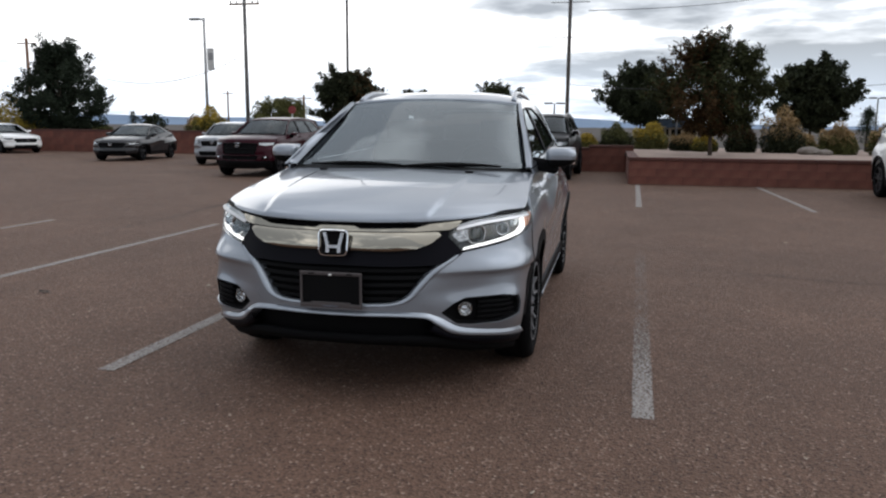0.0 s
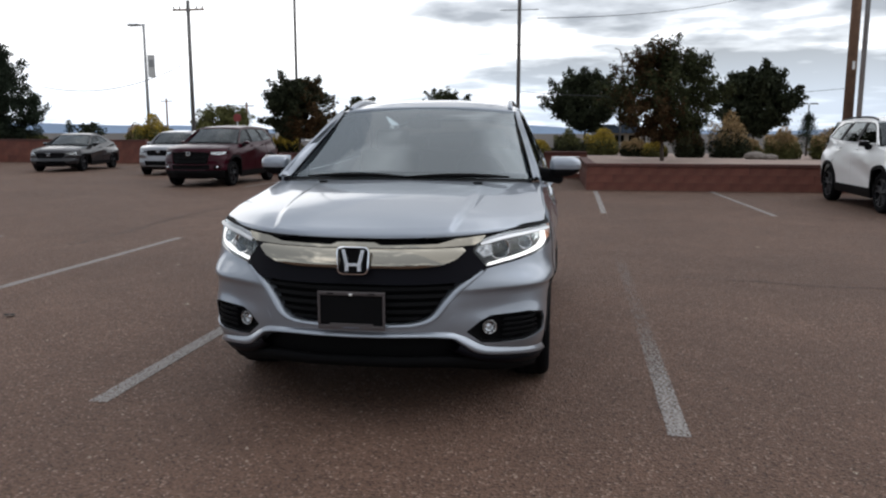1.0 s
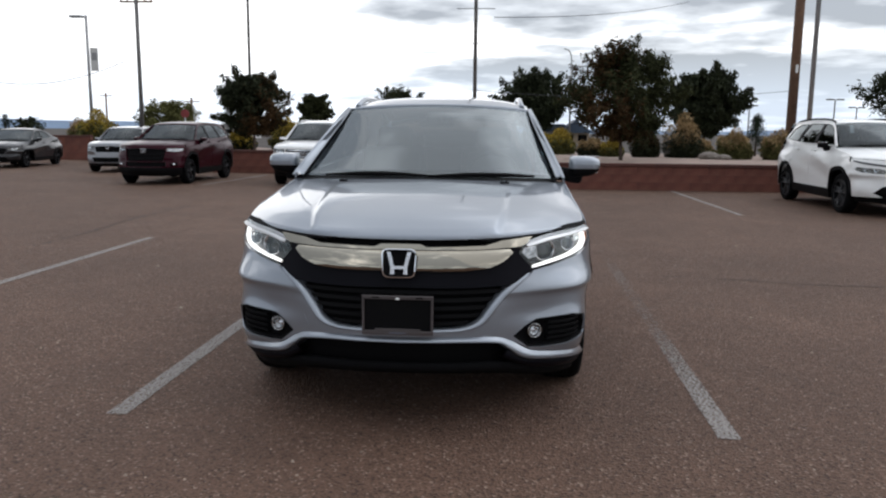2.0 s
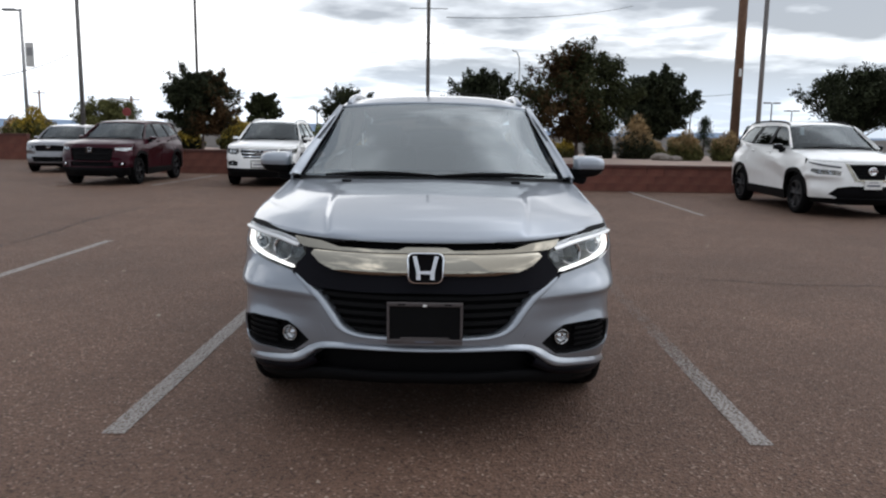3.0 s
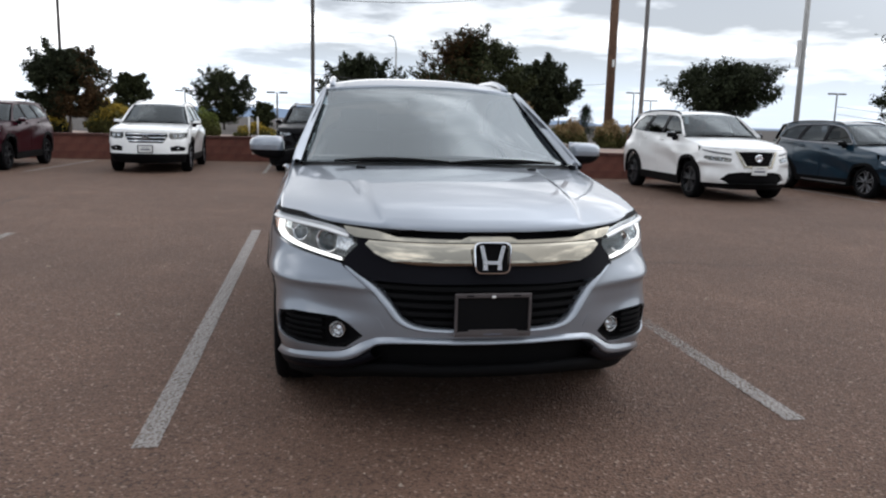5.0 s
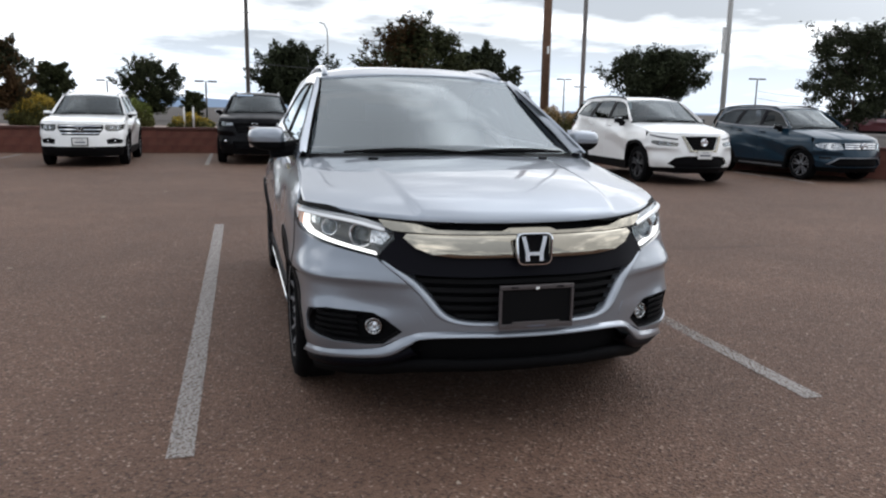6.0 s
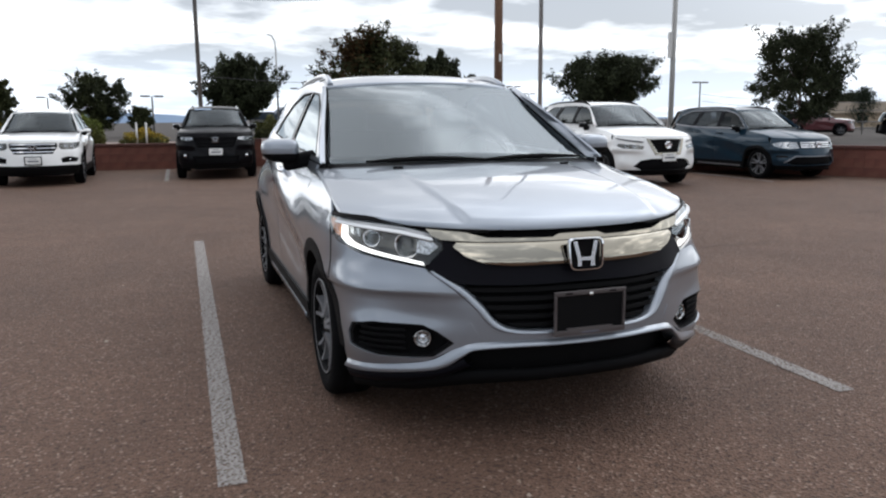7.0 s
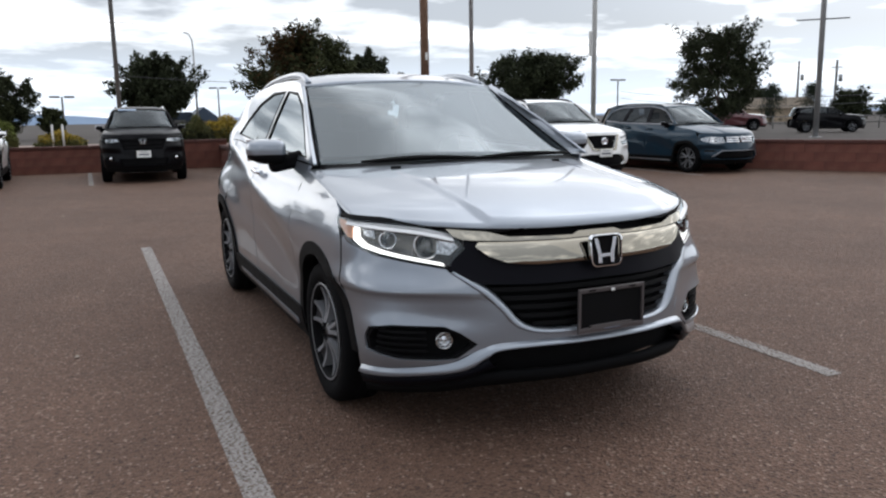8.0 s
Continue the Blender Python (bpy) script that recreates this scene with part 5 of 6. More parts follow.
M_ASPHALT = asphalt()
bm = bmesh.new()
bmesh.ops.create_grid(bm, x_segments=40, y_segments=40, size=2500)
tagged(part("ground", bm, M_ASPHALT), "brown-grey worn asphalt of the parking lot", "ground", kind="structure")
M_LINE = mat("worn_white_line_paint", (0.25, 0.228, 0.212), 0.85, var=0.18, scale=170, fine=400, bump=0.2, dirt=(0.12, 0.09, 0.074), dirt_at=0.60)


def worn(base, name, most, y0=0.0, y1=0.0, end=0.0):
    """Line paint rubbed through to the asphalt in flecks, more so along its length from y0 to y1."""
    m = base.copy()
    m.name = name
    nt = m.node_tree
    N, K = nt.nodes.new, nt.links.new
    b = nt.nodes["Principled BSDF"]
    tc, ns, sep, mr, df, gt = N("ShaderNodeTexCoord"), N("ShaderNodeTexNoise"), N("ShaderNodeSeparateXYZ"), N("ShaderNodeMapRange"), N("ShaderNodeMath"), N("ShaderNodeMapRange")
    ns.inputs["Scale"].default_value, ns.inputs["Detail"].default_value, ns.inputs["Roughness"].default_value = 60, 5, 0.75
    K(tc.outputs["Object"], ns.inputs["Vector"])
    K(tc.outputs["Object"], sep.inputs[0])
    K(sep.outputs["Y"], mr.inputs["Value"])
    mr.inputs["From Min"].default_value, mr.inputs["From Max"].default_value = y0, y1 if y1 > y0 else y0 + 1
    mr.inputs["To Min"].default_value, mr.inputs["To Max"].default_value = most, end if y1 > y0 else most
    df.operation = "SUBTRACT"
    K(ns.outputs["Fac"], df.inputs[0])
    K(mr.outputs["Result"], df.inputs[1])
    gt.inputs["From Min"].default_value, gt.inputs["From Max"].default_value = -0.03, 0.05
    K(df.outputs[0], gt.inputs["Value"])
    K(gt.outputs["Result"], b.inputs["Alpha"])
    return m


M_LINE_FADE = worn(M_LINE, "line_paint_worn_away", 0.43, 0.3, 2.2, 0.565)
M_LINE_FAINT = worn(M_LINE, "line_paint_mostly_gone", 0.545, 4.2, 5.3, 0.61)
M_LINE = worn(M_LINE, "line_paint_flecked", 0.43)


def line(a, b, w=0.10, material=None):
    a, b = Vector(a), Vector(b)
    d = (b - a).normalized()
    n = Vector((-d.y, d.x))
    bm = bmesh.new()
    k = max(4, int((b - a).length / 0.12))
    rows = []
    for i in range(k + 1):
        p = a + (b - a) * i / k
        j0, j1 = random.uniform(-0.002, 0.002), random.uniform(-0.002, 0.002)
        rows.append([bm.verts.new((*(p + n * (w / 2 + j0)), 0.004)), bm.verts.new((*(p - n * (w / 2 + j1)), 0.004))])
    for p, q in zip(rows, rows[1:]):
        bm.faces.new((p[0], p[1], q[1], q[0]))
    bmesh.ops.recalc_face_normals(bm, faces=bm.faces)
    return tagged(part("parking_line", bm, material or M_LINE), "worn white painted parking line on asphalt", "parking line", "parking lines")


line((-1.36, 0.11), (-1.33, 6.09))
line((1.47, 0.09), (1.57, 3.50), 0.10, M_LINE_FADE)
line((1.57, 3.50), (1.62, 5.60), 0.10, M_LINE_FAINT)
line((-3.89, 0.40), (-3.89, 5.86))
line((-6.28, 4.70), (-6.29, 5.67))
line((1.74, 9.79), (1.86, 15.00))
line((4.50, 9.78), (4.52, 15.10))
line((-1.79, 15.30), (-1.80, 19.90))
line((-6.82, 14.84), (-6.57, 19.32))
line((10.10, 12.67), (9.92, 9.80))

M_CRACK = mat("tar_dark_crack", (0.03, 0.022, 0.018), 0.9, var=0.3)


def crack(pts, w, seed):
    """A thin wandering crack in the asphalt."""
    rng = np.random.default_rng(seed)
    p = spline(pts, 14)
    p = p + rng.normal(size=p.shape) * 0.022
    bm = bmesh.new()
    rows = []
    for i in range(len(p)):
        d = p[min(i + 1, len(p) - 1)] - p[max(i - 1, 0)]
        n = np.array((-d[1], d[0])) / (np.linalg.norm(d) + 1e-9) * w * rng.uniform(0.25, 1.0)
        rows.append((bm.verts.new((*(p[i] + n), 0.004)), bm.verts.new((*(p[i] - n), 0.004))))
    for a, b in zip(rows, rows[1:]):
        bm.faces.new((a[0], a[1], b[1], b[0]))
    bmesh.ops.recalc_face_normals(bm, faces=bm.faces)
    return tagged(part("asphalt_crack", bm, M_CRACK), "thin dark crack in the worn asphalt", "crack", "asphalt cracks")


crack([(1.97, 4.01), (2.69, 3.92), (3.27, 3.77), (4.44, 3.73)], 0.012, 1)
crack([(-4.88, 5.02), (-4.91, 6.51), (-5.04, 7.73), (-5.05, 8.47), (-5.00, 9.73)], 0.016, 2)
crack([(-5.01, 6.59), (-5.08, 8.10), (-5.06, 10.08)], 0.008, 3)
M_LITTER = mat("dry_leaf_litter", (0.30, 0.25, 0.19), 0.8, var=0.3, random_tone=0.3)
rng = np.random.default_rng(4)
for x, y, r in ((-3.06, 1.67, 0.05), (-1.95, 2.22, 0.025), (-2.35, 1.1, 0.015), (2.3, 2.4, 0.015), (3.1, 3.0, 0.015), (-2.9, 3.9, 0.02), (1.05, -0.75, 0.012), (2.1, -0.2, 0.012), (-0.45, -0.9, 0.012), (-1.9, -0.35, 0.012), (2.6, 1.1, 0.012), (-4.6, 6.9, 0.03), (-2.2, 9.6, 0.03), (3.3, 6.1, 0.02), (2.9, -0.6, 0.012), (0.4, -1.1, 0.01)):
    bm = bmesh.new()
    k = 7
    ring = [bm.verts.new((r * math.cos(6.283 * i / k) * rng.uniform(0.6, 1.5), r * 0.5 * math.sin(6.283 * i / k) * rng.uniform(0.6, 1.4), rng.uniform(0.003, 0.3 * r + 0.004))) for i in range(k)]
    top = bm.verts.new((0, 0, 0.25 * r + 0.006))
    for i in range(k):
        bm.faces.new((ring[i], ring[(i + 1) % k], top))
    tagged(part("dry_leaf", bm, M_CRACK if r > 0.04 else M_LITTER, m=pose(x, y, 0.002, 0, 0, rng.uniform(0, 180))), "small dry leaf lying on the asphalt", "leaf", "litter")

# grit and small pale stones strewn over the asphalt
M_GRIT = mat("pale_grit", (0.27, 0.21, 0.165), 0.85, var=0.2, random_tone=0.45, island=True)
rng = np.random.default_rng(12)
verts, faces = [], []
for k in range(900):
    x, y = rng.uniform(-6.0, 6.5), -2.2 + 9.0 * rng.random() ** 1.6
    r = rng.uniform(0.003, 0.008) * (1.7 if rng.random() < 0.06 else 1.0)
    a, n0 = rng.uniform(0, 6.28), len(verts)
    for i in range(4):
        q = r * rng.uniform(0.7, 1.3)
        verts.append((x + q * math.cos(a + 1.57 * i), y + q * math.sin(a + 1.57 * i), 0.001))
    verts.append((x + r * rng.uniform(-0.3, 0.3), y + r * rng.uniform(-0.3, 0.3), 0.001 + r * rng.uniform(0.5, 1.0)))
    faces += [(n0 + i, n0 + (i + 1) % 4, n0 + 4) for i in range(4)]
grit = bpy.data.meshes.new("loose_grit")
grit.from_pydata(verts, [], faces)
tagged(part("loose_grit", grit, M_GRIT), "small pale stones and grit scattered on the asphalt", "grit", kind="stuff")


# ---- walls of red-brown block, planters behind them ----
WALLS = [((1.65, 15.2), (9.9, 15.2), 0.64), ((1.65, 20.18), (1.65, 15.41), 0.64), ((0.55, 20.2), (1.86, 20.2), 0.80), ((-3.3, 20.2), (0.55, 20.2), 0.72), ((-8.6, 20.2), (-3.3, 20.2), 0.72), ((-9.8, 24.6), (-8.6, 20.2), 0.75), ((-17.0, 28.2), (-9.8, 24.6), 0.85), ((-44, 29.5), (-17.0, 28.2), 1.05), ((9.9, 15.2), (12.5, 10.0), 0.68), ((12.5, 10.0), (16.5, 2.3), 0.68), ((16.5, 2.3), (17.5, -40.0), 0.68)]
M_BLOCK = mat("red_brown_block", (0.122, 0.041, 0.028), 0.85, var=0.35, scale=3, fine=50, bump=0.35, dirt=(0.17, 0.085, 0.06), dirt_at=0.66, random_tone=0.10)
M_MORTAR = mat("dark_mortar", (0.100, 0.035, 0.025), 0.9, var=0.2)
M_CAP = mat("red_brown_cap", (0.075, 0.027, 0.020), 0.8, var=0.25, scale=5, fine=60, bump=0.2, random_tone=0.12)


def wall(name, a, b, h, t=0.2):
    a, b = Vector(a), Vector(b)
    d = (b - a).normalized()
    length = (b - a).length
    core = part(name, boxed((length, t - 0.03, h - 0.06), (length / 2, t / 2, (h - 0.06) / 2)), M_MORTAR, m=Matrix.Translation((*a, 0)) @ Matrix.Rotation(math.atan2(d.y, d.x), 4, "Z"))
    return tagged(core, "low red-brown block wall round the parking lot", "wall", kind="structure"), length


WALL_OBS = [(*wall("wall_%d" % (i + 1), a, b, h), h) for i, (a, b, h) in enumerate(WALLS)]
M_GRAVEL = mat("pinkish_gravel", (0.27, 0.20, 0.165), 0.95, var=0.35, scale=1.5, fine=45, bump=0.6)
M_ROAD = mat("pale_road_asphalt", (0.085, 0.076, 0.07), 0.95, var=0.2, scale=0.4, fine=60, bump=0.2, spec=0.05)


def flat_sheet(pts, z):
    bm = bmesh.new()
    vs = [bm.verts.new((x, y, z)) for x, y in pts]
    res = delaunay_2d_cdt([Vector(q) for q in pts], [(i, (i + 1) % len(pts)) for i in range(len(pts))], [], 0, 1e-6)
    poly = np.array(pts, float)
    for t in res[2]:
        c = np.array([[sum(res[0][i][k] for i in t) / 3 for k in (0, 1)]])
        if inside(poly, c)[0]:
            bm.faces.new([vs[i] for i in t])
    bmesh.ops.recalc_face_normals(bm, faces=bm.faces)
    for f in bm.faces:
        if f.normal.z < 0:
            f.normal_flip()
    return bm


EDGE = [(-44, 29.55), (-17.0, 28.25), (-9.8, 24.65), (-8.55, 20.3), (-3.3, 20.25), (0.55, 20.25), (1.6, 20.35), (1.69, 15.25), (9.95, 15.25), (12.55, 10.05), (16.55, 2.3), (17.55, -40)]
bm = bmesh.new()
rows = []
for i, (x, y) in enumerate(EDGE):
    g = radians(176 - 232 * i / (len(EDGE) - 1))
    rows.append((bm.verts.new((x, y, 0.53)), bm.verts.new((2400 * math.cos(g), 2400 * math.sin(g), 0.53))))
for p, q in zip(rows, rows[1:]):
    bm.faces.new((p[0], q[0], q[1], p[1]))
bmesh.ops.recalc_face_normals(bm, faces=bm.faces)
tagged(part("terrace", bm, M_ROAD), "pale asphalt road beyond the walls", "road", kind="structure")
tagged(part("planter_bed", flat_sheet(EDGE[6:10] + [(15.2, 14.0), (14.0, 27.0), (1.0, 27.5)], 0.585), M_GRAVEL), "pinkish gravel planter bed behind the wall", "planter", kind="structure")
tagged(part("planter_bed", flat_sheet(EDGE[1:7] + [(1.0, 27.5), (-4, 28.0), (-9, 28.5), (-13, 33.0), (-17, 36.0)], 0.575), M_GRAVEL), "pinkish gravel planter bed behind the wall", "planter", kind="structure")


# ---- trees and shrubs ----
M_BARK = mat("grey_brown_bark", (0.075, 0.055, 0.042), 0.9, var=0.35, scale=6, fine=50, bump=0.6)
M_LEAF = {}
for key, col in dict(green=(0.034, 0.039, 0.016), dark=(0.025, 0.030, 0.015), bronze=(0.055, 0.032, 0.014), gold=(0.30, 0.215, 0.035), straw=(0.28, 0.19, 0.095), olive=(0.085, 0.085, 0.03), lime=(0.10, 0.12, 0.03), pine=(0.020, 0.028, 0.017)).items():
    M_LEAF[key] = mat("leaves_" + key, col, 0.85, var=0.25, scale=2.0, fine=40, random_tone=0.45, island=True, spec=0.12)


def leaf_mesh(name, centres, sizes, rng, droop=0.0, slim=0.6):
    """Many small pointed leaves, four corners each, at random tilts."""
    n = len(centres)
    d = rng.normal(size=(n, 3))
    d[:, 2] -= droop
    d /= np.linalg.norm(d, axis=1)[:, None]
    e = np.cross(d, rng.normal(size=(n, 3)))
    e /= np.linalg.norm(e, axis=1)[:, None]
    s = sizes[:, None]
    v = np.stack([centres - d * s, centres + e * s * slim * 0.5, centres + d * s, centres - e * s * slim * 0.5], 1).reshape(-1, 3)
    f = np.arange(4 * n).reshape(n, 4)
    mesh = bpy.data.meshes.new(name)
    mesh.from_pydata(v.tolist(), [], f.tolist())
    return mesh


def crown_width(u, waist=0.42):
    """Half-width of a crown by height: narrow foot, full waist, rounded top."""
    u = np.asarray(u, float)
    return np.where(u < waist, 0.34 + 0.66 * np.sin(np.clip(u / waist, 0, 1) * math.pi / 2) ** 0.8, np.sqrt(np.clip(1 - (np.clip(u - waist, 0, 1) / (1.03 - waist)) ** 2.1, 0.03, 1)))


def tree(label, x, y, base, top, width, low, seed, leaf="green", n=4200, size=0.085, lean=0.0, second=None, flat=1.0, upright=0.55, sprays=46, waist=0.42, airy=0.0, taper=0.10):
    """A tapered trunk that forks into limbs, a dense crown of leaf clumps, and leafy sprays that break its outline."""
    rng = np.random.default_rng(seed)
    t = thing("tree", label, "tree", pose(x, y, base), "trees")
    n, size = int(n * 4.2), size * 0.95
    H, R = (top - base) * 0.90, width * 0.405
    low -= base
    D = H - low
    ph = rng.uniform(0, 6.28, 6)

    def reach(a, u):
        """The crown's uneven half-width towards angle a at height u."""
        lump = 1 + 0.14 * np.sin(2 * a + ph[0] + 2.5 * u) + 0.12 * np.sin(3 * a + ph[1] - 4 * u) + 0.12 * np.sin(5 * a + ph[2] + 9 * u) + 0.07 * np.sin(11 * u + ph[3])
        return R * crown_width(u, waist) * lump * (1 + taper * (0.5 - u))

    trunk = []
    for k in range(7):
        q = k / 6
        trunk.append((lean * q * q + 0.03 * math.sin(3 * q + seed), 0.03 * math.cos(2 * q + seed), -0.1 + (low + 0.55 * D) * q))
    r0 = 0.016 * H + 0.010
    part("trunk", tube(trunk, [r0 * (1 - 0.55 * k / 6) * (1.25 if k == 0 else 1) for k in range(7)], 10), M_BARK, t)
    nl = 11
    for i in range(nl):
        q0 = 0.35 + 0.6 * i / nl
        zs = (low + 0.55 * D) * q0
        a = i * 2.4 + rng.uniform(-0.5, 0.5)
        u = min(0.93, 0.25 + 0.68 * i / nl + 0.08 * rng.random())
        rr = float(reach(a, u)) * 0.85
        p0 = Vector((lean * q0 * q0, 0, zs))
        p2 = Vector((lean + rr * math.cos(a), rr * math.sin(a), max(zs + 0.1, low + D * u)))
        p1 = p0.lerp(p2, 0.5) + Vector((0, 0, 0.10 * D))
        pts = [p0.lerp(p1, s).lerp(p1.lerp(p2, s), s) for s in np.linspace(0, 1, 6)]
        part("limb", tube(pts, [r0 * 0.42 * (1 - 0.85 * s) for s in np.linspace(0, 1, 6)], 6), M_BARK, t)
    # clumps fill the crown, thickest towards its skin
    m = 210
    ca, cu = rng.uniform(0, 2 * math.pi, m), rng.random(m) ** 0.9 * 0.97
    cr = reach(ca, cu) * rng.random(m) ** (0.45 + 0.2 * airy) * 0.82
    cc = np.stack([lean * cu + cr * np.cos(ca), cr * np.sin(ca), low + D * cu], 1)
    rad = R * rng.uniform(0.11, 0.20, m) * (1 - 0.25 * airy)
    w = rad ** 2 * (1 - 0.35 * (cr / R))
    pick = rng.choice(m, size=n, p=w / w.sum())
    off = rng.normal(size=(n, 3))
    off /= np.linalg.norm(off, axis=1)[:, None]
    cen = cc[pick].copy()
    pts = cen + off * (rad[pick] * rng.random(n) ** 0.5)[:, None] * np.array((1, 1, flat * 0.85))
    # sprays: thin shoots set with leaves, rising outwards, denser at their root
    k = int(n * (0.30 + 0.1 * airy))
    sa, su = rng.uniform(0, 2 * math.pi, sprays), rng.random(sprays) ** 0.75 * 0.98
    sr = reach(sa, su) * 0.72
    root = np.stack([lean * su + sr * np.cos(sa), sr * np.sin(sa), low + D * su * 0.95], 1)
    rise = upright + 1.1 * np.clip(su - 0.4, 0, 1) + rng.normal(size=sprays) * 0.22
    way = np.stack([np.cos(sa), np.sin(sa), rise], 1)
    way /= np.linalg.norm(way, axis=1)[:, None]
    long = R * rng.uniform(0.22, 0.86, sprays) * (0.55 + 0.45 * su)
    long = np.minimum(long, np.maximum(0.04, (low + D * 1.17 * (1 - (0.30 + 0.4 * taper) * (sr / R) ** 2) * rng.uniform(0.88, 1.06, sprays)) - root[:, 2]) / np.maximum(way[:, 2], 0.1))
    j = rng.integers(0, sprays, k)
    q = rng.random(k) ** 1.05
    cen[:k] = root[j]
    pts[:k] = root[j] + way[j] * (long[j] * q)[:, None] + rng.normal(size=(k, 3)) * (R * (0.085 - 0.045 * q))[:, None]
    pts[:k, 2] -= (long[j] * 0.25 * q * q) * (1 - np.clip(rise[j], 0, 1))
    sz = size * rng.uniform(0.6, 1.3, n)
    if second:
        mask = (np.sin(cen[:, 0] * 2.1 + seed) + np.cos(cen[:, 2] * 1.7 + cen[:, 1]) + rng.normal(size=n) * 0.5) > 0.15
        part("crown", leaf_mesh("crown", pts[~mask], sz[~mask], rng), M_LEAF[leaf], t)
        part("crown", leaf_mesh("crown", pts[mask], sz[mask], rng), M_LEAF[second], t, "leaves turning bronze")
    else:
        part("crown", leaf_mesh("crown", pts, sz, rng), M_LEAF[leaf], t)
    return t


def conifer(label, x, y, base, top, width, seed, leaf="pine", n=3500, size=0.10):
    rng = np.random.default_rng(seed)
    t = thing("conifer_tree", label, "tree", pose(x, y, base), "trees")
    H = top - base
    part("trunk", tube([(0, 0, -0.1), (0, 0, H * 0.5), (0, 0, H * 0.95)], [0.03 * H, 0.02 * H, 0.005 * H], 8), M_BARK, t)
    cl = []
    for _ in range(60):
        u = rng.random() ** 0.8
        a = rng.uniform(0, 2 * math.pi)
        rr = width / 2 * (1 - u) ** 0.75 * rng.uniform(0.55, 1.1)
        cl.append((rr * math.cos(a), rr * math.sin(a), H * (0.12 + 0.86 * u)))
    cl = np.array(cl)
    pick = rng.integers(0, len(cl), n)
    pts = cl[pick] * np.array((1, 1, 1)) * np.stack([rng.random(n) ** 0.4] * 2 + [np.ones(n)], 1) + rng.normal(size=(n, 3)) * np.array((0.07, 0.07, 0.06)) * width
    part("crown", leaf_mesh("crown", pts, size * rng.uniform(0.5, 1.3, n), rng, slim=0.35), M_LEAF[leaf], t)
    return t


def shrub(label, x, y, base, h, w, seed, low_leaf="olive", top_leaf="straw", n=2600, size=0.06):
    """A rounded bush: twiggy dark base, paler feathery tips."""
    n, size = n * 2, size * 1.2
    rng = np.random.default_rng(seed)
    t = thing("shrub", label, "shrub", pose(x, y, base), "planter shrubs")
    d = rng.normal(size=(n, 3))
    d[:, 2] = np.abs(d[:, 2])
    d /= np.linalg.norm(d, axis=1)[:, None]
    wob = 1 + 0.16 * np.sin(d[:, 0] * 5 + seed) * np.cos(d[:, 1] * 4 + seed) + 0.10 * np.sin(d[:, 2] * 9 + d[:, 0] * 7)
    r = rng.random(n) ** 0.3 * wob
    pts = d * r[:, None] * np.array((w / 2, w / 2, h)) * np.array((1, 1, 0.96))
    pts[:, 0:2] *= (0.72 + 0.28 * np.clip(pts[:, 2:3] / (0.5 * h), 0, 1))
    up = (pts[:, 2] / h + rng.normal(size=n) * 0.16) > 0.52
    stems = bmesh.new()
    for i in range(9):
        a = i * 0.7 + seed
        tmp = tube([(0.02 * math.cos(a), 0.02 * math.sin(a), 0), (0.3 * w * math.cos(a), 0.3 * w * math.sin(a), 0.65 * h)], [0.014, 0.005], 5)
        me = bpy.data.meshes.new("tmp")
        tmp.to_mesh(me)
        tmp.free()
        stems.from_mesh(me)
    part("branches", stems, M_BARK, t)
    part("lower_foliage", leaf_mesh("foliage", pts[~up], size * rng.uniform(0.6, 1.3, (~up).sum()), rng, slim=0.4), M_LEAF[low_leaf], t)
    part("upper_foliage", leaf_mesh("foliage", pts[up], size * rng.uniform(0.7, 1.7, up.sum()), rng, slim=0.25), M_LEAF[top_leaf], t)
    return t


tree("small broadleaf tree with bronze-tinged dark leaves in the planter", 3.90, 19.00, 0.53, 3.95, 3.60, 1.20, 3, "green", 7000, 0.075, second="bronze", sprays=56)
tree("dark broadleaf tree beyond the road", 3.15, 56.00, 0.53, 6.10, 7.00, 1.80, 5, "dark", 4200, 0.20)
tree("dark broadleaf tree behind the planter", 8.15, 26.50, 0.53, 3.90, 3.30, 1.35, 8, "dark", 4500, 0.12)
tree("broadleaf tree with wide spreading crown", 17.60, 29.00, 0.53, 4.42, 5.60, 1.90, 11, "dark", 5200, 0.11, flat=0.9)
tree("upright broadleaf tree with dense dark crown", 17.64, 17.30, 0.53, 4.32, 4.00, 1.20, 14, "dark", 5600, 0.075)
tree("slender broadleaf tree behind the wall", -5.53, 41.81, 0.53, 3.98, 3.90, 1.00, 21, "dark", 5200, 0.095, second="green", airy=0.5)
tree("dark broadleaf tree with bronze leaves behind the wall", -8.50, 24.00, 0.53, 3.48, 2.90, 1.20, 25, "dark", 6500, 0.09, second="bronze", sprays=56)
tree("distant dark broadleaf tree", -9.00, 35.40, 0.53, 3.35, 2.20, 1.20, 27, "green", 2400, 0.11, airy=0.7)
tree("tall dark dense tree behind the wall", -27.10, 31.50, 0.53, 5.75, 5.00, 0.95, 31, "pine", 9000, 0.11, upright=1.15, sprays=80, waist=0.34, taper=0.95)
tree("distant dark broadleaf tree", -3.35, 42.00, 0.53, 2.30, 1.60, 0.70, 33, "green", 1300, 0.10, airy=1.0)
tree("distant green tree beyond the road", -27.11, 58.18, 0.53, 3.71, 5.94, 0.95, 35, "olive", 2600, 0.15)
tree("distant green tree beyond the road", 49.23, 44.95, 0.53, 3.41, 4.77, 0.96, 37, "dark", 2200, 0.15)
conifer("small dark conifer in the planter", 9.60, 25.0, 0.58, 2.05, 1.1, 41, n=2200, size=0.06)
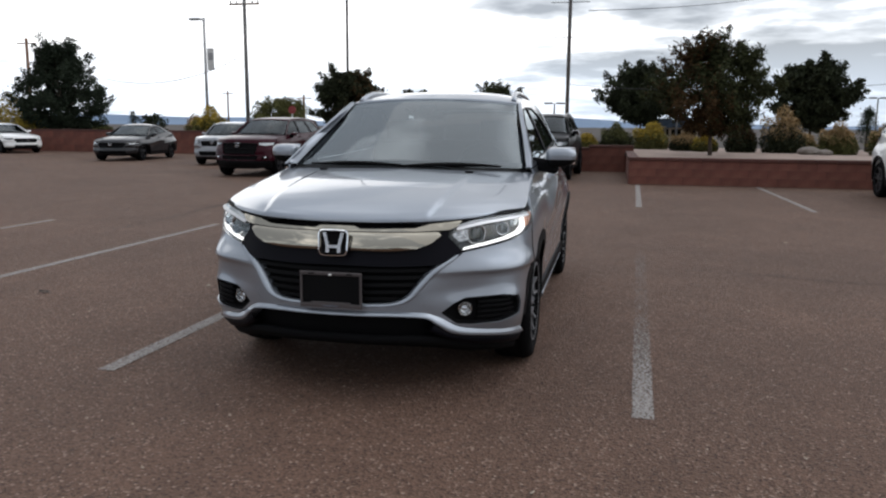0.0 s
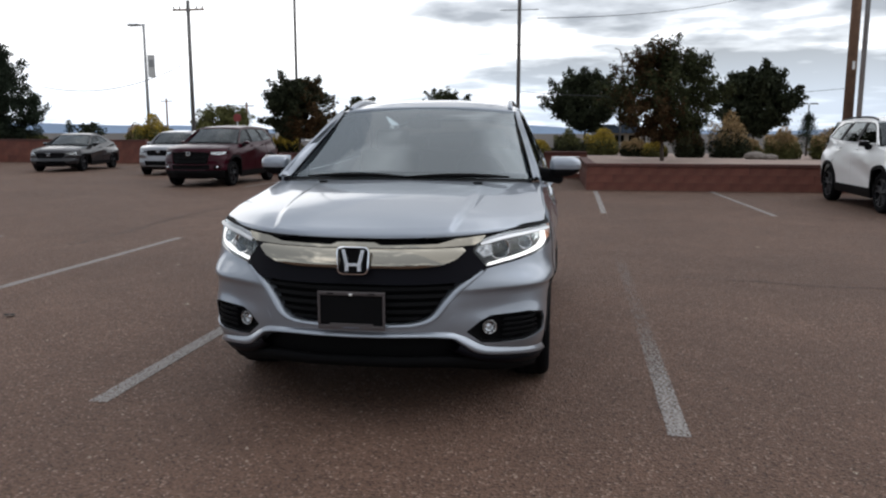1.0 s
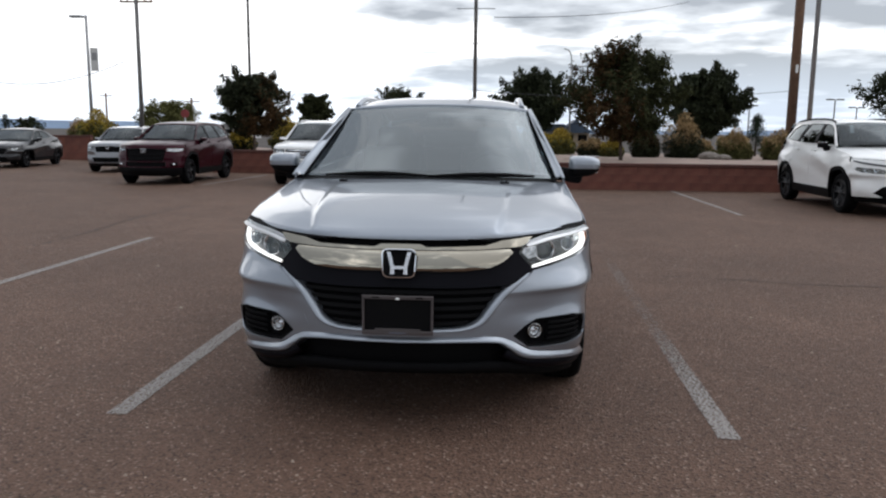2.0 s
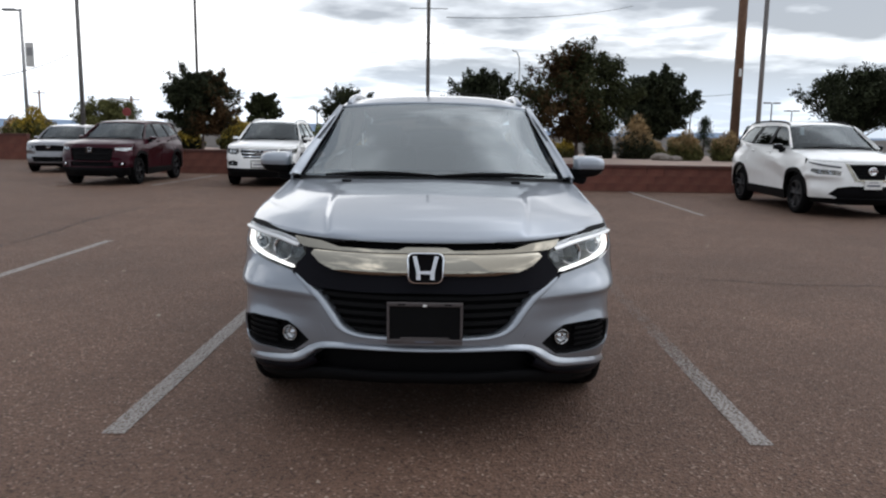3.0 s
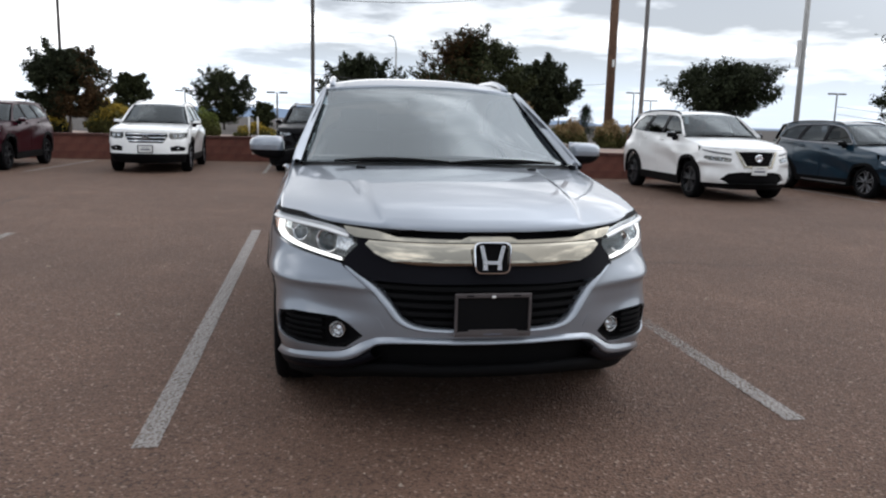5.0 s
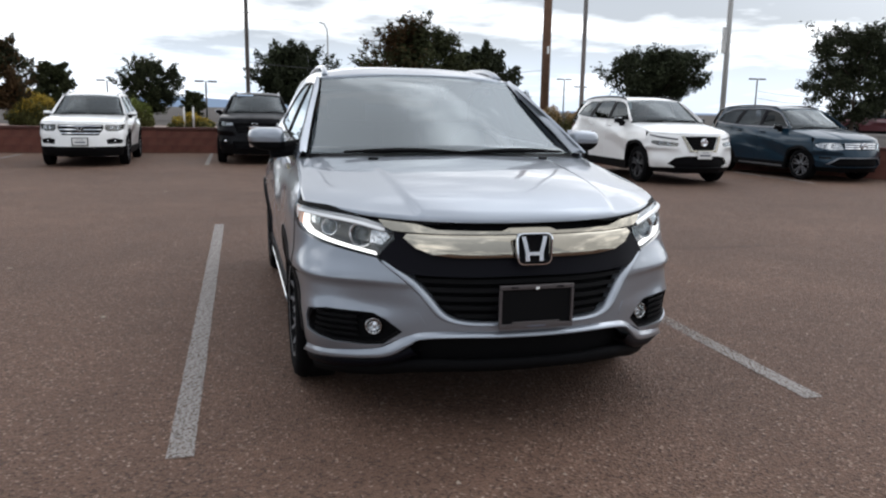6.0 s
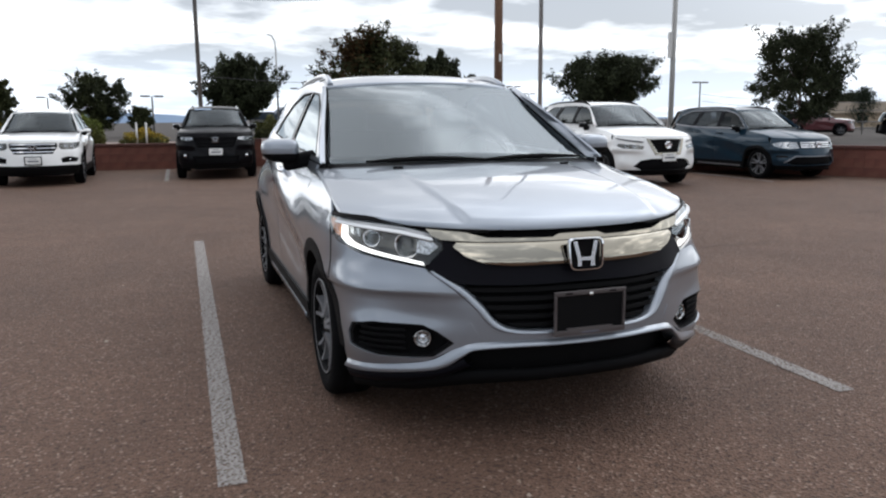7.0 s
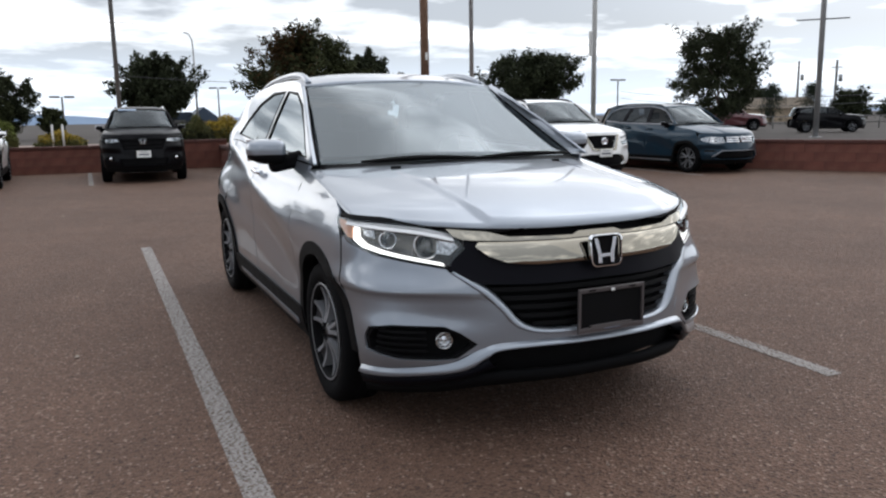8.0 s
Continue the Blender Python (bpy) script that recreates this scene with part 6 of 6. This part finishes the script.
conifer("dark conifer beyond the road", 36.80, 32.18, 0.53, 2.90, 2.55, 43, n=3000, size=0.10)
conifer("dark conifer beyond the road", 38.39, 30.61, 0.53, 2.89, 2.55, 44, n=3000, size=0.10)
tree("low dark tree beyond the road", 44.49, 32.51, 0.53, 2.82, 3.18, 0.63, 46, "dark", 2600, 0.12)
tree("low dark tree beyond the road", 58.34, 37.73, 0.53, 2.37, 5.30, 0.62, 47, "dark", 2600, 0.15)
conifer("green conifer behind the wall", -20.20, 46.50, 0.53, 2.94, 2.33, 45, "olive", 2000, 0.1)
for a in ((3.55, 23.0, 0.58, 0.62, 1.05, 53, "dark", "straw"), (4.15, 22.4, 0.58, 0.58, 0.9, 54, "olive", "gold"), (5.2, 22.2, 0.58, 1.05, 1.1, 51, "dark", "bronze"), (6.4, 22.2, 0.58, 1.35, 1.5, 52, "dark", "straw"),
          (7.25, 23.4, 0.58, 0.62, 1.1, 56, "olive", "straw"), (7.75, 21.2, 0.58, 0.88, 1.25, 55, "olive", "straw"), (9.0, 21.0, 0.58, 0.92, 1.15, 57, "olive", "straw"), (9.9, 20.6, 0.58, 0.9, 1.2, 59, "olive", "straw"), (8.5, 24.2, 0.58, 0.75, 1.0, 58, "dark", "olive")):
    shrub("straw-tipped planter shrub in pinkish gravel", *a)
for a in ((1.35, 22.6, 0.57, 0.85, 1.25, 61, "dark", "olive"), (-0.7, 23.0, 0.57, 0.50, 1.5, 62, "dark", "olive"), (0.35, 22.4, 0.57, 0.55, 1.1, 63, "olive", "gold"), (-2.5, 23.6, 0.57, 0.50, 1.6, 64, "olive", "gold"), (-4.1, 23.0, 0.57, 0.95, 1.2, 65, "olive", "lime"), (2.55, 24.6, 0.58, 0.95, 1.5, 66, "olive", "gold")):
    shrub("green shrub behind the block wall", *a)
for a in ((-8.0, 27.0, 0.57, 1.25, 1.9, 71, "olive", "gold"), (-9.6, 25.6, 0.57, 0.7, 1.5, 72, "dark", "gold"), (-17.9, 30.6, 0.57, 1.55, 2.1, 73, "olive", "gold"), (-20.0, 33.0, 0.57, 1.2, 1.8, 74, "olive", "straw"), (-26.6, 33.9, 0.57, 0.7, 2.0, 75, "dark", "olive"), (-29.4, 30.6, 0.55, 2.2, 3.2, 76, "gold", "gold"), (-28.0, 30.3, 0.55, 1.1, 1.8, 78, "olive", "gold"), (-15.6, 31.4, 0.57, 1.2, 1.7, 77, "dark", "olive")):
    shrub("yellow-tipped shrub behind the wall", *a, 2600, 0.09)
conifer("small dark conifer beyond the wall", -28.3, 39.4, 0.53, 2.1, 1.0, 91, n=900, size=0.08)
tree("low distant dark tree beyond the wall", -27.4, 40.0, 0.53, 2.0, 2.2, 0.7, 92, "dark", 700, 0.10)
tree("low distant dark tree beyond the wall", -29.3, 36.2, 0.53, 1.6, 2.0, 0.6, 93, "dark", 700, 0.10)
M_ROCK = mat("grey_brown_rock", (0.17, 0.145, 0.125), 0.9, var=0.3, scale=6, fine=60, bump=0.5)
rng = np.random.default_rng(17)
for x, y, r in ((6.9, 20.9, 0.28), (7.25, 20.6, 0.20)):
    bm = bmesh.new()
    bmesh.ops.create_icosphere(bm, subdivisions=2, radius=r)
    for v in bm.verts:
        v.co = v.co * rng.uniform(0.86, 1.1)
        v.co.z *= 0.62
        v.co.x *= 1.25
    tagged(part("rock", bm, M_ROCK, m=pose(x, y, 0.58 + 0.25 * r, 0, 0, rng.uniform(0, 180))), "grey-brown rock lying in the gravel planter", "rock", "planter rocks")
for x in (-2.70, -2.42):
    post = thing("marker_post", "slim white marker post behind the block wall", "post", pose(x, 23.0, 0.57), "marker posts")
    part("shaft", tube([(0, 0, 0), (0, 0, 0.70)], 0.030, 8), M_WHITEPOLE, post)
    part("cap", lathe([(0.0, 0.73), (0.025, 0.72), (0.034, 0.70), (0.034, 0.68)], 10, "z"), M_WHITEPOLE, post)

# trees behind the camera, mirrored in the bright trim
tree("dark broadleaf tree across the lot", 6.5, -24.0, 0.0, 4.6, 4.2, 1.3, 81, "dark", 2200, 0.13)
tree("dark broadleaf tree across the lot", -9.0, -27.0, 0.0, 4.9, 4.6, 1.3, 83, "dark", 2200, 0.13)
tree("dark broadleaf tree across the lot", 19.0, -30.0, 0.0, 5.2, 5.0, 1.4, 85, "dark", 2200, 0.14)


# ---- poles, lamps, wires ----
M_STEEL = mat("galvanised_steel", (0.30, 0.30, 0.30), 0.5, 0.5, var=0.15, scale=3, fine=80)
M_DARKSTEEL = mat("weathered_dark_steel", (0.13, 0.125, 0.12), 0.6, 0.3, var=0.2, scale=3, fine=80)
M_WOODPOLE = mat("brown_wood_pole", (0.17, 0.095, 0.06), 0.85, var=0.35, scale=4, fine=70, bump=0.4)
M_WIRE = mat("black_wire", (0.03, 0.03, 0.035), 0.6)
BASE = 0.5


def pole(name, label, x, y, h, r0, r1, material, category="pole"):
    t = thing(name, label, category, pose(x, y, BASE), "poles")
    part("shaft", tube([(0, 0, -0.05), (0, 0, h * 0.5), (0, 0, h)], [r0, (r0 + r1) / 2, r1], 14), material, t)
    part("base_plate", boxed((r0 * 3.2, r0 * 3.2, 0.05), (0, 0, 0.025), 0.01), material, t)
    return t


def bar(t, name, a, b, r, material):
    return part(name, tube([a, b], r, 8), material, t)


p = pole("utility_pole", "tall grey steel pole with thin cross arms", -0.62, 27.8, 14, 0.08, 0.065, M_DARKSTEEL)
for z in (4.33, 5.67):
    bar(p, "cross_arm", (-0.75, 0, z), (0.75, 0, z), 0.014, M_WIRE)
p = pole("utility_pole", "thick brown wooden utility pole", 13.42, 32.2, 15, 0.215, 0.18, M_WOODPOLE)
part("pole_tag", boxed((0.12, 0.02, 0.35), (0, -0.215, 3.74), 0.01), M_PLATEWHITE, p)
pole("flag_pole", "slim grey steel pole behind the parked cars", 8.67, 18.0, 14, 0.065, 0.055, M_STEEL)
p = pole("flag_pole", "pale painted pole with small box", 23.34, 32.1, 16, 0.14, 0.11, M_WHITEPOLE)
part("control_box", boxed((0.16, 0.2, 1.3), (-0.22, 0, 4.58), 0.02), M_WHITEPOLE, p)
p = pole("utility_pole", "grey steel pole with cross arm by the road", 18.03, 13.70, 10, 0.08, 0.07, M_STEEL)
bar(p, "cross_arm", (-0.5, 0.5, 3.45), (0.5, -0.5, 3.45), 0.02, M_WIRE)
p = pole("utility_pole", "weathered grey utility pole with double cross arm", -13.62, 25.99, 6.02, 0.085, 0.07, M_DARKSTEEL)
bar(p, "cross_arm", (-0.65, 0, 5.67), (0.65, 0, 5.67), 0.04, M_WOODPOLE)
for x in (-0.6, -0.35, 0.35, 0.6):
    part("insulator", lathe([(0.0, 0.12), (0.025, 0.11), (0.03, 0.04), (0.02, 0.0)], 10, "z"), M_WIRE, p, m=Matrix.Translation((x, 0, 5.70)))
pole("flag_pole", "slim grey pole behind the tree", -9.41, 26.5, 14, 0.055, 0.045, M_DARKSTEEL)
p = pole("street_lamp", "grey street lamp with a banner", -21.24, 36.11, 6.66, 0.09, 0.07, M_STEEL, "street lamp")
bar(p, "lamp_arm", (0, 0, 6.58), (-0.5, 0, 6.62), 0.05, M_STEEL)
part("lamp_head", boxed((0.65, 0.3, 0.12), (-0.55, 0, 6.61), 0.05), M_STEEL, p)
ban = part("banner", boxed((0.42, 0.02, 1.2), (0.33, 0, 4.43), 0.005), M_WHITEPOLE, p, "pale weathered banner")
part("banner_print", boxed((0.28, 0.004, 0.4), (0.34, -0.014, 4.58)), M_STEEL, ban)
for x, y, h in ((-3.0, 52.0, 2.50), (8.6, 64.7, 3.59), (39.8, 51.2, 3.73), (-10.2, 58.8, 2.62), (22.9, 68.2, 3.46), (28.5, 63.8, 3.85), (33.4, 70.7, 3.45)):
    p = pole("street_lamp", "distant double-headed car park lamp", x, y, h, 0.07, 0.055, M_DARKSTEEL, "street lamp")
    for s in (-1, 1):
        part("lamp_head", boxed((0.6, 0.3, 0.12), (s * 0.42, 0, h), 0.03), M_DARKSTEEL, p)
p = pole("street_lamp", "tall curved-top grey street lamp", 5.81, 56.89, 6.14, 0.08, 0.06, M_STEEL, "street lamp")
part("lamp_arm", tube([(0, 0, 6.14), (-0.05, 0, 6.74), (-0.25, 0, 7.12), (-0.6, 0, 7.24)], 0.045, 8), M_STEEL, p)
for x, y, h in ((50.0, 41.5, 4.73), (47.2, 35.9, 4.38)):
    p = pole("utility_pole", "distant wooden utility pole with equipment", x, y, h, 0.10, 0.08, M_DARKSTEEL)
    bar(p, "cross_arm", (-0.25, 0.25, h - 0.5), (0.25, -0.25, h - 0.5), 0.03, M_WOODPOLE)
    part("transformer", lathe([(0.0, 0.5), (0.13, 0.48), (0.13, 0.0), (0.0, 0.0)], 14, "z"), M_STEEL, p, m=Matrix.Translation((0.2, -0.2, h - 1.5)))
for x, y, h in ((-39.4, 43.7, 6.72), (-49.4, 90.8, 5.30), (-28.9, 68.0, 3.81)):
    p = pole("utility_pole", "distant utility pole with cross arm", x, y, h, 0.13, 0.10, M_WOODPOLE)
    bar(p, "cross_arm", (-0.8, 0, h - 0.35), (0.8, 0, h - 0.35), 0.05, M_WOODPOLE)
p = pole("street_sign", "red octagonal traffic sign seen over the cars", -16.82, 37.73, 1.49, 0.04, 0.04, M_STEEL, "sign")
part("sign_plate", lathe([(0.0, -0.02), (0.24, -0.02), (0.24, 0.02), (0.0, 0.02)], 8, "y", False), mat("red_sign", (0.20, 0.025, 0.025), 0.5), p, m=Matrix.Translation((0, 0, 1.69)))


def wire(a, b, sag, r=0.012):
    a, b = Vector(a), Vector(b)
    pts = [a.lerp(b, k / 16) - Vector((0, 0, sag * 4 * (k / 16) * (1 - k / 16))) for k in range(17)]
    return tagged(part("power_line", tube(pts, r, 5), M_WIRE), "thin black overhead wire between poles", "power line", "overhead wires")


wire((0.1, 27.8, 5.84), (14.0, 55.3, 10.91), 0.3, 0.016)
wire((-20.0, 25.7, 3.21), (-13.9, 25.8, 4.01), 0.5, 0.014)
wire((35.2, 44.9, 3.03), (34.9, 23.7, 2.15), 0.4, 0.014)
wire((35.2, 44.9, 2.53), (34.9, 23.7, 1.75), 0.4, 0.014)
wire((-0.6, 27.8, 3.0), (13.4, 32.1, 3.3), 0.3, 0.010)


# ---- railing, buildings and hills in the distance ----
M_TAN = mat("tan_stucco", (0.36, 0.28, 0.20), 0.9, var=0.15, scale=1.0, fine=30)
M_ROOFTAN = mat("pale_tile_roof", (0.40, 0.33, 0.26), 0.8, var=0.15, scale=2.0)
M_ROOFBLUE = mat("blue_metal_roof", (0.045, 0.07, 0.11), 0.6, var=0.1)
# blue haze of distance is put into the hill colour
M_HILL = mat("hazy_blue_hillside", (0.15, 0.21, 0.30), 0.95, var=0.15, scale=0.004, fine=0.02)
rail = thing("railing", "grey metal guard railing along the road", "railing", pose(24.07, 25.01, BASE, 0, 0, -38))
for k in range(8):
    part("post", tube([(k * 1.1, 0, 0), (k * 1.1, 0, 0.6)], 0.025, 8), M_DARKSTEEL, rail)
for z in (0.3, 0.58):
    part("rail", tube([(-0.2, 0, z), (8.0, 0, z)], 0.022, 8), M_DARKSTEEL, rail)


def house(label, x, y, w, d, h, roof_h, wall_m, roof_m, turn=0.0):
    t = thing("building", label, "building", pose(x, y, BASE, 0, 0, turn), "distant buildings")
    part("wall", boxed((w, d, h), (0, 0, h / 2)), wall_m, t)
    roof = prism([(-w / 2 - 0.3, h), (w / 2 + 0.3, h), (w / 2 - d * 0.2, h + roof_h), (-w / 2 + d * 0.2, h + roof_h)] if roof_h < 1.0 else [(-w / 2 - 0.3, h), (w / 2 + 0.3, h), (0, h + roof_h)], d + 0.5)
    bmesh.ops.translate(roof, verts=roof.verts, vec=(0, -d / 2 - 0.25, 0))
    part("roof", roof, roof_m, t)
    for k in range(max(2, int(w / 2))):
        part("window", boxed((0.7, 0.06, 0.5), (-w / 2 + (k + 0.5) * w / max(2, int(w / 2)), -d / 2 - 0.03, h * 0.55)), M_DARKGLASS, t)
    return t


house("distant gabled building with blue roof", 4.94, 60.04, 2.33, 3, 0.96, 0.59, M_WHITEPOLE, M_ROOFBLUE, 0)
house("distant gabled building with blue roof", 6.42, 59.50, 2.12, 3, 0.86, 1.06, M_TAN, M_ROOFBLUE, 0)
house("distant tan building with pale roof", 49.26, 43.29, 6.89, 4, 1.07, 0.86, M_TAN, M_ROOFTAN, -52)
house("distant low white building", -15.07, 70.04, 3.82, 3, 1.27, 0.32, M_WHITEPOLE, M_STEEL, 0)
house("distant low white building", -26.39, 74.63, 3.18, 3, 1.26, 0.32, M_WHITEPOLE, M_STEEL, 0)
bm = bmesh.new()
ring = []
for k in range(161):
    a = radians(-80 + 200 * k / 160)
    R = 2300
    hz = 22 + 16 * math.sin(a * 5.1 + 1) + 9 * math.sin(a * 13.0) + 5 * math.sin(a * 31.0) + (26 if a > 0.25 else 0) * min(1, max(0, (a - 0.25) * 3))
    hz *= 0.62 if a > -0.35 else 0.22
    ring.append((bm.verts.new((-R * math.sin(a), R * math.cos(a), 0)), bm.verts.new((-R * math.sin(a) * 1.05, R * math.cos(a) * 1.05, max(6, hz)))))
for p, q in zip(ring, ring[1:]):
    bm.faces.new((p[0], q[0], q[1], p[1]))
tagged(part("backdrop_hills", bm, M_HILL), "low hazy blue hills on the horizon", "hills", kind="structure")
suv("parked_suv", "dark suv beyond the road railing", (24.06, 16.51), 50, 0.55, dict(paint=M_BLACKPAINT, step=0.1, nu=10), dict(grille=[(0, 0.62), (0.42, 0.62), (0.50, 0.80), (0, 0.83)], bars=2, lamp=[(0.54, 0.72), (0.80, 0.70), (1.06, 0.76), (1.10, 0.82), (0.56, 0.82)]), "distant cars", 0.53)
suv("parked_suv", "dark red suv beyond the road railing", (24.93, 21.77), 50, 0.6, dict(paint=M_RED, step=0.1, nu=10), dict(grille=[(0, 0.62), (0.42, 0.62), (0.50, 0.80), (0, 0.83)], bars=2, lamp=[(0.54, 0.72), (0.80, 0.70), (1.06, 0.76), (1.10, 0.82), (0.56, 0.82)]), "distant cars", 0.53)


# ---- blocks and cap stones of the nearer walls ----
def block_mesh(l, h, t):
    bm = boxed((l, t, h), (0, 0, 0), 0.003)
    me = bpy.data.meshes.new("block")
    bm.to_mesh(me)
    bm.free()
    me.materials.append(M_BLOCK)
    return me


for (core, length, h), near in zip(WALL_OBS, (1, 1, 1, 1, 1, 0, 0, 0, 1, 1, 0)):
    hb = (h - 0.075) / 3
    n = max(1, round(length / (0.405 if near else 1.2)))
    l = length / n
    full, half = block_mesh(l - 0.003, hb - 0.003, 0.2), block_mesh(l / 2 - 0.003, hb - 0.003, 0.2)
    cap = bpy.data.meshes.new("cap_stone")
    bmc = boxed((l - 0.005, 0.25, 0.075), (0, 0, 0), 0.01)
    bmc.to_mesh(cap)
    bmc.free()
    cap.materials.append(M_CAP)
    for row in range(3):
        xs = [(i + 0.5) * l for i in range(n)] if row % 2 == 0 else [i * l for i in range(1, n)]
        for x in xs:
            part("block", full, None, core, m=Matrix.Translation((x, 0.1 + random.uniform(-0.003, 0.003), hb * (row + 0.5))))
        if row % 2:
            for x in (l / 4, length - l / 4):
                part("block", half, None, core, m=Matrix.Translation((x, 0.1, hb * (row + 0.5))))
    for i in range(n):
        part("cap_stone", cap, None, core, m=Matrix.Translation(((i + 0.5) * l, 0.1, h - 0.0375)))
